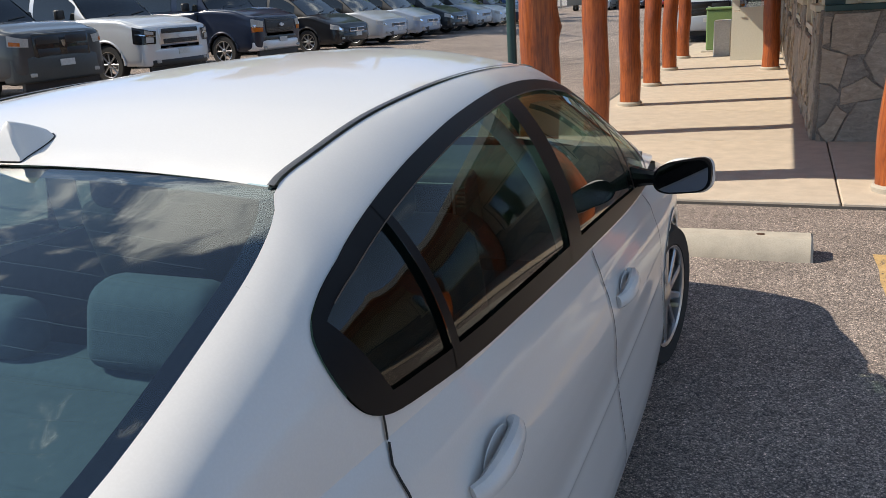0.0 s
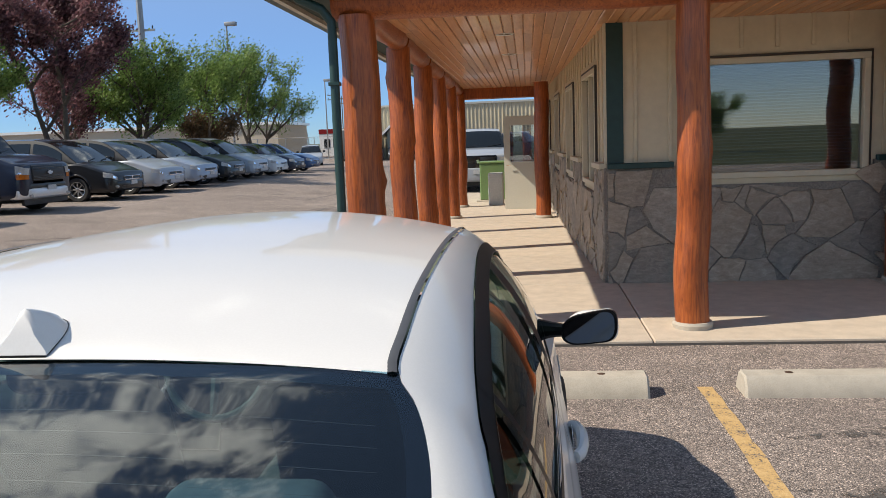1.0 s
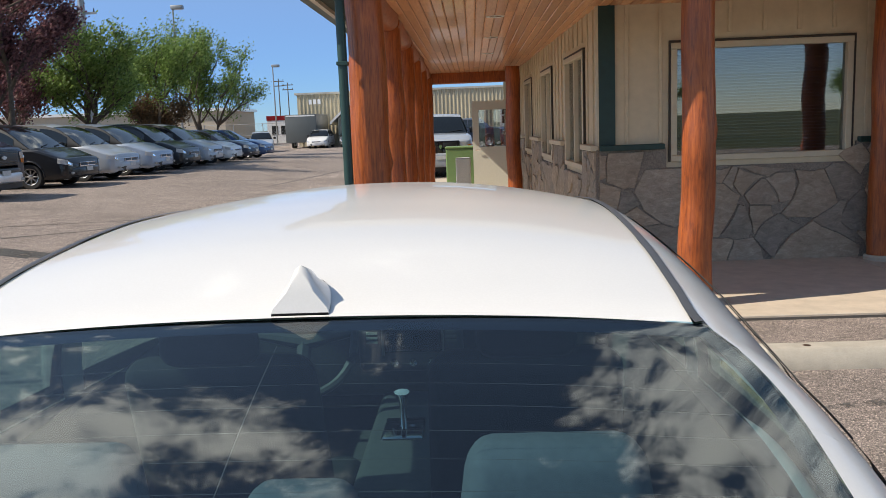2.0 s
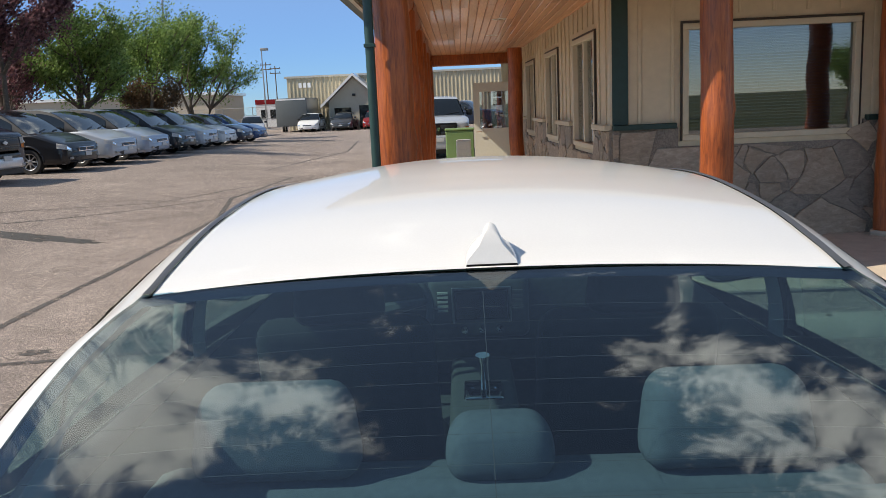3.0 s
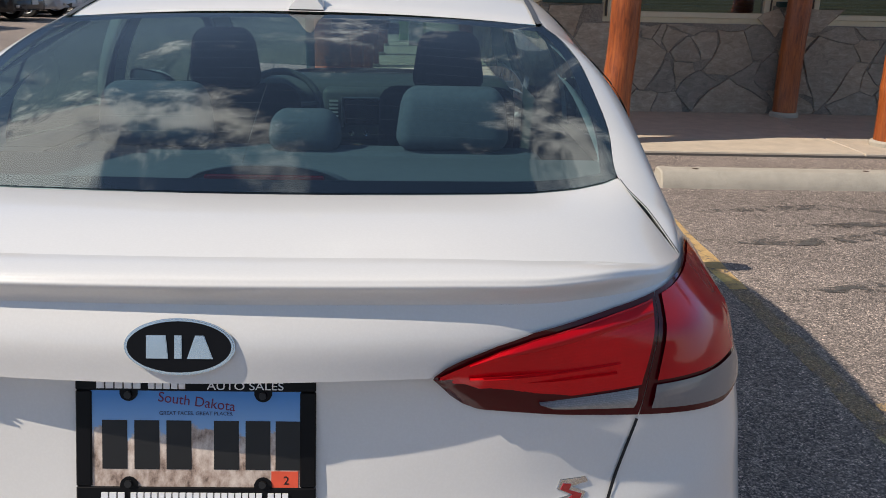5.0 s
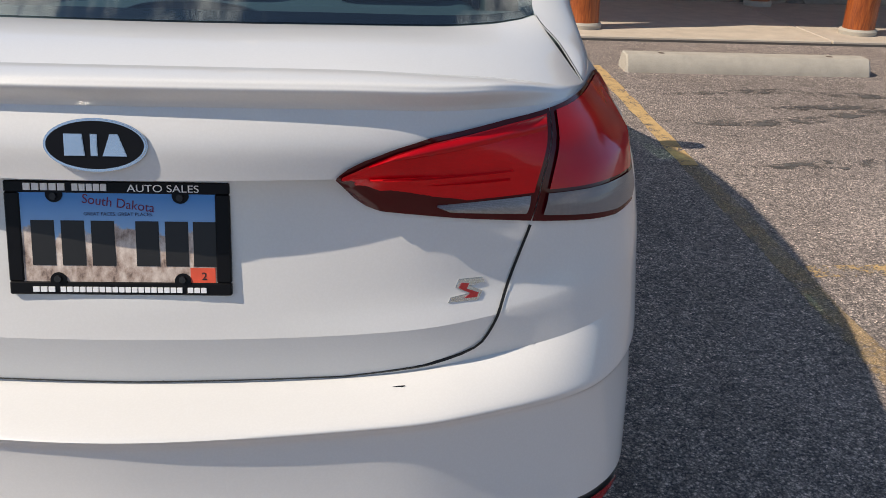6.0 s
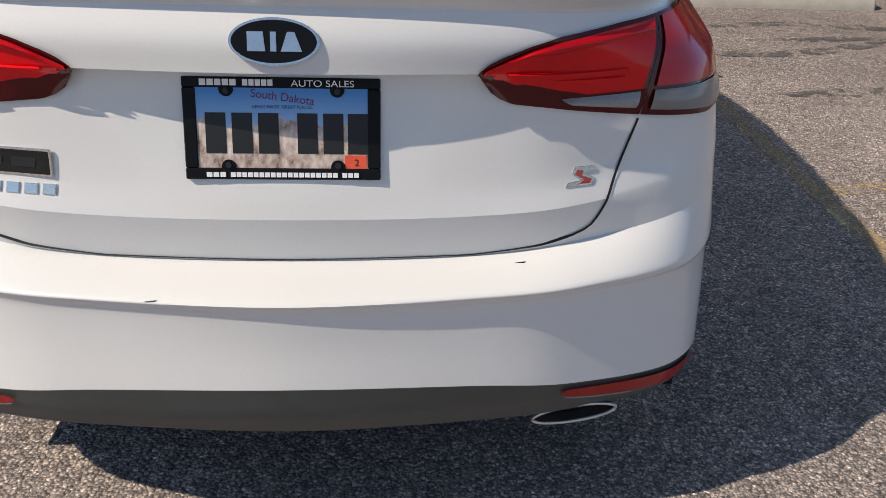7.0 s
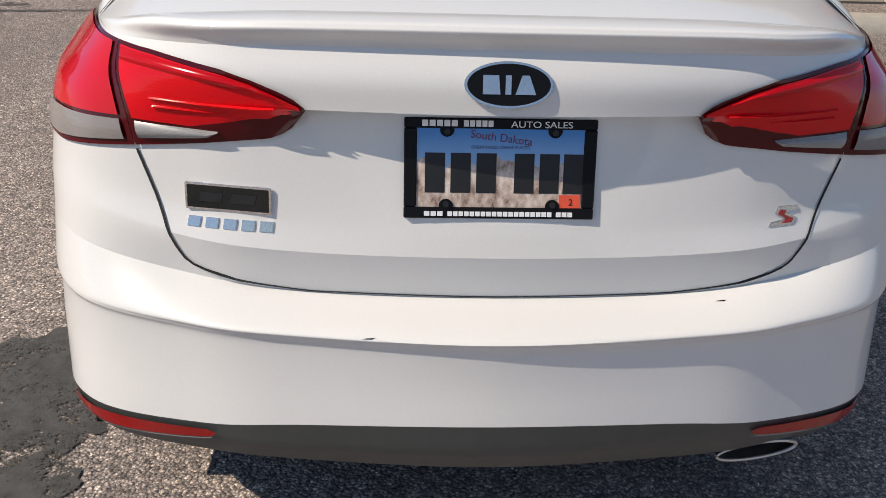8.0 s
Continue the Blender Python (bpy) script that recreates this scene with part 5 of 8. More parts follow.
YS = sorted({*np.linspace(float(_L[1]), 0.612, 14).tolist(), *np.linspace(0.612, Y0, 26).tolist(), *np.linspace(Y0, 1.14, 30).tolist(), *np.linspace(1.14, Y1, 70).tolist(), *np.linspace(Y1, 3.46, 3).tolist()})
pillar = merge(
    grid(lambda y, v: flank(y, v), [y for y in YS if y <= Y0 + 1e-6], np.linspace(0, 1, 22)),
    grid(lambda y, v: flank(y, dlo_low(y) * v), [y for y in YS if Y0 - 1e-6 <= y <= Y1 + 1e-6], np.linspace(0, 1, 3)),
    grid(lambda y, v: flank(y, dlo_top(y) * (1 - v) + v), [y for y in YS if Y0 - 1e-6 <= y <= Y1 + 1e-6], np.linspace(0, 1, 14)),
    grid(lambda y, v: flank(y, v), [y for y in YS if y >= Y1 - 1e-6], np.linspace(0, 1, 22)))
for nm, dat in (("quarter_pillar", pillar), ("quarter_pillar", mirror_only(pillar))):
    part(nm, dat, WHITE, sedan, angle=60)


def window_frame():
    """Black surround of the side windows with the centre pillar and the quarter bar."""
    ys = [y for y in YS if Y0 - 1e-6 <= y <= Y1 + 1e-6]
    rim = lambda y, w: min(w, 0.5 * (dlo_top(y) - dlo_low(y)))
    rim_top = grid(lambda y, v: flank(y, dlo_top(y) - v * rim(y, 0.082), 0.004), ys, np.linspace(0, 1, 5), True)
    rim_low = grid(lambda y, v: flank(y, dlo_low(y) + v * rim(y, 0.085), 0.004), ys, np.linspace(0, 1, 3))

    def bar(y_low, y_top, w, w2=None):
        w2 = w if w2 is None else w2
        def f(s, v):
            yy = y_low * (1 - v) + y_top * v + (s - 0.5) * (w * (1 - v) + w2 * v)
            return flank(yy, dlo_low(yy) + v * (dlo_top(yy) - dlo_low(yy)), 0.005)
        return grid(f, np.linspace(0, 1, 4), np.linspace(0, 1, 12))
    # the wide black corner behind the quarter pane
    corner = grid(lambda y, v: flank(y, dlo_low(y) + v * (dlo_top(y) - dlo_low(y)), 0.0045), [y for y in ys if y <= 1.062], np.linspace(0, 1, 8))
    slant = grid(lambda s, v: (lambda yy: flank(yy, dlo_low(yy) + v * (dlo_top(yy) - dlo_low(yy)), 0.0045))(1.060 + s * 0.095 * (1 - v) ** 1.3), np.linspace(0, 1, 4), np.linspace(0, 1, 8))
    return merge(rim_top, rim_low, corner, slant, bar(2.115, 2.11, 0.12, 0.11), bar(1.345, 1.335, 0.026), bar(3.06, 2.93, 0.03))


for dat in (window_frame(), mirror_only(window_frame())):
    part("window_frame", dat, BLACK_TRIM, sedan, "black side window surround", angle=50)
for y0, y1 in ((1.03, 1.34), (1.34, 2.11), (2.11, 3.41)):
    g = grid(lambda y, v: flank(y, 0.015 + 0.955 * v, -0.004), np.linspace(y0, y1, 30), np.linspace(0, 1, 18))
    part("side_window", g, SIDE_GLASS, sedan, "tinted side window glass")
    part("side_window", mirror_only(g), SIDE_GLASS, sedan, "tinted side window glass")
# bright line along the window surround
lines = []
for y in np.linspace(1.10, 2.9, 50):
    lines.append(flank(y, dlo_top(y) - 0.080, 0.006))
for dat in (ribbon(lines, 0.0035, lambda i: np.array((0, 0, 1.0))),):
    part("window_seal", dat, MOULDING, sedan)
    part("window_seal", mirror_only(dat), MOULDING, sedan)


# roof
def roof(x_frac, y):
    e = edge_at(y)
    crown = 0.020 + 0.018 * math.sin(min(1.0, (y - 1.2) / 0.8) * math.pi / 2) + 0.038 * max(0.0, (y - 1.9) / 0.82) ** 1.3
    x = x_frac * (e[0] - 0.0135)
    yy = y - 0.0 * x_frac
    return (x, yy, e[2] + crown * (1 - abs(x_frac) ** 2.2))


ROOF_Y = np.linspace(1.244, 2.72, 40)
XF = np.linspace(-1.0, 1.0, 41)


def roof_pt(xf, y):
    # the trailing edge is nearly straight, a little behind at the sides
    k = max(0.0, 1 - (y - 1.248) / 0.3)
    return np.array(roof(xf, y)) + np.array([0, -0.018 * k * abs(xf) ** 3, -0.003 * k - 0.002 * max(0.0, 1 - (y - 1.244) / 0.03)])


part("roof", grid(roof_pt, XF, ROOF_Y, False), WHITE, sedan, angle=60)
for s in (1, -1):
    ditch = grid(lambda y, v: edge_at(y) + np.array([-0.0160 + 0.0140 * v, 0, 0.0042 + 0.0015 * math.sin(v * math.pi)]), np.linspace(1.222, 2.70, 50), (0, 0.5, 1), True)
    part("roof_moulding", ditch if s > 0 else mirror_only(ditch), MOULDING, sedan, "dark roof drip moulding")


# rear window: a sheet spanned between four edge curves
GLASS_B = [(0, 0.471, 1.091), (0.27, 0.480, 1.091), (0.48, 0.518, 1.087), (0.57, 0.552, 1.088), (0.628, 0.587, 1.092), (0.655, 0.612, 1.097)]
GLASS_T = [(0, 1.252, 1.357), (0.20, 1.250, 1.3555), (0.40, 1.242, 1.349), (0.583, 1.228, 1.3385)]


def across(pts, xf):
    """A symmetric edge curve at xf in -1..1."""
    a = abs(xf)
    x = a * pts[-1][0]
    xs = [q[0] for q in pts]
    k = float(np.interp(x, xs, range(len(xs))))
    p = spline([(-pts[1][0], pts[1][1], pts[1][2]), *pts], k + 1)
    return np.array([math.copysign(x, xf), p[1], p[2]])


def side_edge(v):
    return edge_at(0.612 + (1.228 - 0.612) * v)


def rear_glass(xf, v, off=0.0):
    """xf -1..1 across, v 0 at the bottom edge, 1 at the roof."""
    b, t = across(GLASS_B, xf), across(GLASS_T, xf)
    r = side_edge(v)
    l = r * np.array([-1, 1, 1])
    s = (xf + 1) / 2
    b0, b1, t0, t1 = across(GLASS_B, -1), across(GLASS_B, 1), across(GLASS_T, -1), across(GLASS_T, 1)
    p = (1 - v) * b + v * t + (1 - s) * l + s * r - ((1 - s) * (1 - v) * b0 + s * (1 - v) * b1 + (1 - s) * v * t0 + s * v * t1)
    p[2] += 0.030 * math.sin(v * math.pi) * (1 - abs(xf) ** 2.5)
    return p + np.array([0, -0.32, 0.947]) * off


GX, GV = np.linspace(-1, 1, 49), np.linspace(0, 1, 25)
rear_win = part("rear_window", grid(rear_glass, GX, GV), CAR_GLASS, sedan, "tinted rear window reflecting sky")


def frit_sheet():
    bands = []
    bands.append(grid(lambda x, v: rear_glass(x, v, -0.003), np.linspace(-1, 1, 49), np.linspace(0, 0.045, 4)))
    bands.append(grid(lambda x, v: rear_glass(x, v, -0.003), np.linspace(-1, 1, 49), np.linspace(0.945, 1.0, 4)))
    for s in (-1, 1):
        bands.append(grid(lambda x, v: rear_glass(s * x, v, -0.003), np.linspace(0.955, 1, 5), np.linspace(0.045, 0.945, 20), s < 0))
    return merge(*bands)


part("frit_band", frit_sheet(), FRIT, rear_win, "black ceramic border of the glass")
for k in range(12):
    v = 0.15 + 0.062 * k
    part("heater_line", ribbon([rear_glass(x, v, -0.004) for x in np.linspace(-0.9, 0.9, 33)], 0.0006, lambda i: np.array((0, 0.9, 0.35))), HEATER, rear_win)
part("heater_line", ribbon([rear_glass(-0.03, v, -0.004) for v in np.linspace(0.1, 0.9, 20)], 0.0010, lambda i: np.array((1, 0, 0))), HEATER, rear_win)


# trunk deck and the lip spoiler
def top_at_x(x):
    us = np.linspace(0, 3.45, 120)
    return ring_at(R_TOP, float(np.interp(abs(x), [ring_at(R_TOP, u)[0] for u in us], us))) * np.array([math.copysign(1, x), 1, 1])


def lid_back(xf):
    return top_at_x(float(_L[0]) * xf)


def lip_start(xf):
    ax = abs(xf)
    return lid_back(xf) + np.array([0, 0.066 * (1 - ax ** 5), 0.041 * (1 - ax ** 7)])


def deck(xf, v):
    """From the rear window's lower edge (v = 0) to the start of the lip (v = 1)."""
    a = across(GLASS_B, xf) + np.array([0, -0.003, -0.003])
    p = a * (1 - v) + lip_start(xf) * v
    p[2] += 0.009 * math.sin(v * math.pi) * (1 - abs(xf) ** 6)
    return p


LID_X = np.concatenate([np.linspace(-1, -0.6, 24), np.linspace(-0.6, 0.6, 25)[1:-1], np.linspace(0.6, 1, 24)])
part("trunk_lid", grid(deck, LID_X, np.linspace(0, 1, 16), True), WHITE, sedan, angle=60)


def lip(xf, v):
    ax = abs(xf)
    e = min(1.0, max(0.0, (0.93 - ax) / 0.20))
    e = e * e * (3 - 2 * e)
    base, low = lip_start(xf), lid_back(xf)
    tail = low + np.array([0, -0.014, 0.034])
    rim = tail + np.array([0, -0.002, -0.007])
    up = np.array([0, 0, 1.0])
    lipped = [base, base * 0.6 + tail * 0.4 + up * 0.004, tail * 0.88 + base * 0.12 + up * 0.005, tail, rim, low + np.array([0, -0.004, 0.010]), low]
    plain = [base * (1 - f) + low * f + np.array([0, -0.35, 1.0]) * 0.010 * math.sin(f * math.pi) * (1 - ax ** 6) for f in (0, 0.22, 0.42, 0.55, 0.66, 0.82, 1.0)]
    return spline([p * e + q * (1 - e) for p, q in zip(lipped, plain)], v * 6)


part("lip_spoiler", grid(lip, LID_X, np.linspace(0, 1, 31), True), WHITE, sedan, "white lip spoiler on the trunk", angle=70)
shut = [edge_at(y) + np.array([0.001, 0, 0.0022]) for y in np.linspace(float(_L[1]) + 0.004, 0.60, 16)]
sl = ribbon(shut, 0.0019, lambda i: np.array((0.9, 0.3, 0)))
for dat in (sl, mirror_only(sl)):
    part("lid_shut_line", dat, GAP, sedan)


# windshield, hood, floor
def windshield(xf, v):
    a = np.array([0.66 * xf, 3.62 - 0.16 * xf ** 2, 1.005 + 0.035 * xf ** 2])
    b = np.array([0.555 * xf, 2.735 - 0.02 * xf ** 2, 1.434 - 0.075 * xf ** 2])
    p = a * (1 - v) + b * v
    p[2] += 0.03 * math.sin(v * math.pi)
    return p


part("windshield", grid(windshield, np.linspace(-1, 1, 25), np.linspace(0, 1, 14), True), SIDE_GLASS, sedan, "clear windshield")


def hood(xf, v):
    a = np.array([0.80 * xf, 3.46 + 0.16 * (1 - xf ** 2), 0.90 + 0.105 * (1 - abs(xf) ** 3)])
    b = np.array([0.63 * xf, 4.47 - 0.16 * xf ** 2, 0.735 + 0.035 * xf ** 2])
    p = a * (1 - v) + b * v
    p[2] += 0.05 * math.sin(v * math.pi)
    p[0] *= 1 + 0.06 * math.sin(v * math.pi)
    return p


part("hood", grid(hood, np.linspace(-1, 1, 25), np.linspace(0, 1, 16), True), WHITE, sedan, angle=60)
part("floor_pan", abox(-0.80, 0.80, 0.25, 4.40, 0.20, 0.24), BLACK_TRIM, sedan)


# door gaps, handles
def side_u(y):
    return float(np.interp(y, [spline(R_PL1, u)[1] for u in np.linspace(4, 9, 101)], np.linspace(4, 9, 101)))


for y_at, dy in ((1.085, 0.36), (2.28, 0.12), (3.24, 0.05)):
    pts = [(side_u(y_at + dy * s ** 2.2), shoulder_at(y_at)[2] - 0.004 - 0.72 * s) for s in np.linspace(0, 1, 34)]
    d = skin_line(pts, 0.006, 0.003)
    y_top = float(body_at(*pts[0])[1])
    top_run = ribbon([flank(y_top, dlo_low(y_top) * q, 0.003) for q in np.linspace(1, 0, 6)], 0.006, lambda i: np.array((0, 1.0, 0)))
    d = merge(d, top_run)
    part("door_gap", d, GAP, sedan)
    part("door_gap", mirror_only(d), GAP, sedan)


def handle_set(y, z):
    u = side_u(y)
    c = body_at(u, z, 0.0)
    bm = bmesh.new()
    path = []
    for s in np.linspace(0, 1, 13):
        yy = y - 0.105 + 0.21 * s
        p = body_at(side_u(yy), z + 0.012 * (s - 0.5), 0.004 + 0.026 * math.sin(s * math.pi) ** 0.45)
        path.append(tuple(p))
    tube(bm, path, [0.014 + 0.006 * math.sin(s * math.pi) for s in np.linspace(0, 1, 13)], 10)
    for v in bm.verts:
        v.co.z = z + (v.co.z - z) * 1.35
    bmesh.ops.recalc_face_normals(bm, faces=bm.faces)
    cup = lathe([(0.0001, 0.004), (0.030, 0.0035), (0.042, 0.001), (0.043, -0.004)], 20)
    cup.transform(Matrix.Translation(tuple(body_at(side_u(y + 0.02), z, 0.002))) @ Matrix.Diagonal((0.3, 1.6, 0.95, 1)))
    return bm, cup


for y, z in ((1.345, 0.855), (2.47, 0.765)):
    for s in (1, -1):
        bm, cup = handle_set(y, z)
        if s < 0:
            for b_ in (bm, cup):
                bmesh.ops.scale(b_, vec=(-1, 1, 1), verts=b_.verts)
                bmesh.ops.reverse_faces(b_, faces=b_.faces)
        h = part("door_handle", bm, WHITE, sedan, "white pull door handle")
        part("handle_cup", cup, WHITE, h)


# door mirrors
def door_mirror(s):
    bm = bmesh.new()
    bmesh.ops.create_uvsphere(bm, u_segments=28, v_segments=18, radius=1)
    for v in bm.verts:
        x, y, z = v.co
        f = lambda q, e: math.copysign(abs(q) ** e, q)
        v.co = (0.100 * f(x, 0.5) * (1 - 0.10 * z), 0.075 * f(y, 0.9) * (0.25 if y < 0 else 1.0), (0.060 + 0.010 * x) * f(z, 0.72) + 0.018 * x)
    shell = bm
    place = Matrix.Translation((0.985 * s, 3.085, 0.967)) @ Matrix.Diagonal((s, 1, 1, 1)) @ Matrix.Rotation(radians(-13), 4, "Z")
    shell.transform(place)
    if s < 0:
        bmesh.ops.reverse_faces(shell, faces=shell.faces)
    m = part("door_mirror", shell, WHITE, sedan, "white door mirror on black foot", angle=60)
    g = bmesh.new()
    pts = []
    for k in range(32):
        a = 2 * math.pi * k / 32
        f = lambda q, e: math.copysign(abs(q) ** e, q)
        x, z = 0.092 * f(math.cos(a), 0.5), (0.052 + 0.010 * math.cos(a)) * f(math.sin(a), 0.72)
        pts.append((x, z + 0.018 * x / 0.100))
    rim = prism([(x * 1.10, z * 1.12) for x, z in pts], 0.016)
    rim.transform(place @ Matrix.Translation((0, -0.030, 0)))
    part("mirror_rim", rim, BLACK_TRIM, m, "black mirror rim")
    gl = prism(pts, 0.004)
    gl.transform(place @ Matrix.Translation((0, -0.034, 0)))
    part("mirror_glass", gl, MIRROR, m, "mirror glass")
    foot = atube([(0.80 * s, 3.16, 0.94), (0.845 * s, 3.14, 0.945), (0.89 * s, 3.11, 0.95), (0.92 * s, 3.10, 0.955)], [0.042, 0.03, 0.024, 0.03], 10)
    part("mirror_foot", foot, BLACK_TRIM, m, "black mirror foot")


MIRROR = simple("tinted_mirror_silver", (0.13, 0.15, 0.18), 0.02, 1.0, var=0.01)
door_mirror(1)
door_mirror(-1)


# wheels
def wheel(name, parent, at, r=0.312, w=0.205, rim_r=0.222, spokes=10, steel=False):
    """An upright wheel about the x axis, its outer face towards +x."""
    top = part(name, lathe([(rim_r, -w / 2), (r - 0.02, -w / 2), (r, -w / 2 + 0.03), (r, w / 2 - 0.03), (r - 0.02, w / 2), (rim_r + 0.004, w / 2 - 0.004), (rim_r, w / 2 - 0.02)], 40), RUBBER, parent, "black rubber tyre", at=at)
    bm = lathe([(rim_r, w / 2 - 0.006), (rim_r - 0.012, w / 2 - 0.012), (rim_r - 0.018, -0.02), (rim_r - 0.02, -w / 2)], 40)
    for k in range(spokes):
        b2 = abox(w / 2 - 0.05, w / 2 - 0.018, -0.016, 0.016, 0.04, rim_r - 0.006, 0.006)
        b2.transform(Matrix.Rotation(2 * math.pi * k / spokes, 4, "X"))
        me = bpy.data.meshes.new("tmp")
        b2.to_mesh(me)
        b2.free()
        bm.from_mesh(me)
        bpy.data.meshes.remove(me)
    hub = lathe([(0.0001, w / 2 - 0.008), (0.035, w / 2 - 0.010), (0.062, w / 2 - 0.022), (0.064, w / 2 - 0.06)], 24)
    me = bpy.data.meshes.new("tmp")
    hub.to_mesh(me)
    hub.free()
    bm.from_mesh(me)
    bpy.data.meshes.remove(me)
    part("rim", bm, ALLOY, top, "silver alloy rim")
    return top


for y in (0.97, 3.67):
    for s in (1, -1):
        # the front wheels are left turned to the right
        steer = radians(-9) if y > 2 else 0.0
        wheel("wheel", sedan, Matrix.Translation((0.785 * s, y, 0.312)) @ Matrix.Rotation((0 if s > 0 else math.pi) + steer, 4, "Z"))
        # dark liner and white lip of the arch
        liner = grid(lambda a, v: ((0.55 + 0.29 * v) * s, y + 0.352 * math.cos(a), 0.315 + 0.352 * math.sin(a)), np.linspace(-0.35, math.pi + 0.35, 26), (0, 1), s < 0)
        part("wheel_liner", liner, BLACK_TRIM, sedan)
        lipv = grid(lambda a, v: (abs(body_at(min(max(side_u(y + 0.36 * math.cos(a)), 4.05), 9.4), min(max(0.315 + 0.36 * math.sin(a), 0.3), 0.7))[0]) * s + s * (0.004 - 0.02 * (1 - v)), y + (0.335 + 0.045 * v) * math.cos(a), 0.315 + (0.335 + 0.045 * v) * math.sin(a)), np.linspace(-0.12, math.pi + 0.12, 40), np.linspace(0, 1, 5), s < 0)
        part("arch_lip", lipv, WHITE, sedan)

# shark fin aerial
fin = bmesh.new()
rows = []
for s in np.linspace(0, 1, 12):
    y = 1.250 + 0.118 * s
    z0 = roof_pt(0.0, y)[2] - 0.002
    h = 0.066 * (1 - s) ** 0.75 * min(1.0, 0.86 + s * 2) + 0.002
    wb = 0.040 * (1 - s ** 2.2) ** 0.6 + 0.003
    rows.append([fin.verts.new((wb * a, y + (0.020 * b * (1 - s) ** 3), z0 + h * b + 0.004)) for a, b in ((-1, 0), (-0.94, 0.12), (-0.46, 0.52), (-0.19, 0.93), (0, 1.0), (0.19, 0.93), (0.46, 0.52), (0.94, 0.12), (1, 0))])
for a, b in zip(rows, rows[1:]):
    for k in range(8):
        fin.faces.new((a[k], a[k + 1], b[k + 1], b[k]))
fin.faces.new(rows[0])
bmesh.ops.recalc_face_normals(fin, faces=fin.faces)
aerial = part("aerial_fin", fin, WHITE, sedan, "white shark-fin aerial", angle=40)
seal = bmesh.new()
outline = [(0.0405 * (1 - q ** 2.2) ** 0.6 + 0.003, 1.2485 + 0.123 * q) for q in np.linspace(0, 1, 14)]
outline = [(x, y) for x, y in outline] + [(-x, y) for x, y in outline[::-1]]
low = [seal.verts.new((x, y, roof_pt(0, max(1.25, y))[2] - 0.004)) for x, y in outline]
high = [seal.verts.new((x * 0.97, y, roof_pt(0, max(1.25, y))[2] + 0.0022)) for x, y in outline]
for k in range(len(outline)):
    q = (k + 1) % len(outline)
    seal.faces.new((low[k], low[q], high[q], high[k]))
seal.faces.new(high)
bmesh.ops.recalc_face_normals(seal, faces=seal.faces)
part("aerial_seal", seal, BLACK_TRIM, aerial, "thin black rubber seal")

# exhaust tip
def oval(t, grow=0.0):
    return (0.536 + (0.086 + grow) * math.cos(t), 0.064 + 0.20 * ((0.086 + grow) * math.cos(t)), 0.275 + (0.019 + grow) * math.sin(t))


ex = bmesh.new()
tube(ex, [oval(t) for t in np.linspace(0, 2 * math.pi, 41)], 0.0036, 8, False)
for a, b in zip(np.linspace(0, 2 * math.pi, 40), np.linspace(0, 2 * math.pi, 40)[1:]):
    pa, pb = oval(a), oval(b)
    ex.faces.new([ex.verts.new(q) for q in (pa, pb, (pb[0], pb[1] + 0.25, pb[2] + 0.012), (pa[0], pa[1] + 0.25, pa[2] + 0.012))])
tip = part("exhaust_tip", ex, ALLOY, sedan, "bright oval exhaust tip")
bore = [tuple(np.array(oval(t, -0.004)) + np.array([0, 0.03, 0])) for t in np.linspace(0, 2 * math.pi, 33)[:-1]]
part("exhaust_bore", (bore, [tuple(range(32))]), GAP, tip)


# ---- badge, plate and lettering on the lid ----
def on_lid(x, z, off=0.0):
    u = u_of_x(abs(x), z)
    p = body_at(u, z, off)
    return np.array((math.copysign(p[0], x) if x else 0.0, p[1], p[2]))


def lid_frame(x, z, off):
    """A pose on the lid: local x to the right, y up the panel, z out of it."""
    p = Vector(on_lid(x, z, off))
    px, pz = Vector(on_lid(x + 0.02, z)) - Vector(on_lid(x - 0.02, z)), Vector(on_lid(x, z + 0.012)) - Vector(on_lid(x, z - 0.012))
    ex_, ez_ = px.normalized(), pz.normalized()
    n = ex_.cross(ez_).normalized()
    ez_ = n.cross(ex_)
    return Matrix.Translation(p) @ Matrix((ex_, ez_, n)).transposed().to_4x4()


def ellipse(a, b, n=40):
    return [(a * math.cos(2 * math.pi * k / n), b * math.sin(2 * math.pi * k / n)) for k in range(n)]


def flat(poly, depth, bev=0.0):
    """An outline in local x, y given depth along z."""
    bm = bmesh.new()
    f = bm.faces.new([bm.verts.new((x, y, 0)) for x, y in poly])
    r = bmesh.ops.extrude_face_region(bm, geom=[f])
    top = [v for v in r["geom"] if isinstance(v, bmesh.types.BMVert)]
    bmesh.ops.translate(bm, vec=(0, 0, depth), verts=top)
    bmesh.ops.recalc_face_normals(bm, faces=bm.faces)
    if bev:
        es = [e for e in bm.edges if all(abs(v.co.z - depth) < 1e-6 for v in e.verts)]
        bmesh.ops.bevel(bm, geom=es, offset=bev, segments=2, affect="EDGES")
    return bm


emblem_at = lid_frame(0.0, 0.993, 0.0)
badge = part("maker_badge", flat(ellipse(0.0685, 0.0355, 56), 0.0035, 0.002), BADGE_CHROME, sedan, "oval chrome and black maker's badge", at=emblem_at)
part("badge_field", flat(ellipse(0.0652, 0.0328, 56), 0.0042, 0.001), BLACK_TRIM, badge, "glossy black oval field")
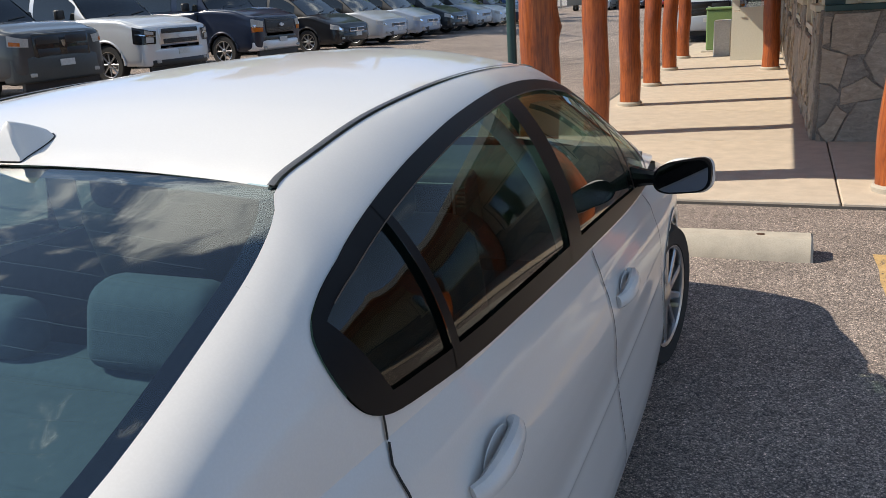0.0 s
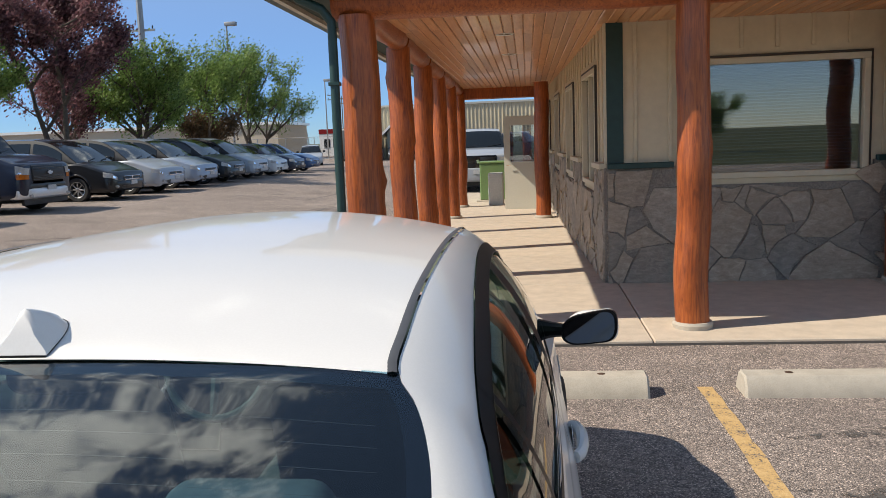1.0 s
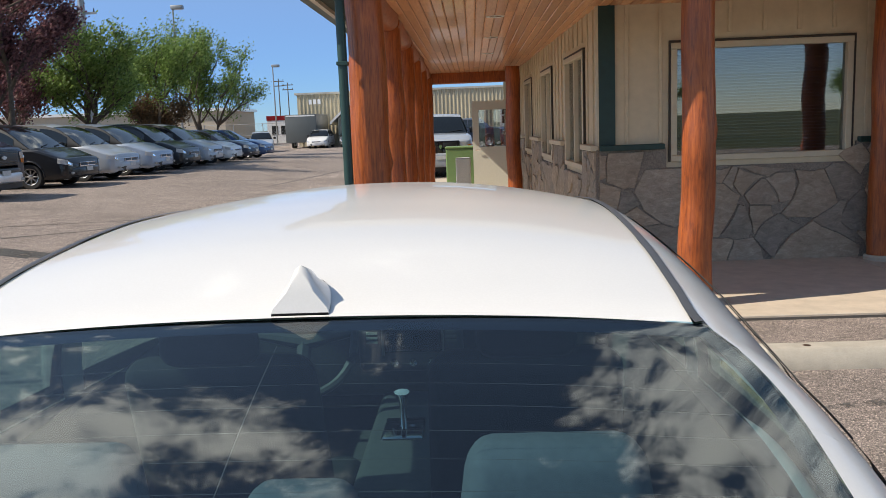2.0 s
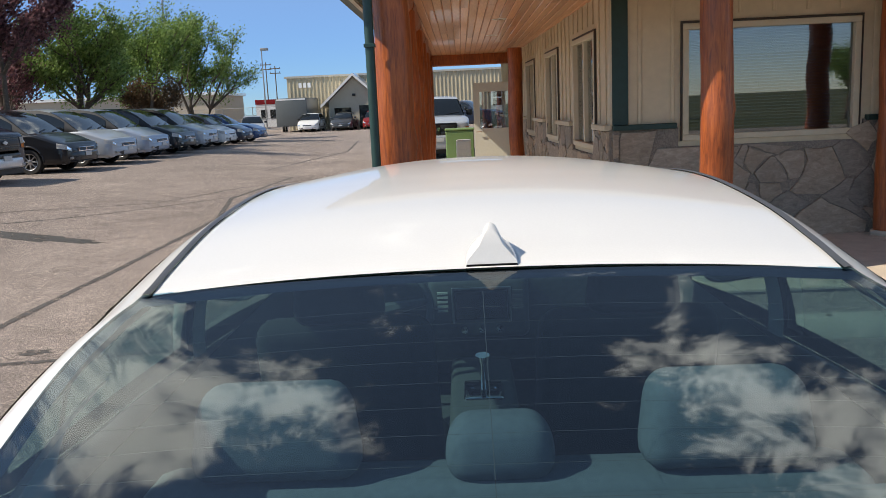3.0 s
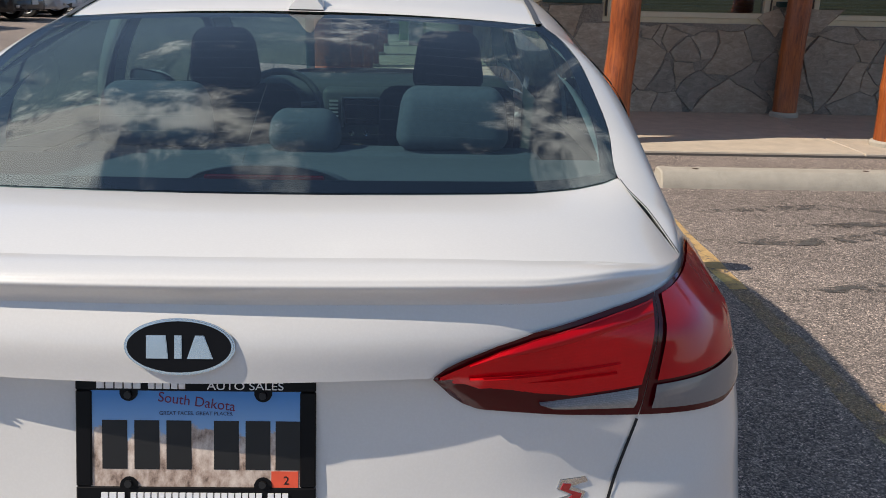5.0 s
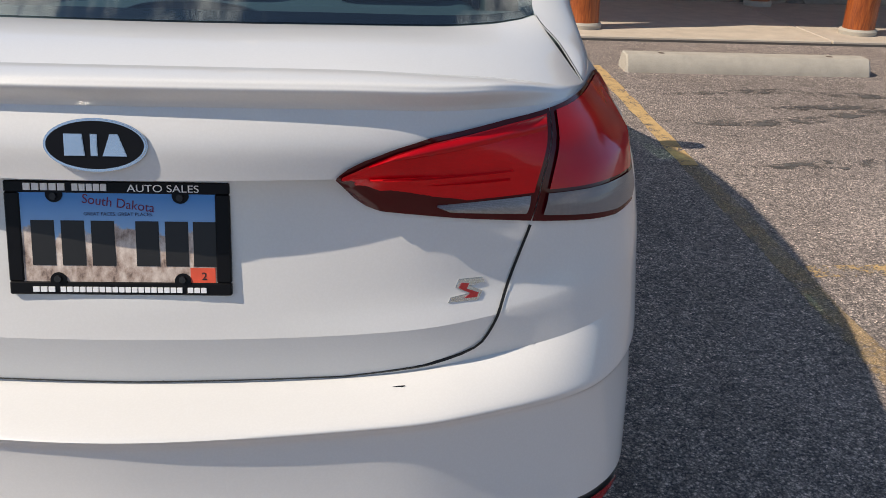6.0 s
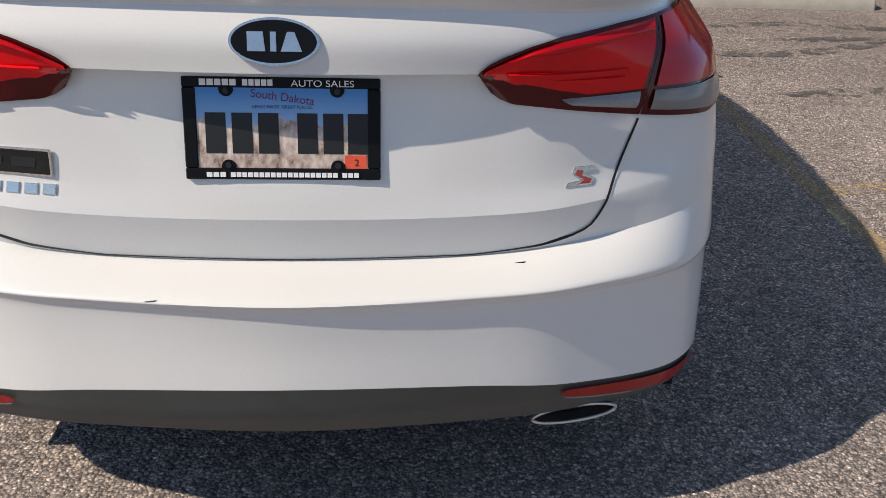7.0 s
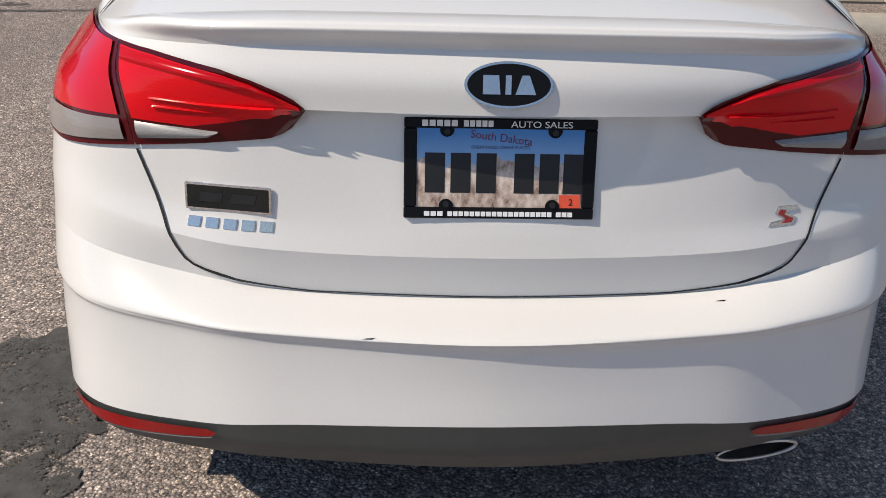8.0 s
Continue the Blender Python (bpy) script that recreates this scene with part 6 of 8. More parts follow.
# the maker's mark as three plain blocks
for poly in ([(-0.040, -0.0145), (-0.013, -0.0145), (-0.016, 0.0145), (-0.040, 0.0145)], [(-0.0055, -0.0145), (0.0035, -0.0145), (0.0035, 0.0145), (-0.0055, 0.0145)], [(0.010, -0.0145), (0.042, -0.0145), (0.031, 0.0145), (0.020, 0.0145)]):
    part("badge_block", flat(poly, 0.0058, 0.0008), BADGE_CHROME, badge, "polished metal block")

plate_mid = (np.array((0, 0.1212, 0.921)) + np.array((0, 0.0803, 0.761))) / 2
ez = Vector((0, 0.0409, 0.160)).normalized()
PL = Matrix.Translation(Vector(plate_mid) + Vector((0, 0, 0))) @ Matrix(((1, 0, 0), tuple(ez), tuple(Vector((1, 0, 0)).cross(ez)))).transposed().to_4x4()


def round_rect(w, h, r, n=5):
    pts = []
    for cx, cy, a0 in ((w / 2 - r, h / 2 - r, 0), (-w / 2 + r, h / 2 - r, 90), (-w / 2 + r, -h / 2 + r, 180), (w / 2 - r, -h / 2 + r, 270)):
        for k in range(n + 1):
            a = radians(a0 + 90 * k / n)
            pts.append((cx + r * math.cos(a), cy + r * math.sin(a)))
    return pts


def plate_picture():
    m, nt, b = material("plate_print")
    tc = nt.nodes.new("ShaderNodeTexCoord")
    sep = nt.nodes.new("ShaderNodeSeparateXYZ")
    nt.links.new(tc.outputs["Object"], sep.inputs[0])
    n = noise_of(nt, 26, 6, 0.6)
    rock = ramp_of(nt, noise_of(nt, 55, 6, 0.65, (1, 0.6, 1)), [(0.34, (0.13, 0.085, 0.065)), (0.46, (0.42, 0.31, 0.25)), (0.66, (0.72, 0.62, 0.54))])
    sky = ramp_of(nt, sep.outputs[1], [(0.0, (0.30, 0.50, 0.72)), (0.06, (0.05, 0.24, 0.58))])
    ad = nt.nodes.new("ShaderNodeMath")
    ad.operation = "MULTIPLY_ADD"
    ad.inputs[1].default_value = 0.09
    nt.links.new(n, ad.inputs[0])
    nt.links.new(sep.outputs[1], ad.inputs[2])
    mr = nt.nodes.new("ShaderNodeMapRange")
    mr.inputs["From Min"].default_value = 0.055
    mr.inputs["From Max"].default_value = 0.060
    nt.links.new(ad.outputs[0], mr.inputs["Value"])
    nt.links.new(blend(nt, "MIX", mr.outputs[0], rock, sky), b.inputs["Base Color"])
    b.inputs["Roughness"].default_value = 0.35
    return m


plate = part("licence_plate", flat(round_rect(0.305, 0.152, 0.008), 0.002), plate_picture(), sedan, "printed licence plate with a rock landscape in a black frame", at=PL @ Matrix.Translation((0, 0, -0.003)))


def frame_ring(w, h, iw, ih, oy, depth):
    bm = bmesh.new()
    for x0, x1, y0, y1 in ((-w / 2, w / 2, oy + ih / 2, h / 2), (-w / 2, w / 2, -h / 2, oy - ih / 2), (-w / 2, -iw / 2, oy - ih / 2, oy + ih / 2), (iw / 2, w / 2, oy - ih / 2, oy + ih / 2)):
        box(bm, x0, x1, y0, y1, -0.008, depth, 0.0018)
    for sx in (-1, 1):
        for sy in (-1, 1):
            r = bmesh.ops.create_cone(bm, cap_ends=True, segments=14, radius1=0.012, radius2=0.012, depth=depth * 0.9)
            bmesh.ops.translate(bm, vec=(sx * 0.089, oy + sy * (ih / 2 - 0.002), depth * 0.5), verts=r["verts"])
    return bm


fr = part("plate_frame", frame_ring(0.318, 0.166, 0.276, 0.130, 0.001, 0.0045), BLACK_TRIM, plate, "black plastic plate frame")
for s in (-1, 1):
    for k in (-1, 1):
        part("plate_screw", flat(ellipse(0.005, 0.005, 10), 0.0085), INK, plate, at=Matrix.Translation((s * 0.089, k * 0.060 + 0.001, 0)))
# frame lettering: name bars and two plain words
def name_bars(x0, x1, count, z0, z1):
    """A run of plain blocks the size of letters."""
    step = (x1 - x0) / count
    for k in range(count):
        a, b = x0 + k * step, x0 + (k + 0.80) * step
        part("name_bar", flat([(a, z0), (b, z0), (b, z1), (a, z1)], 0.0068), WHITE_INK, plate)


name_bars(-0.130, -0.070, 5, 0.0695, 0.0795)
name_bars(-0.062, -0.012, 5, 0.0695, 0.0795)
words("AUTO SALES", 0.0148, WHITE_INK, "trade_line", plate, Matrix.Translation((0.066, 0.0690, 0.0062)) @ Matrix.Diagonal((1.22, 1, 1, 1)))
for x0, x1, count in ((-0.125, -0.092, 3), (-0.086, 0.090, 19), (0.096, 0.125, 3)):
    name_bars(x0, x1, count, -0.0785, -0.0710)
PURPLE = simple("plum_ink", (0.16, 0.012, 0.05), 0.5)
NAVY = simple("navy_ink", (0.02, 0.03, 0.09), 0.5)
words("South Dakota", 0.0185, PURPLE, "state_words", plate, Matrix.Translation((0.0, 0.0455, 0.0021)) @ Matrix.Diagonal((1.0, 1, 1, 1)) @ Matrix(((1, 0.25, 0, 0), (0, 1, 0, 0), (0, 0, 1, 0), (0, 0, 0, 1))))
words("GREAT FACES. GREAT PLACES.", 0.0072, NAVY, "motto_words", plate, Matrix.Translation((0.0, 0.0335, 0.0021)))
# the plate's number as plain bars
for k, x in enumerate((-0.108, -0.0655, -0.023, 0.040, 0.082, 0.122)):
    part("number_bar", flat([(x - 0.0165, -0.040), (x + 0.0165, -0.040), (x + 0.0165, 0.026), (x - 0.0165, 0.026)], 0.0026), INK, plate)
ORANGE = simple("orange_sticker", (0.75, 0.09, 0.04), 0.5)
stk = part("month_sticker", flat([(0.100, -0.064), (0.136, -0.064), (0.136, -0.042), (0.100, -0.042)], 0.0028), ORANGE, plate, "orange month sticker")
words("2", 0.016, INK, "sticker_digit", stk, Matrix.Translation((0.120, -0.0595, 0.0029)))

# chrome model script as bars, dealer's tag, trim badge
tagp = part("dealer_tag", flat(round_rect(0.150, 0.047, 0.003), 0.003, 0.001), CHROME, sedan, "small chrome dealer's tag with black script", at=lid_frame(-0.452, 0.777, -0.0005))
part("tag_field", flat(round_rect(0.142, 0.039, 0.002), 0.0034), simple("smoked_mirror", (0.03, 0.033, 0.033), 0.08, 0.6), tagp)
for poly in ([(-0.05, -0.008), (-0.012, -0.008), (-0.008, 0.008), (-0.046, 0.008)], [(0.004, -0.008), (0.046, -0.008), (0.050, 0.008), (0.008, 0.008)]):
    part("tag_bar", flat(poly, 0.0042), INK, tagp)
for k in range(5):
    x = -0.5125 + 0.031 * k
    poly = [(-0.0125, -0.009), (0.0105, -0.009), (0.0125, 0.009), (-0.0105, 0.009)]
    part("model_bar", flat(poly, 0.0035, 0.001), BADGE_CHROME, sedan, "chrome bar of the model script", at=lid_frame(x, 0.733, -0.0008))
s_at = lid_frame(0.508, 0.752, -0.0008)
s_ch = part("trim_badge", flat([(-0.030, -0.018), (0.018, -0.018), (0.026, -0.004), (0.004, 0.006), (0.030, 0.010), (0.026, 0.018), (-0.012, 0.018), (-0.018, 0.005), (0.004, -0.006), (-0.026, -0.010)], 0.003, 0.001), BADGE_CHROME, sedan, "small red and chrome trim badge", at=s_at)
part("badge_red", flat([(-0.004, -0.013), (0.016, -0.013), (0.019, -0.006), (0.0, 0.002), (0.004, 0.010), (-0.008, 0.012), (-0.013, 0.004), (0.006, -0.006)], 0.0042), simple("red_enamel", (0.35, 0.01, 0.015), 0.2, coat=1), s_ch)
# scuffs on the bumper
for x, z, w in ((0.405, 0.606, 0.022), (-0.215, 0.588, 0.024), (0.041, 0.606, 0.003)):
    u = u_of_x(abs(x), z)
    p = body_at(u, z, 0.0012)
    p[0] = math.copysign(p[0], x)
    d = flat([(-w / 2, -0.001), (w * 0.3, -0.0014), (w / 2, 0.0016), (0, 0.0008)], 0.0004)
    part("scuff", d, INK if x > 0 else VALANCE, sedan, "small paint scuff", at=Matrix.Translation(p) @ Matrix.Rotation(radians(62), 4, "X"))


# ---- the sedan's cabin ----
def soft_box(x0, x1, y0, y1, z0, z1, r=0.03, seg=3):
    return abox(x0, x1, y0, y1, z0, z1, bev=r, seg=seg)


part("parcel_shelf", soft_box(-0.725, 0.725, 0.50, 1.10, 0.985, 1.03, 0.012), SHELF, sedan, "grey rear parcel shelf")
def brake_arch(a, grow=0.0, y=0.0):
    return ((0.160 + grow) * math.copysign(abs(math.cos(a)) ** 0.8, math.cos(a)), 0.640 + y, 1.03 + (0.070 + grow) * math.sin(a) ** 0.75)


def brake_housing(u, v):
    """A low arched cowl that fades into the shelf towards the front."""
    p = brake_arch(u)
    return (p[0] * (1 - 0.10 * v), p[1] + 0.20 * v, 1.03 + (p[2] - 1.03) * (1 - v ** 1.6))


arc = np.linspace(0, math.pi, 28)
bl = part("high_brake_light", grid(brake_housing, arc, np.linspace(0, 1, 9)), SHELF, sedan, "arched grey cowl of the high brake light", angle=60)
part("rim", atube([brake_arch(a, 0.001, -0.002) for a in arc], 0.0026, 6), SHELF, bl, "pale rim of the arch")
face = [brake_arch(a, -0.003, 0.006) for a in arc]
part("face", (face, [tuple(range(len(face)))]), DASH, bl, "dark recessed face")
part("red_lens", abox(-0.112, 0.112, 0.634, 0.645, 1.072, 1.083, 0.003), BRAKE_RED, bl, "red brake lens strip")
for k in range(5):
    part("shelf_vent_slat", abox(-0.54, -0.26, 0.655 + 0.016 * k, 0.663 + 0.016 * k, 1.03, 1.037), TRIM_GREY, sedan)
part("rear_seat_back", soft_box(-0.60, 0.60, 1.10, 1.26, 0.50, 1.035, 0.05), CLOTH, sedan, "grey cloth rear seat back")
part("rear_seat_cushion", soft_box(-0.62, 0.62, 1.24, 1.72, 0.42, 0.60, 0.06), CLOTH, sedan, "grey cloth rear seat cushion")


def headrest(x, y, z0, w, h, d=0.10):
    bm = soft_box(x - w / 2, x + w / 2, y - d / 2, y + d / 2, z0, z0 + h, 0.042, 4)
    for v in bm.verts:
        v.co.y += 0.12 * (v.co.z - z0)
        v.co.x = x + (v.co.x - x) * (1 - 0.15 * (v.co.z - z0) / h)
    hr = part("headrest", bm, CLOTH, sedan, "grey cloth headrest", angle=60)
    return hr


headrest(-0.365, 1.17, 1.035, 0.29, 0.155)
headrest(0.365, 1.17, 1.035, 0.29, 0.155)
headrest(0.0, 1.17, 1.025, 0.19, 0.105)
for x in (-0.37, 0.37):
    bm = soft_box(x - 0.25, x + 0.25, 2.10, 2.22, 0.50, 1.10, 0.06, 4)
    for v in bm.verts:
        v.co.y -= 0.30 * (v.co.z - 0.5)
        v.co.x = x + (v.co.x - x) * (1 - 0.30 * max(0, v.co.z - 0.85))
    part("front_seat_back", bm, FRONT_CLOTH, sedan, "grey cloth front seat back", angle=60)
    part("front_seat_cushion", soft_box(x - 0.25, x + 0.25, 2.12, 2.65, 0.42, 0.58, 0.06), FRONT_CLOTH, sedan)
    bm = soft_box(x - 0.125, x + 0.125, 1.88, 1.98, 1.09, 1.285, 0.05, 4)
    for v in bm.verts:
        v.co.x = x + (v.co.x - x) * (1 - 0.22 * (v.co.z - 1.09) / 0.19)
    part("headrest", bm, FRONT_CLOTH, sedan, "tall dark cloth front headrest", angle=60)
# dashboard, console, screen, wheel
dash = soft_box(-0.72, 0.72, 3.16, 3.60, 0.55, 0.985, 0.07, 4)
for v in dash.verts:
    if v.co.y < 3.3 and v.co.z < 0.8:
        v.co.y += 0.08
part("dashboard", dash, DASH, sedan, "dark moulded dashboard", angle=60)
hump = soft_box(-0.20, 0.20, 3.10, 3.30, 0.70, 0.955, 0.03)
scr = part("centre_stack", hump, DASH, sedan, "centre stack with a black screen")
part("screen", abox(-0.095, 0.115, 3.088, 3.099, 0.785, 0.90, 0.003), SCREEN, scr, "black touch screen")
for x0, x1, z0, z1 in ((-0.108, -0.098, 0.77, 0.915), (0.118, 0.128, 0.77, 0.915), (-0.098, 0.118, 0.905, 0.915)):
    part("bezel", abox(x0, x1, 3.090, 3.0985, z0, z1, 0.002), ALLOY, scr, "satin silver screen bezel")
part("top_vent", soft_box(-0.13, 0.13, 3.20, 3.26, 0.955, 0.968, 0.005), BLACK_TRIM, scr, "black dashboard vent")
for x in (-0.06, 0.01, 0.08):
    kn = lathe([(0.0001, -0.014), (0.014, -0.013), (0.017, 0.012)], 14, "y")
    kn.transform(Matrix.Translation((x, 3.095, 0.745)))
    part("knob", kn, CHROME, scr)
for x0 in (-0.165, 0.132):
    for k in range(5):
        part("vent_slat", abox(x0, x0 + 0.042, 3.090, 3.098, 0.82 + 0.018 * k, 0.828 + 0.018 * k), TRIM_GREY if x0 < 0 else DASH, scr)
part("console", soft_box(-0.12, 0.12, 2.2, 3.15, 0.40, 0.62, 0.03), DASH, sedan, "dark centre console")
lever = part("gear_lever", atube([(0, 2.72, 0.60), (0, 2.70, 0.72), (0, 2.695, 0.76)], [0.010, 0.012, 0.026], 12), CHROME, sedan, "chrome gear lever")
part("lever_plate", soft_box(-0.07, 0.07, 2.62, 2.82, 0.615, 0.628, 0.008), CHROME, sedan)
sw = bmesh.new()
path = [(-0.37 + 0.185 * math.cos(a), 2.93 + 0.07 * math.sin(a), 0.87 + 0.17 * math.sin(a)) for a in np.linspace(0, 2 * math.pi, 33)]
tube(sw, path, 0.016, 8, False)
for a in (0.2, math.pi - 0.2, -math.pi / 2):
    tube(sw, [(-0.37, 2.95, 0.87), (-0.37 + 0.18 * math.cos(a), 2.93 + 0.07 * math.sin(a), 0.87 + 0.165 * math.sin(a))], [0.03, 0.014], 8)
bmesh.ops.recalc_face_normals(sw, faces=sw.faces)
part("steering_wheel", sw, DASH, sedan, "black steering wheel")
part("inside_mirror", soft_box(-0.13, 0.13, 2.93, 2.96, 1.235, 1.30, 0.012), BLACK_TRIM, sedan, "inside mirror below the windshield")
# inner linings of pillars, doors and roof
lin = merge(grid(lambda y, v: flank(y, 0.02 + 0.93 * v, -0.072), np.linspace(0.68, 1.13, 10), np.linspace(0, 1, 8), True),
            grid(lambda y, v: flank(y, dlo_top(y) + (0.98 - dlo_top(y)) * v, -0.03), np.linspace(1.02, 3.3, 30), np.linspace(0, 1, 5), True))
for dat in (lin, mirror_only(lin)):
    part("pillar_lining", dat, TRIM_GREY, sedan, "light grey pillar lining", angle=60)
bpl = grid(lambda s, v: flank(2.12 - 0.14 * v + (s - 0.5) * 0.11, 0.04 + v * 0.78, -0.03), np.linspace(0, 1, 4), np.linspace(0, 1, 10), True)
for dat in (bpl, mirror_only(bpl)):
    part("centre_pillar_lining", dat, TRIM_GREY, sedan, "light grey centre pillar lining")
part("headlining", grid(lambda x, y: np.array(roof(x * 0.97, y)) - np.array([0, 0, 0.03]), np.linspace(-1, 1, 15), np.linspace(1.29, 2.72, 15), True), TRIM_GREY, sedan, "light grey headlining", angle=60)
for s in (1, -1):
    dl = grid(lambda y, v: (s * (0.77 + 0.01 * v), y, 0.40 + 0.56 * v), np.linspace(1.1, 3.3, 10), np.linspace(0, 1, 4), s > 0)
    part("door_lining", dl, DASH, sedan, "dark door lining")
part("cabin_floor", abox(-0.76, 0.76, 1.0, 3.6, 0.30, 0.40), DASH, sedan)
part("firewall", abox(-0.76, 0.76, 3.58, 3.62, 0.30, 0.95), DASH, sedan)


# ---- parked vehicles ----
V_GLASS = simple("dark_vehicle_glass", (0.010, 0.013, 0.015), 0.05, coat=0.35)
GRILLE = simple("grille_black", (0.015, 0.015, 0.016), 0.4)
HEADLAMP = lens_material("headlamp_lens", (0.60, 0.58, 0.54), 0.1, 14)
AMBER = lens_material("amber_lens", (0.6, 0.16, 0.02), 0.15)
PLATE_W = simple("plate_white", (0.6, 0.6, 0.58), 0.5)
# profiles along the length (y 0 at the nose): hood and roof lines, half widths
KINDS = {
    "minivan": dict(L=5.15, W=1.0, belt=1.02, roof=1.72, nose=0.80, cowl=(0.98, 1.08), ws=(1.90, 1.63), rear=(4.85, 1.66), tail=5.12, base=0.24, wheel=0.33, axles=(1.0, 4.08)),
    "sedan": dict(L=4.75, W=0.91, belt=0.95, roof=1.46, nose=0.72, cowl=(1.35, 0.98), ws=(2.15, 1.42), rear=(3.55, 1.42), tail=4.25, base=0.20, wheel=0.32, axles=(0.92, 3.72)),
    "hatch": dict(L=4.35, W=0.90, belt=0.97, roof=1.52, nose=0.74, cowl=(1.20, 1.0), ws=(1.95, 1.47), rear=(3.85, 1.46), tail=4.25, base=0.20, wheel=0.32, axles=(0.88, 3.5)),
    "suv": dict(L=5.18, W=1.02, belt=1.30, roof=1.90, nose=1.12, cowl=(1.45, 1.33), ws=(2.10, 1.82), rear=(4.95, 1.84), tail=5.15, base=0.34, wheel=0.39, axles=(0.98, 3.93)),
    "van": dict(L=5.7, W=1.01, belt=1.33, roof=2.14, nose=1.16, cowl=(1.32, 1.39), ws=(2.0, 2.03), rear=(5.55, 2.04), tail=5.68, base=0.34, wheel=0.37, axles=(0.95, 4.4)),
    "pickup": dict(L=5.8, W=1.02, belt=1.29, roof=1.92, nose=1.17, cowl=(1.55, 1.34), ws=(2.15, 1.84), rear=(3.60, 1.84), tail=3.85, base=0.38, wheel=0.40, axles=(1.0, 4.6)),
}


def cross_cut(bm, n=14):
    """Cuts a wide bar across, so that it can be bowed."""
    lo, hi = min(v.co.x for v in bm.verts), max(v.co.x for v in bm.verts)
    for k in range(1, n):
        bmesh.ops.bisect_plane(bm, geom=bm.verts[:] + bm.edges[:] + bm.faces[:], plane_co=(lo + (hi - lo) * k / n, 0, 0), plane_no=(1, 0, 0))
    return bm


def vehicle(name, kind, mat, label, category, place, group="", amber=False, chrome=False):
    """A parked vehicle; its nose looks along -y at the local origin."""
    k = KINDS[kind]
    top = thing(name, label, category, group, at=place)
    W, L = k["W"], k["L"]

    def section(y, zb, zt, w, tuck):
        """Half outline from the sill to the centre of the deck."""
        h = zt - zb
        return [(w - 0.05, y, zb), (w, y, zb + 0.10), (w + 0.008, y, zb + 0.45 * h), (w - 0.01, y, zb + 0.80 * h), (w - tuck, y, zt - 0.02), (w * 0.6, y, zt + 0.012), (0, y, zt + 0.02)]
    big = kind in ("suv", "van", "pickup")
    blunt = [(-0.062, k["base"] + 0.10, k["nose"] - 0.10, W * 0.55), (-0.045, k["base"] + 0.08, k["nose"] - 0.07, W * 0.78), (0.0, k["base"] + 0.04, k["nose"] - 0.04, W * 0.88), (0.06, k["base"], k["nose"] - 0.015, W * 0.93), (0.22, k["base"], k["nose"] + 0.02, W * 0.97)]
    st = [(-0.075, k["base"] + 0.10, k["nose"] - 0.26, W * 0.30), (-0.055, k["base"] + 0.07, k["nose"] - 0.17, W * 0.58), (0.0, k["base"] + 0.04, k["nose"] - 0.10, W * 0.76), (0.05, k["base"], k["nose"] - 0.03, W * 0.86), (0.22, k["base"], k["nose"] + 0.02, W * 0.955), (0.6, k["base"], (k["nose"] + k["cowl"][1]) / 2 + 0.03, W * 0.99), (k["cowl"][0], k["base"], k["cowl"][1] - 0.02, W), (k["ws"][0], k["base"], k["belt"], W), (L * 0.6, k["base"], k["belt"] + 0.02, W), (L * 0.85, k["base"], k["belt"] + 0.02, W * 0.985), (L - 0.10, k["base"], k["belt"] + (0.0 if kind != "sedan" else 0.02), W * 0.94), (L, k["base"] + 0.08, k["belt"] - 0.08, W * 0.86)]
    if big:
        st[:5] = blunt
    secs = [section(y, zb, zt, w, 0.06) for y, zb, zt, w in st]
    n = len(secs[0])
    us = np.linspace(0, len(secs) - 1, 96)
    arches = [(a, k["wheel"], k["wheel"] + 0.06) for a in k["axles"]]
    verts, faces = [], []
    vv = np.linspace(0, n - 1, 34)
    for u in us:
        rows = [spline([s[i] for s in secs], u) for i in range(n)]
        for v in vv:
            verts.append(tuple(spline(rows, v)))
    m = len(vv)
    for i in range(len(us) - 1):
        for j in range(m - 1):
            f = (i * m + j, i * m + j + 1, (i + 1) * m + j + 1, (i + 1) * m + j)
            c = np.mean([verts[q] for q in f], 0)
            if c[0] > 0.6 * W and any(math.hypot(c[1] - a, c[2] - b) < r for a, b, r in arches):
                continue
            faces.append(f)
    part("body", mirrored((verts, faces)), mat, top, angle=45)
    part("underbody", abox(-W + 0.12, W - 0.12, 0.12, L - 0.12, k["base"] + 0.02, k["base"] + 0.25), GRILLE, top)
    # cabin: four corners of the glasshouse
    c0, w0, r0, t0 = k["cowl"], k["ws"], k["rear"], (k["tail"], k["belt"] + 0.01)

    def house(y, z, side):
        f = (z - k["belt"]) / max(0.01, k["roof"] - k["belt"])
        return side * (W - 0.07 - 0.20 * max(0.0, f) ** 1.2)

    prof = [(c0[0], c0[1] - 0.03), w0, ((w0[0] + r0[0]) / 2 - 0.2, k["roof"]), r0, t0]

    def top_line(s):
        return spline(prof, s)
    ss = np.linspace(0, 4, 37)

    def cap(s, xf):
        y, z = top_line(s)
        hw = house(y, z, 1)
        return (hw * xf, y, z + 0.035 * (1 - xf ** 2))
    rs = [s for s in ss if 0.93 <= s <= 3.07]
    part("roof", grid(cap, rs, np.linspace(-1, 1, 13), True), mat, top, angle=60)
    part("windshield", grid(cap, [s for s in ss if s <= 1.0], np.linspace(-0.96, 0.96, 9), True), V_GLASS, top, "dark windshield")
    part("rear_glass", grid(cap, [s for s in ss if s >= 3.0], np.linspace(-0.94, 0.94, 9), True), V_GLASS, top)

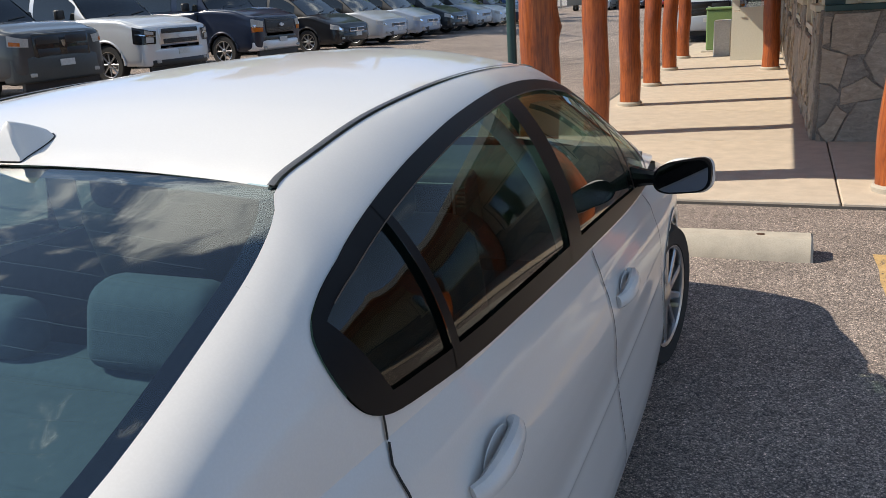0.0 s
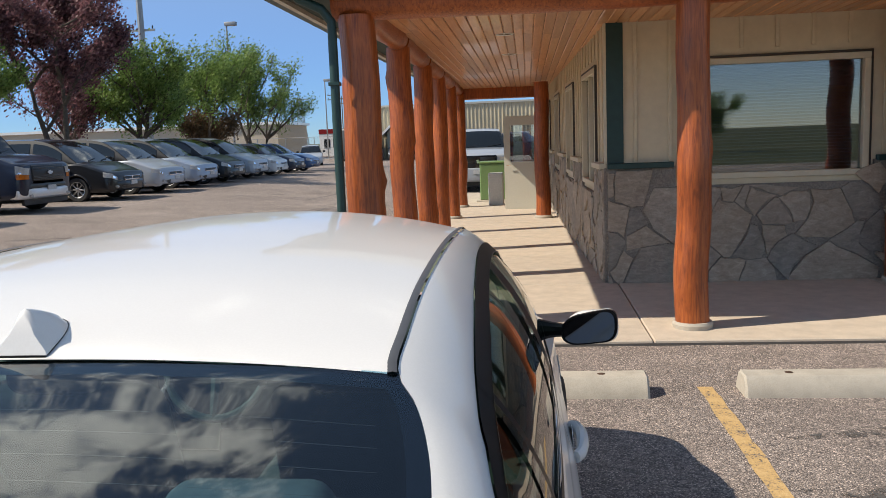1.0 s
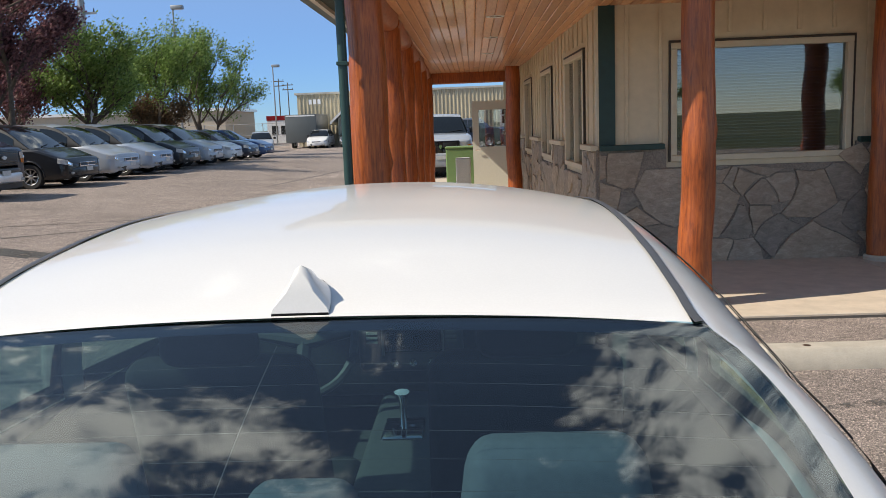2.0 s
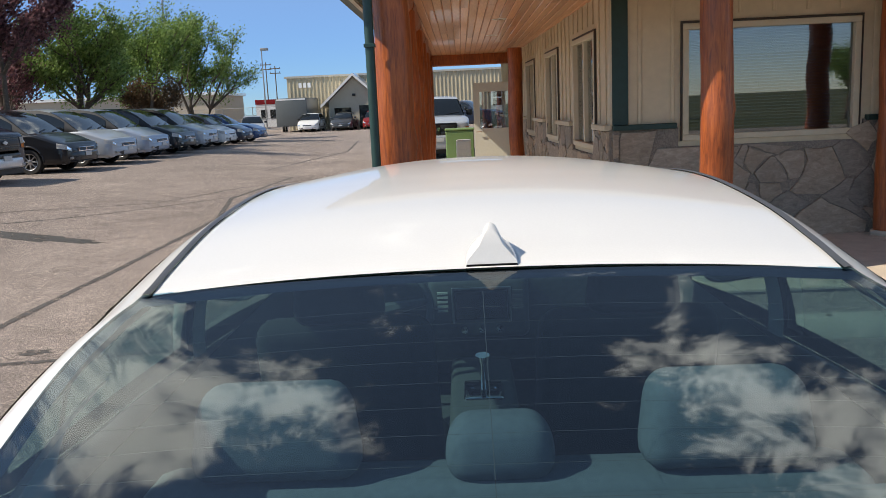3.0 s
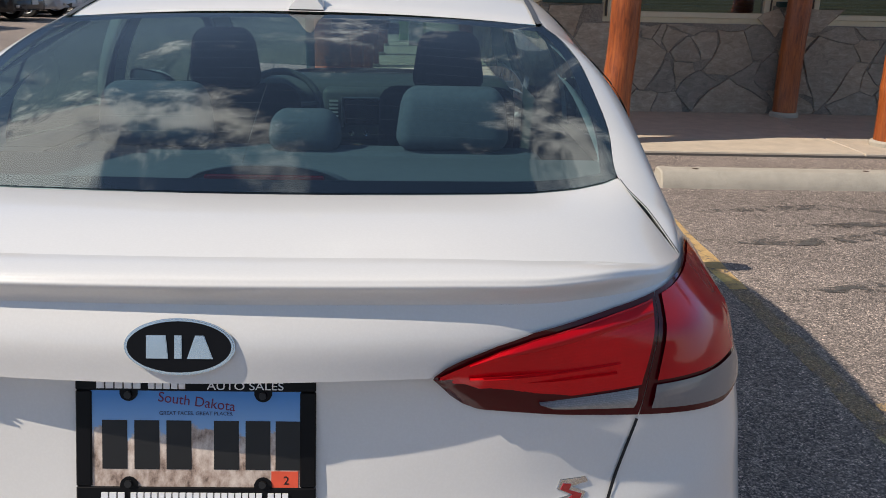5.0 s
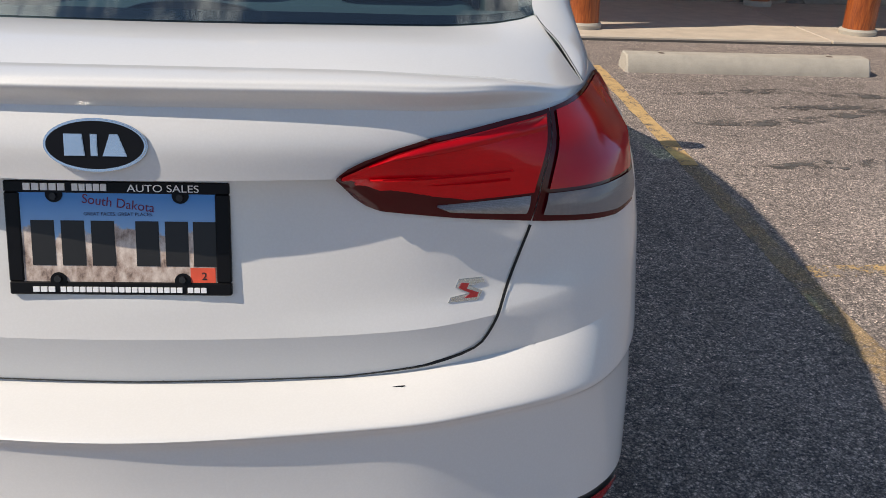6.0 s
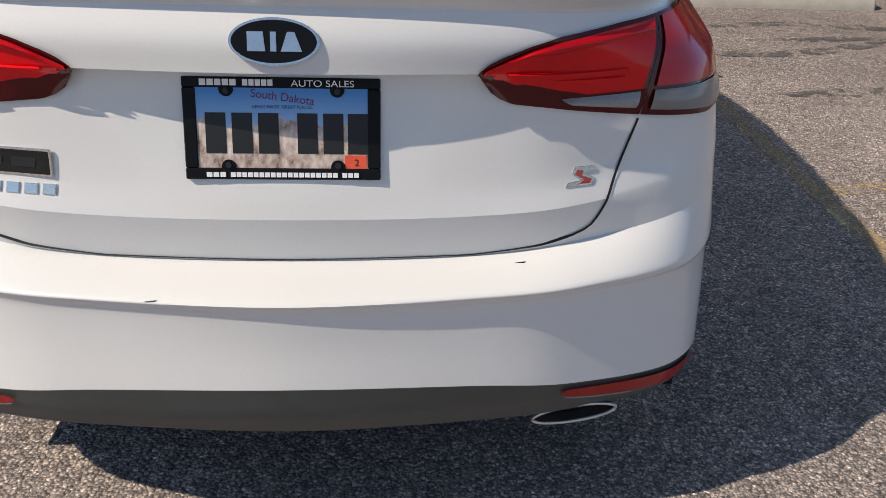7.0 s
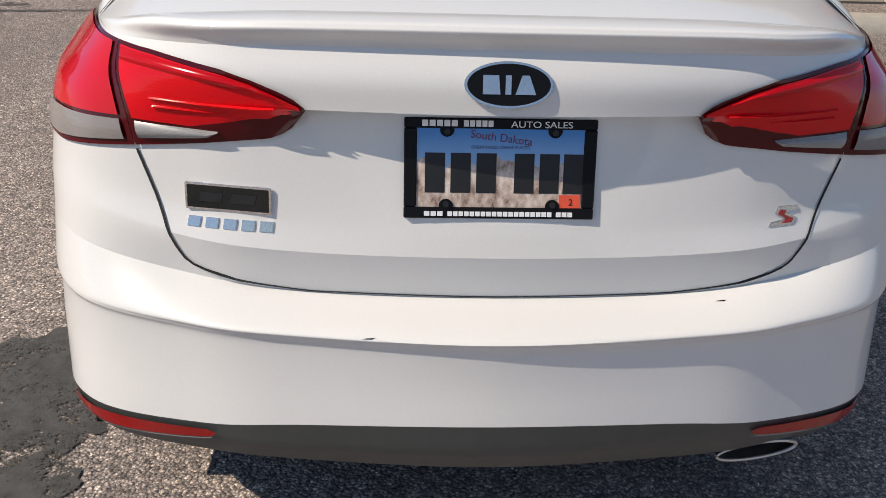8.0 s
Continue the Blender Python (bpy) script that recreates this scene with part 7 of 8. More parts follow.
    def flank_(s, v, off=0.0):
        y, z = top_line(s)
        zb = k["belt"] - 0.03
        zz = zb + (z - zb) * v
        return (house(y, zz, 1) + off + 0.012 * math.sin(v * math.pi), y, zz)
    fl = grid(flank_, ss, np.linspace(0, 1, 7))
    part("pillar", mirrored(fl), mat if kind not in ("minivan",) else GRILLE, top, angle=40)
    cuts = {"minivan": [(0.50, 1.34), (1.42, 2.35), (2.42, 3.45)], "van": [(0.55, 1.22), (1.35, 2.25), (2.35, 3.2)], "pickup": [(0.6, 1.75), (1.85, 3.1)]}.get(kind, [(0.55, 1.75), (1.85, 2.95), (3.02, 3.5)])
    for a, b in cuts:
        g = grid(lambda s, v: flank_(s, 0.10 + 0.78 * v, 0.008), np.linspace(a, b, 9), np.linspace(0, 1, 4))
        part("side_window", g, V_GLASS, top)
        part("side_window", mirror_only(g), V_GLASS, top)
    # door gaps, handles and a sill line on both sides
    for s in (-1, 1):
        ys_ = [k["cowl"][0] + 0.30, (k["cowl"][0] + 0.30 + k["axles"][1] - 0.45) / 2, k["axles"][1] - 0.45]
        for yy in ys_:
            part("door_gap", abox(*sorted((s * (W - 0.03), s * (W + 0.0095))), yy - 0.006, yy + 0.006, k["base"] + 0.18, k["belt"] - 0.06), GRILLE, top)
        for yy in ys_[1:]:
            part("door_handle", soft_box(*sorted((s * (W - 0.02), s * (W + 0.045))), yy - 0.30, yy - 0.10, k["belt"] - 0.20, k["belt"] - 0.16, 0.012, 2), CHROME if chrome else mat, top)
        part("side_moulding", abox(*sorted((s * (W - 0.02), s * (W + 0.018))), k["axles"][0] + k["wheel"] + 0.12, k["axles"][1] - k["wheel"] - 0.12, k["base"] + 0.16, k["base"] + 0.22, 0.006), GRILLE, top)
    for xx in (-0.30, 0.34):
        part("wiper", atube([(xx * W, c0[0] + 0.02, c0[1] + 0.03), ((xx + 0.42) * W, c0[0] + 0.10, c0[1] + 0.085)], 0.012, 5), GRILLE, top)
    # face
    nz = k["nose"]
    gw = W * (0.58 if big else 0.40)
    if kind == "pickup":
        # four black openings round a thick black cross, with a small bright shield
        gr = part("grille", soft_box(-gw, gw, -0.095, 0.06, nz - 0.50, nz - 0.05, 0.05, 3), BLACK_GLOSS, top, "large black four-opening grille")
        for q in (-1, 1):
            for z0, z1 in ((nz - 0.46, nz - 0.295), (nz - 0.245, nz - 0.09)):
                part("opening", soft_box(*sorted((q * gw * 0.10, q * gw * 0.92)), -0.100, -0.05, z0, z1, 0.025, 2), GRILLE, gr)
        shield = prism([(-0.045, 0.05), (-0.035, -0.02), (0.0, -0.06), (0.035, -0.02), (0.045, 0.05), (0.0, 0.065)], 0.02)
        shield.transform(Matrix.Translation((0, -0.118, nz - 0.24)))
        part("maker_badge", shield, CHROME, gr)
    elif kind == "suv":
        # bright frame, two dark openings and a bar between them
        gr = part("grille", soft_box(-gw, gw, -0.092, 0.06, nz - 0.42, nz - 0.05, 0.05, 3), ALLOY, top, "chrome-framed split grille")
        for z0, z1, f in ((nz - 0.195, nz - 0.075, 0.94), (nz - 0.39, nz - 0.265, 0.88)):
            part("opening", soft_box(-gw * f, gw * f, -0.097, -0.05, z0, z1, 0.03, 2), GRILLE, gr)
            for dz in (0.3, 0.5, 0.7):
                part("grille_bar", abox(-gw * f * 0.96, gw * f * 0.96, -0.100, -0.095, z0 + (z1 - z0) * dz - 0.006, z0 + (z1 - z0) * dz + 0.006, 0.002), BLACK_GLOSS, gr)
        badge = prism([(-0.09, -0.022), (-0.035, -0.022), (-0.035, -0.045), (0.035, -0.045), (0.035, -0.022), (0.09, -0.022), (0.09, 0.022), (0.035, 0.022), (0.035, 0.045), (-0.035, 0.045), (-0.035, 0.022), (-0.09, 0.022)], 0.02)
        badge.transform(Matrix.Translation((0, -0.115, nz - 0.23)))
        part("maker_badge", badge, ALLOY, gr)
    elif kind == "van":
        gr = part("grille", soft_box(-gw, gw, -0.090, 0.06, nz - 0.43, nz - 0.07, 0.03, 2), GRILLE, top, "black grille crossed by a chrome bar")
        for dz in (0.12, 0.155, 0.32, 0.355, 0.39):
            part("grille_slat", abox(-gw * 0.95, gw * 0.95, -0.095, -0.088, nz - dz - 0.008, nz - dz + 0.008, 0.003), BLACK_GLOSS, gr)
        bar = soft_box(-W * 0.93, W * 0.93, -0.108, -0.02, nz - 0.275, nz - 0.205, 0.02, 2)
        for v in bar.verts:
            v.co.y += 0.14 * (abs(v.co.x) / W) ** 5
        part("grille_bar", bar, CHROME, gr, "wide chrome bar")
        badge = prism([(-0.09, -0.022), (-0.035, -0.022), (-0.035, -0.045), (0.035, -0.045), (0.035, -0.022), (0.09, -0.022), (0.09, 0.022), (0.035, 0.022), (0.035, 0.045), (-0.035, 0.045), (-0.035, 0.022), (-0.09, 0.022)], 0.02)
        badge.transform(Matrix.Translation((0, -0.132, nz - 0.24)))
        part("maker_badge", badge, ALLOY, gr)
    else:
        gh = 0.15
        gr = part("grille", soft_box(-gw, gw, -0.088, 0.06, nz - 0.19 - gh, nz - 0.15, 0.03, 2), GRILLE, top, "black grille")
        part("grille_bar", abox(-gw * 0.96, gw * 0.96, -0.102, -0.087, nz - 0.185 - gh / 2, nz - 0.155 - gh / 2, 0.006), CHROME, gr)
        part("grille_bar", abox(-0.02, 0.02, -0.100, -0.087, nz - 0.18 - gh, nz - 0.16, 0.004), CHROME, gr)
        rim = [(-gw * 1.02, nz - 0.15), (gw * 1.02, nz - 0.15), (gw * 0.94, nz - 0.345), (-gw * 0.94, nz - 0.345)]
        part("grille_frame", atube([(x, -0.09, z) for x, z in rim + rim[:1]], 0.011, 6), CHROME, gr)
    for s in (-1, 1):
        def lampskin(u, v):
            q = spline([spline([sc[i_] for sc in secs], u) for i_ in range(n)], v)
            return (s * (q[0] + 0.010), q[1] - 0.014, q[2])
        if kind == "suv":
            h = part("headlight", grid(lampskin, np.linspace(0.45, 4.10, 18), np.linspace(2.25, 3.74, 9), s > 0), BLACK_GLOSS, top, "dark two-tier headlight with bright reflectors")
            for u0, u1, v0, v1 in ((0.7, 2.2, 3.05, 3.55), (0.7, 1.9, 2.36, 2.80)):
                part("reflector", grid(lambda u, v: tuple(Vector(lampskin(u, v)) + Vector((s * 0.004, -0.007, 0))), np.linspace(u0, u1, 8), np.linspace(v0, v1, 4), s > 0), HEADLAMP, h)
            part("lamp_strip", grid(lambda u, v: tuple(Vector(lampskin(u, v)) + Vector((s * 0.005, -0.009, 0))), np.linspace(0.5, 3.9, 14), np.linspace(2.88, 2.98, 2), s > 0), CHROME, h)
        elif big:
            h = part("headlight", grid(lampskin, np.linspace(0.45, 3.30, 16), np.linspace(2.70, 3.66, 7), s > 0), HEADLAMP, top, "clear headlight")
            part("amber_lens", grid(lampskin, np.linspace(0.5, 3.2, 14), np.linspace(2.28, 2.66, 4), s > 0) if amber else grid(lambda u, v: tuple(Vector(lampskin(u, v)) + Vector((s * 0.004, -0.007, 0))), np.linspace(1.2, 3.1, 12), np.linspace(2.76, 3.05, 4), s > 0), AMBER, h)
        else:
            h = part("headlight", grid(lampskin, np.linspace(1.55, 4.05, 14), np.linspace(2.72, 3.80, 6), s > 0), HEADLAMP, top, "clear headlight")
            part("reflector", grid(lambda u, v: tuple(Vector(lampskin(u, v)) + Vector((s * 0.003, -0.006, 0))), np.linspace(1.8, 2.7, 6), np.linspace(2.95, 3.5, 4), s > 0), CHROME, h)
        mi = soft_box(W + 0.02, W + 0.22, k["cowl"][0] + 0.45, k["cowl"][0] + 0.58, k["belt"] + 0.02, k["belt"] + (0.22 if big else 0.18), 0.04, 3)
        if s < 0:
            bmesh.ops.scale(mi, vec=(-1, 1, 1), verts=mi.verts)
            bmesh.ops.reverse_faces(mi, faces=mi.faces)
        part("door_mirror", mi, GRILLE if kind != "sedan" else mat, top)
        part("tail_light", abox(*sorted((s * W * 0.72, s * W * 0.90)), L - 0.12, L + 0.005, k["belt"] - 0.32, k["belt"] - 0.05, 0.02), RED_LENS, top)
    bz = k["base"] + 0.04
    lift, drop = {"pickup": (0.33, 0.10), "van": (0.20, 0.04), "suv": (0.27, 0.06)}.get(kind, (0.27, 0.0))
    bend = 0.20 if big else 0.30

    def bowed(bm):
        for v in bm.verts:
            v.co.y += bend * (abs(v.co.x) / W) ** 3
        return bm
    bumper_coat = VALANCE if kind == "pickup" and mat is GREY_P else BUMPER_CHROME if chrome else mat
    bp = part("front_bumper", bowed(cross_cut(soft_box(-W * 0.95, W * 0.95, -0.13, 0.16, bz - drop, bz + lift, 0.05, 3))), bumper_coat, top, "front bumper")
    if kind == "van":
        part("bumper_pad", bowed(cross_cut(soft_box(-W * 0.94, W * 0.94, -0.115, 0.10, bz + lift - 0.005, bz + lift + 0.10, 0.03, 2))), VALANCE, bp, "dark grey bumper top")
    if kind == "suv":
        part("lower_strip", bowed(cross_cut(soft_box(-W * 0.80, W * 0.80, -0.138, -0.02, bz - drop - 0.02, bz + 0.06, 0.02, 2))), GRILLE, bp, "black lower strip")
    if big:
        # dark block added below the bumper, standing for the shadow there
        part("air_dam", abox(-W * 0.80, W * 0.80, 0.02, 0.10, bz - drop - 0.14, bz - drop + 0.04, 0.01), GRILLE, bp)
        for q in (-1, 1):
            part("fog_lamp", soft_box(*sorted((q * W * 0.60, q * W * 0.72)), -0.142 + 0.05, 0.0, bz - 0.01, bz + 0.06, 0.02, 2), HEADLAMP, bp)
    else:
        # a wide smiling intake with a fog lamp at each end
        mouth = prism([(-W * 0.62, 0.10), (-W * 0.50, 0.015), (W * 0.50, 0.015), (W * 0.62, 0.10), (W * 0.45, 0.135), (-W * 0.45, 0.135)], 0.03)
        mouth.transform(Matrix.Translation((0, -0.142, bz)))
        part("air_intake", bowed(mouth), GRILLE, bp, "wide black lower intake")
        for q in (-1, 1):
            part("fog_lamp", soft_box(*sorted((q * W * 0.66, q * W * 0.76)), -0.075, 0.0, bz + 0.07, bz + 0.14, 0.02, 2), HEADLAMP, bp)
    part("number_plate", abox(-0.15, 0.15, -0.150, -0.131, bz + 0.14, bz + 0.25), PLATE_W, bp)
    for a in k["axles"]:
        for s in (-1, 1):
            wheel("wheel", top, Matrix.Translation((s * (W - 0.13), a, k["wheel"])) @ Matrix.Rotation(0 if s > 0 else math.pi, 4, "Z"), k["wheel"], 0.22, k["wheel"] * 0.66, 8)
            part("wheel_liner", grid(lambda q, v: (s * (W - 0.45 + 0.40 * v), a + (k["wheel"] + 0.055) * math.cos(q), k["wheel"] + (k["wheel"] + 0.055) * math.sin(q)), np.linspace(-0.2, math.pi + 0.2, 14), (0, 1), s < 0), GRILLE, top)
            flare = []
            for q in np.linspace(-0.05, math.pi + 0.05, 22):
                rr = k["wheel"] + 0.075
                flare.append((s * (W - 0.012), a + rr * math.cos(q), max(k["base"] + 0.03, k["wheel"] + rr * math.sin(q))))
            part("arch_lip", atube(flare, 0.028, 6), mat, top)
    if kind == "pickup":
        bed = bmesh.new()
        box(bed, -W + 0.10, W - 0.10, 3.95, L - 0.15, k["belt"] - 0.05, k["belt"] + 0.03, 0.01)
        part("bed_cover", bed, GRILLE, top, "black bed cover")
    return top


SILVER = paint("silver_paint", (0.43, 0.46, 0.50), 0.25, 0.35)
SILVER_WHITE = paint("silver_white_paint", (0.62, 0.64, 0.66), 0.30, 0.30)
BLACK_GLOSS = paint("gloss_black_trim", (0.010, 0.010, 0.011), 0.0, 0.25)
BLUE_GREY = paint("blue_grey_paint", (0.33, 0.39, 0.48), 0.25, 0.35)
CHARCOAL = paint("charcoal_paint", (0.035, 0.04, 0.045), 0.5, 0.35)
BLACK_P = paint("black_paint", (0.012, 0.013, 0.016), 0.0, 0.3)
NAVY_P = paint("navy_paint", (0.014, 0.022, 0.045), 0.2, 0.3)
BLUE_P = paint("blue_paint", (0.03, 0.07, 0.17), 0.4, 0.3)
RED_P = paint("red_paint", (0.25, 0.012, 0.012), 0.2, 0.3)
WHITE_P = paint("plain_white_paint", (0.72, 0.72, 0.71), 0.0, 0.35)
GREY_P = paint("dark_grey_paint", (0.06, 0.065, 0.07), 0.4, 0.35)


def row_place(x, y, turn):
    return Matrix.Translation((x, y, lot_height(x, y))) @ Matrix.Rotation(radians(turn), 4, "Z")


ROW = "vehicles in the parked row"
TURN = 87.0
STALLS = [("pickup_truck", "pickup", GREY_P, "dark grey pickup truck with black grille and bumper in the row", "truck", False, False), ("suv", "suv", SILVER_WHITE, "silver full-size SUV with a chrome-framed split grille in the row", "SUV", False, False),
          ("cargo_van", "van", NAVY_P, "dark navy van with chrome bumper and amber lamps", "van", True, True), ("minivan", "minivan", BLACK_P, "black minivan parked in the row", "minivan", False, False),
          ("minivan", "minivan", SILVER, "silver minivan parked in the row", "minivan", False, False), ("minivan", "minivan", BLUE_GREY, "blue-grey minivan parked in the row", "minivan", False, False),
          ("minivan", "minivan", CHARCOAL, "charcoal minivan parked in the row", "minivan", False, False), ("minivan", "minivan", SILVER, "silver minivan parked beyond the charcoal one", "minivan", False, False),
          ("parked_car", "sedan", WHITE_P, "white sedan parked in the row", "car", False, False), ("parked_car", "sedan", NAVY_P, "navy sedan parked in the row", "car", False, False),
          ("parked_car", "sedan", BLUE_P, "blue sedan at the end of the row", "car", False, False)]
for i, (nm, kd, mt, lb, cat, am, ch) in enumerate(STALLS):
    y = 13.75 + 2.87 * i - (2.3, 2.07, 1.15)[i] if i < 3 else 13.75 + 2.87 * i
    vehicle(nm, kd, mt, lb, cat, row_place(-10.42 + 0.02 * i, y, TURN), ROW, am, ch)


# ---- far vehicles ----
FAR = "vehicles before the far building"
for nm, kd, mt, lb, cat, x, y, t in (("parked_car", "hatch", WHITE_P, "white hatchback facing out before the far building", "car", -12.9, 69.5, 0), ("parked_car", "sedan", GREY_P, "dark grey sedan facing out before the far building", "car", -10.1, 69.5, 0),
                                    ("parked_car", "hatch", RED_P, "red hatchback facing out before the far building", "car", -7.4, 69.5, 0), ("suv", "hatch", SILVER, "silver SUV parked beyond the row", "SUV", -15.6, 62.0, 15)):
    vehicle(nm, kd, mt, lb, cat, Matrix.Translation((x, y, 0)) @ Matrix.Rotation(radians(t), 4, "Z"), FAR)
vehicle("pickup_truck", "pickup", SILVER, "silver pickup truck facing the walkway", "truck", Matrix.Translation((-0.75, 25.6, 0)) @ Matrix.Rotation(radians(4), 4, "Z"), FAR)
vehicle("pickup_truck", "pickup", NAVY_P, "dark blue pickup truck before the garage door", "truck", Matrix.Translation((2.6, 56.0, 0)) @ Matrix.Rotation(radians(70), 4, "Z"), FAR)
vehicle("pickup_truck", "pickup", WHITE_P, "white pickup truck behind the parked row", "truck", Matrix.Translation((-24.5, 74.0, 0)) @ Matrix.Rotation(radians(80), 4, "Z"), FAR)


# ---- far building ----
RIBBED = simple("ribbed_tan_steel", (0.46, 0.40, 0.28), 0.5, var=0.05, scale=3)
fb = thing("metal_building", "long tan ribbed steel building with a gabled entrance", "building", at=Matrix.Translation((1.3, 78, 0)))


def ribbed_wall(x0, x1, z1):
    verts, faces = [], []
    x = x0
    pts = []
    while x < x1:
        pts += [(x, 0.0), (x + 0.22, 0.0), (x + 0.25, -0.05), (x + 0.33, -0.05), (x + 0.36, 0.0)]
        x += 0.36
    for px, py in pts:
        verts += [(px, py, 0.0), (px, py, z1)]
    for i in range(len(pts) - 1):
        faces.append((2 * i, 2 * i + 2, 2 * i + 3, 2 * i + 1))
    return verts, faces


part("wall", ribbed_wall(-17.4, 22, 4.8), RIBBED, fb, angle=20)
part("wall_end", abox(-17.4, -17.3, 0.05, 22, 0, 4.8), RIBBED, fb)
part("roof", abox(-17.6, 22.2, -0.15, 22, 4.8, 4.98), simple("pale_roof_steel", (0.45, 0.43, 0.38), 0.5), fb, "pale steel roof edge")
for k in range(3):
    part("number_bar", abox(-16.3 + 0.42 * k, -16.02 + 0.42 * k, -0.07, -0.055, 3.9, 4.35), WHITE_INK, fb)
gd = part("garage_door", abox(1.5, 5.6, -0.08, -0.055, 0, 3.2), simple("white_door_panel", (0.6, 0.59, 0.55), 0.5), fb, "white sectional garage door")
for i in range(4):
    for j in range(2):
        part("pane", abox(1.7 + 0.98 * i, 2.5 + 0.98 * i, -0.095, -0.082, 1.5 + 0.8 * j, 2.15 + 0.8 * j), V_GLASS, gd)
part("entry_door", abox(-1.2, -0.3, -0.09, -0.056, 0, 2.1), WHITE_P, fb, "white entry door")
ent = part("entrance", prism([(-13.0, 0), (-8.4, 0), (-8.4, 2.45), (-10.7, 4.55), (-13.0, 2.45)], 4.0, Matrix.Translation((0, -4.0, 0))), simple("tan_stucco", (0.44, 0.40, 0.31), 0.8, bumps=0.3), fb, "gabled tan entrance")
for s in (-1, 1):
    rf = prism([(0, 0), (2.95, -2.70), (2.95, -2.45), (0, 0.25)], 4.6)
    if s < 0:
        bmesh.ops.scale(rf, vec=(-1, 1, 1), verts=rf.verts)
        bmesh.ops.reverse_faces(rf, faces=rf.faces)
    rf.transform(Matrix.Translation((-10.7, -4.5, 4.62)))
    part("gable_roof", rf, WHITE_P, ent, "white gable fascia")
part("entrance_window", abox(-12.5, -11.0, -4.06, -4.01, 0.7, 1.9, 0.02), V_GLASS, ent)
part("entrance_door", abox(-10.3, -9.4, -4.06, -4.01, 0, 2.05, 0.02), V_GLASS, ent)
part("wall_lamp", soft_box(-10.85, -10.55, -4.15, -4.0, 2.9, 3.1, 0.03), GRILLE, ent)

tr = thing("box_trailer", "dark grey enclosed box trailer beside the far building", "trailer", at=Matrix.Translation((-15.9, 71.5, 0)))
part("box", soft_box(0, 2.7, 0, 6.0, 0.5, 2.9, 0.05, 2), simple("grey_trailer_skin", (0.10, 0.11, 0.11), 0.45), tr)
part("stripe", abox(0.1, 2.6, -0.012, -0.001, 2.72, 2.84), WHITE_P, tr)
for x in (0.1, 2.6):
    for y in (2.5, 3.4):
        wheel("wheel", tr, Matrix.Translation((x, y, 0.34)), 0.34, 0.2, 0.22, 6)

# low tan wall and tanks behind the trees
lw = thing("low_building", "long low beige building behind the trees", "building", at=Matrix.Translation((-70, 88, 0)))
part("wall", abox(0, 44, 0, 12, 0, 3.9), simple("beige_block", (0.47, 0.40, 0.31), 0.8, var=0.1), lw)
part("roof", abox(-0.3, 44.3, -0.3, 12.3, 3.9, 4.2), WHITE_P, lw)
sb = thing("low_building", "small white and red shop beyond the lot", "building", at=Matrix.Translation((-26.5, 108, 0)))
part("wall", abox(0, 6.5, 0, 6, 0, 3.4), WHITE_P, sb)
part("band", abox(-0.05, 6.55, -0.05, 6.05, 2.9, 3.5), RED_P, sb, "dull red band")
for k in range(5):
    part("window", abox(0.6 + 1.2 * k, 1.4 + 1.2 * k, -0.03, -0.005, 1.0, 2.2), V_GLASS, sb)

# chain-link fence
GALV = simple("galvanised_steel", (0.30, 0.31, 0.32), 0.5, 0.8)
fn = thing("chain_fence", "tall galvanised chain-link fence beyond the lot", "fence", at=Matrix.Translation((-60, 84, 0)))
for k in range(15):
    part("post", atube([(k * 3.0, 0, 0), (k * 3.0, 0, 2.4)], 0.04, 6), GALV, fn)
for z in (0.1, 1.2, 2.35):
    part("rail", atube([(0, 0, z), (42, 0, z)], 0.025, 6), GALV, fn)
mesh_b = bmesh.new()
for k in range(120):
    for s in (0, 1):
        x0 = k * 0.35
        r = [(x0, 0, 0.05), (x0 + (2.3 if s else -2.3), 0, 2.35)]
        tube(mesh_b, r, 0.006, 3, False)
tagged(part("mesh", mesh_b, GALV, fn), kind="stuff")

# poles and pylon
WOODP = simple("weathered_pole", (0.16, 0.13, 0.10), 0.9)


def lamp_pole(x, y, h):
    p = thing("street_lamp", "tall parking lot lamp on a slim steel pole", "street lamp", at=Matrix.Translation((x, y, lot_height(x, y))))
    part("pole", atube([(0, 0, 0), (0, 0, h)], [0.09, 0.06], 8), GALV, p)
    part("head", soft_box(-0.1, 0.75, -0.2, 0.2, h - 0.02, h + 0.26, 0.04, 2), GALV, p, "box lamp head")


lamp_pole(-20.8, 60.0, 10.4)
lamp_pole(-21.5, 92, 8.5)


def utility_pole(x, y, h, r=0.16, arms=2, mat=WOODP, arm_z=0.0):
    p = thing("utility_pole", "utility pole with cross arms", "utility pole", at=Matrix.Translation((x, y, 0)))
    part("pole", atube([(0, 0, 0), (0, 0, h)], [r, r * 0.7], 8), mat, p)
    top, h = h, arm_z or h
    for k in range(arms):
        a = part("cross_arm", abox(-1.3, 1.3, -0.08, 0.08, h - 0.7 - 1.1 * k, h - 0.5 - 1.1 * k), mat, p)
        for s in (-1.1, 1.1):
            part("insulator", atube([(s, 0, h - 0.5 - 1.1 * k), (s, 0, h - 0.2 - 1.1 * k)], 0.06, 6), GRILLE, a)


utility_pole(-45.9, 200, 13.8)
utility_pole(-44.4, 203, 13.0)
utility_pole(-30.0, 108, 7.4, arms=0)
utility_pole(-34.3, 75, 19, 0.38, 1, GALV, 13.2)


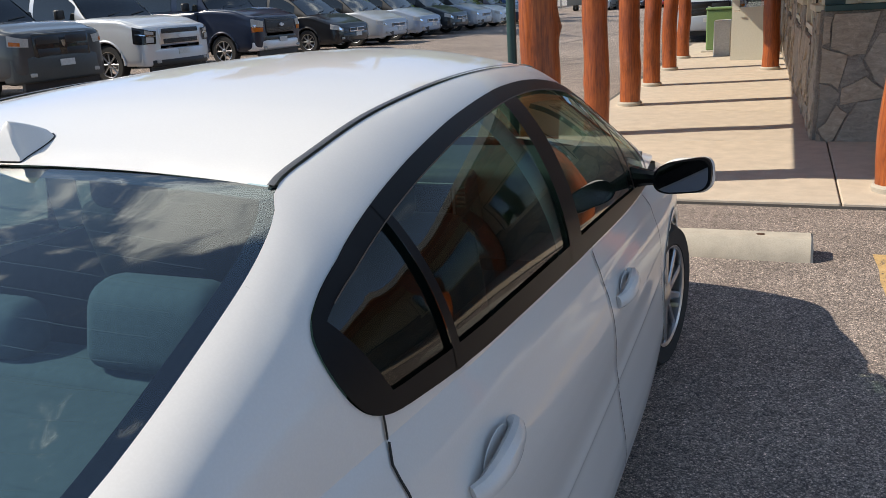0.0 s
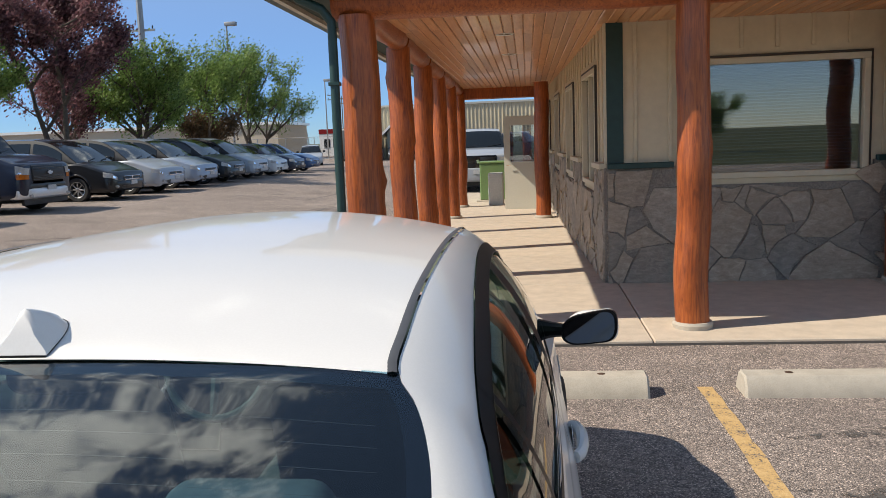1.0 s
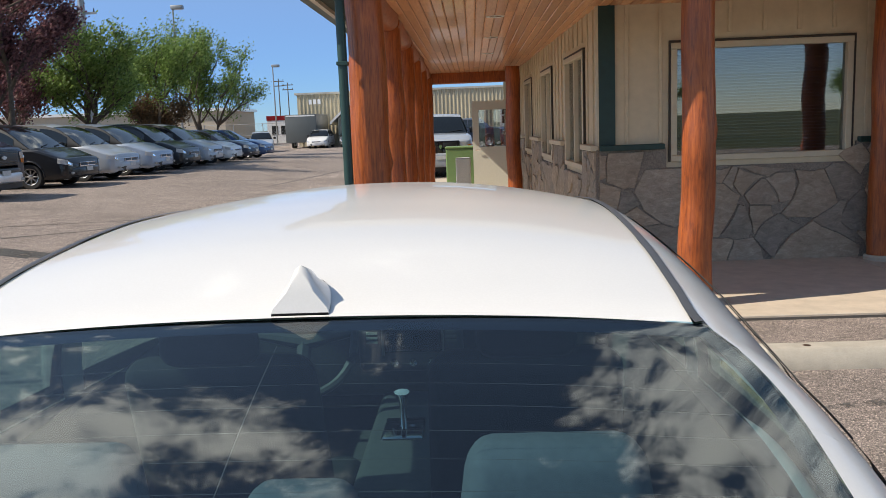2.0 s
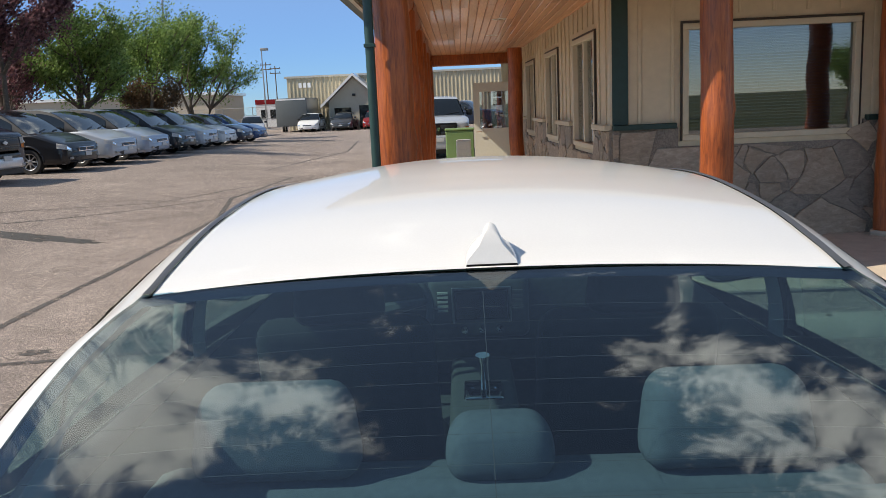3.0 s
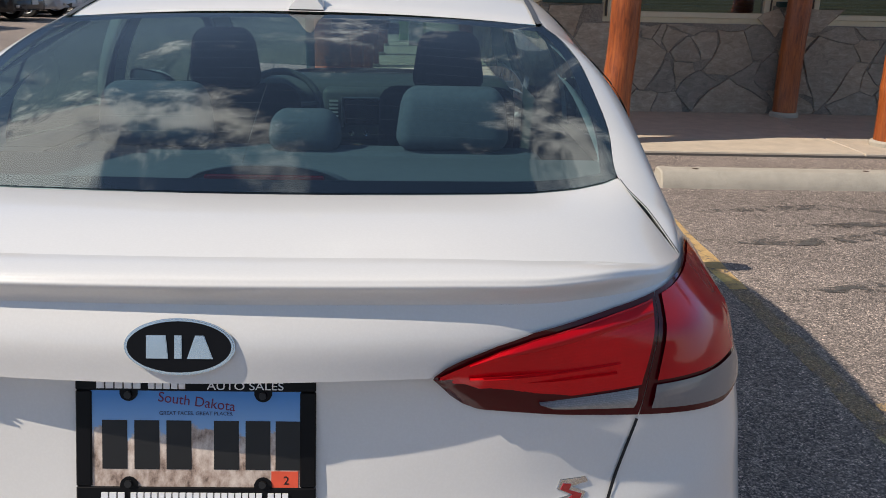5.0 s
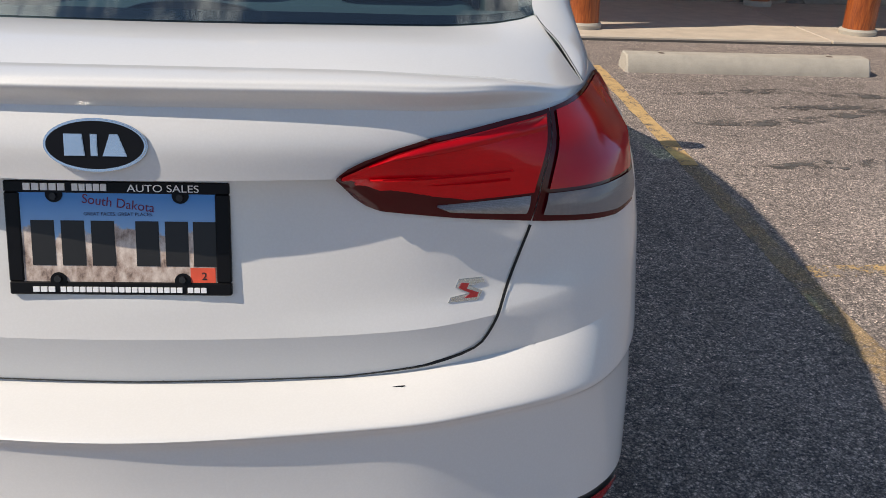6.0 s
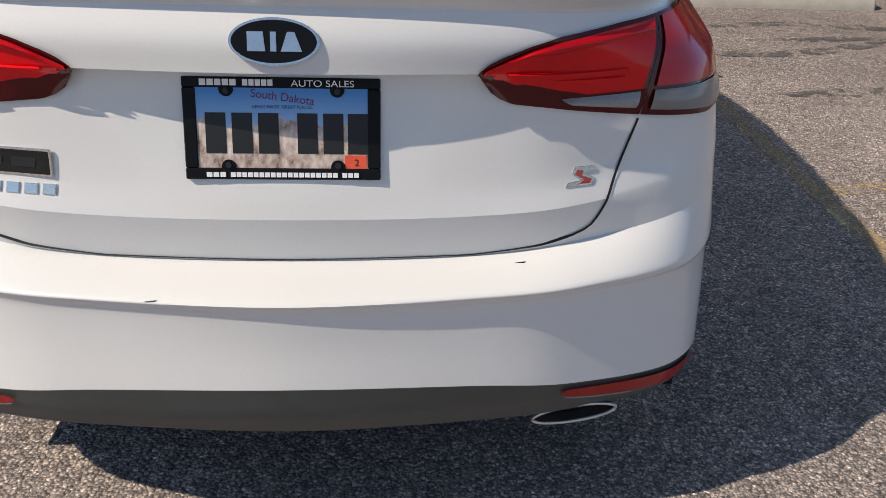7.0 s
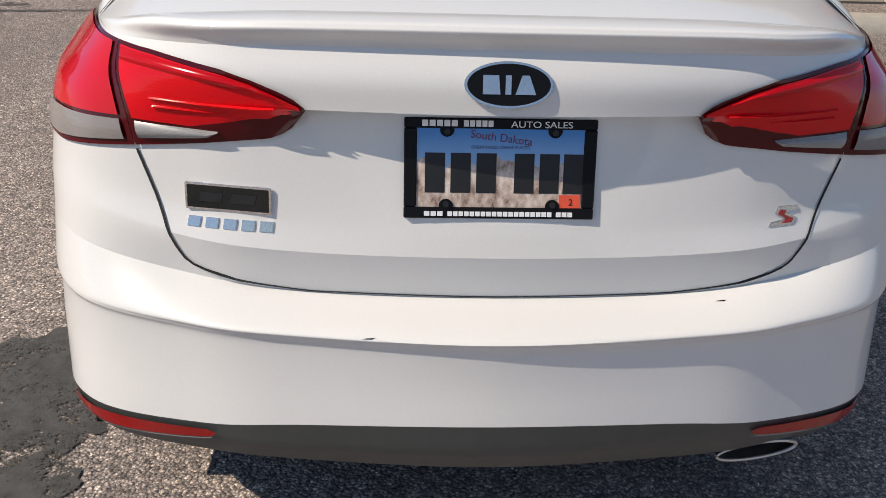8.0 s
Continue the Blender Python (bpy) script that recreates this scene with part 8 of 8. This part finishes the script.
def pylon(x, y, h):
    p = thing("power_pylon", "distant steel lattice power pylon", "pylon", at=Matrix.Translation((x, y, 0)))
    bm = bmesh.new()
    w = lambda z: 2.0 * (1 - z / h) ** 1.3 + 0.5
    for sx in (-1, 1):
        for sy in (-1, 1):
            tube(bm, [(sx * w(z), sy * w(z), z) for z in np.linspace(0, h, 8)], 0.16, 4, False)
    zs = np.linspace(0, h, 11)
    for a, b in zip(zs, zs[1:]):
        for s in (-1, 1):
            tube(bm, [(-w(a), s * w(a), a), (w(b), s * w(b), b)], 0.10, 3, False)
            tube(bm, [(w(a), s * w(a), a), (-w(b), s * w(b), b)], 0.10, 3, False)
            tube(bm, [(s * w(a), -w(a), a), (s * w(b), w(b), b)], 0.10, 3, False)
    part("lattice", bm, GALV, p)
    for z in (h * 0.72, h * 0.84, h * 0.96):
        part("arm", atube([(-4.2, 0, z), (0, 0, z + 0.8), (4.2, 0, z)], 0.14, 4), GALV, p)


pylon(-92.5, 340, 20.5)


# ---- trees ----
BARK = simple("bark", (0.11, 0.085, 0.065), 0.95, var=0.3, scale=14, bumps=0.8)
LEAF_G = leaf_material("green_leaves", (0.085, 0.15, 0.032), (0.27, 0.39, 0.105))
LEAF_P = leaf_material("purple_leaves", (0.07, 0.033, 0.040), (0.27, 0.125, 0.135))
LEAF_B = leaf_material("rusty_leaves", (0.09, 0.065, 0.035), (0.22, 0.125, 0.065))


def tree(x, y, h, spread, leaf, seed, label, n_leaf=9000, lean=0.0, low=0.20):
    rng = random.Random(seed)
    t = thing("tree", label, "tree", at=Matrix.Translation((x, y, lot_height(x, y) - 0.02)))
    bm = bmesh.new()
    tips = []

    def limb(p, d, length, r, depth):
        pts = [p]
        for k in range(4):
            d = (d + Vector((rng.uniform(-0.22, 0.22), rng.uniform(-0.22, 0.22), rng.uniform(-0.05, 0.16)))).normalized()
            pts.append(pts[-1] + d * length / 4)
        tube(bm, pts, [r * (1 - 0.14 * k) for k in range(5)], 6 if depth > 1 else 9, False)
        if depth >= 3 or r < 0.018:
            tips.extend(pts[1:])
            return
        if depth >= 1:
            tips.extend(pts[2:])
        for k in range(3 if depth else 5):
            q = pts[rng.choice((2, 3, 4, 4))]
            a = rng.uniform(0, 6.28)
            nd = (d * 0.7 + Vector((math.cos(a), math.sin(a), rng.uniform(0.0, 0.6))) * (0.75 if depth else 0.9)).normalized()
            limb(q, nd, length * rng.uniform(0.55, 0.78), r * 0.56, depth + 1)
    for s in range(rng.choice((2, 3))):
        a = rng.uniform(0, 6.28)
        limb(Vector((0.12 * math.cos(a), 0.12 * math.sin(a), 0)), Vector((0.32 * math.cos(a) + lean, 0.32 * math.sin(a), 1)).normalized(), h * 0.42, 0.13, 0)
    zmax = max(p.z for p in tips)
    rmax = max(math.hypot(p.x, p.y) for p in tips)
    k_r = spread / rmax

    def shape(p):
        z = p.z / zmax
        z = low * z / 0.15 if z < 0.15 else low + (1 - low) * (z - 0.15) / 0.85
        g = 1 + (k_r - 1) * min(1.0, max(0.0, p.z / (0.4 * zmax)))
        return Vector((p.x * g, p.y * g, h * z))
    for v in bm.verts:
        v.co = shape(v.co)
    part("trunk", bm, BARK, t, "forked grey-brown trunk and limbs", angle=80)
    verts, faces = [], []
    for k in range(int(n_leaf * 2.0)):
        p = rng.choice(tips)
        q = shape(p)
        q += Vector((rng.gauss(0, 0.20), rng.gauss(0, 0.20), rng.gauss(0, 0.18) - 0.06))
        s = rng.uniform(0.030, 0.066)
        a = Vector((rng.gauss(0, 1), rng.gauss(0, 1), rng.gauss(0, 1))).normalized()
        b = a.orthogonal().normalized()
        c = a.cross(b)
        i = len(verts)
        verts += [tuple(q + b * s * 1.5), tuple(q + c * s * 0.7), tuple(q - b * s * 1.5), tuple(q - c * s * 0.7)]
        faces.append((i, i + 1, i + 2, i + 3))
    tagged(part("crown", (verts, faces), leaf, t, "loose leafy crown"), kind="stuff")
    return t


tree(-16.4, 29.6, 8.2, 4.3, LEAF_P, 3, "purple-leaved ornamental tree behind the parked row", 17000)
tree(-18.9, 26.4, 5.4, 3.8, LEAF_G, 4, "green leafy tree behind the parked row", 15000)
tree(-16.4, 36.0, 6.3, 3.4, LEAF_G, 5, "green leafy tree behind the parked row", 11000)
tree(-16.0, 42.0, 6.4, 3.3, LEAF_G, 8, "green leafy tree behind the parked row", 10000)
tree(-15.2, 48.5, 7.7, 3.4, LEAF_G, 9, "open-crowned green tree behind the parked row", 8500)
tree(-16.2, 42.5, 3.6, 1.9, LEAF_B, 10, "rusty leaved shrub tree under the green ones", 4500, low=0.12)
tree(-19.5, 35.0, 6.2, 3.0, LEAF_P, 12, "purple-leaved tree behind the green ones", 8000)
# seen mirrored in the office window
tree(13.0, -41.8, 4.0, 2.6, LEAF_G, 21, "dark green tree across the lot", 6000, low=0.1)
tree(20.4, -26.8, 3.9, 2.6, LEAF_G, 22, "broad green shrub tree across the lot", 6000, low=0.1)
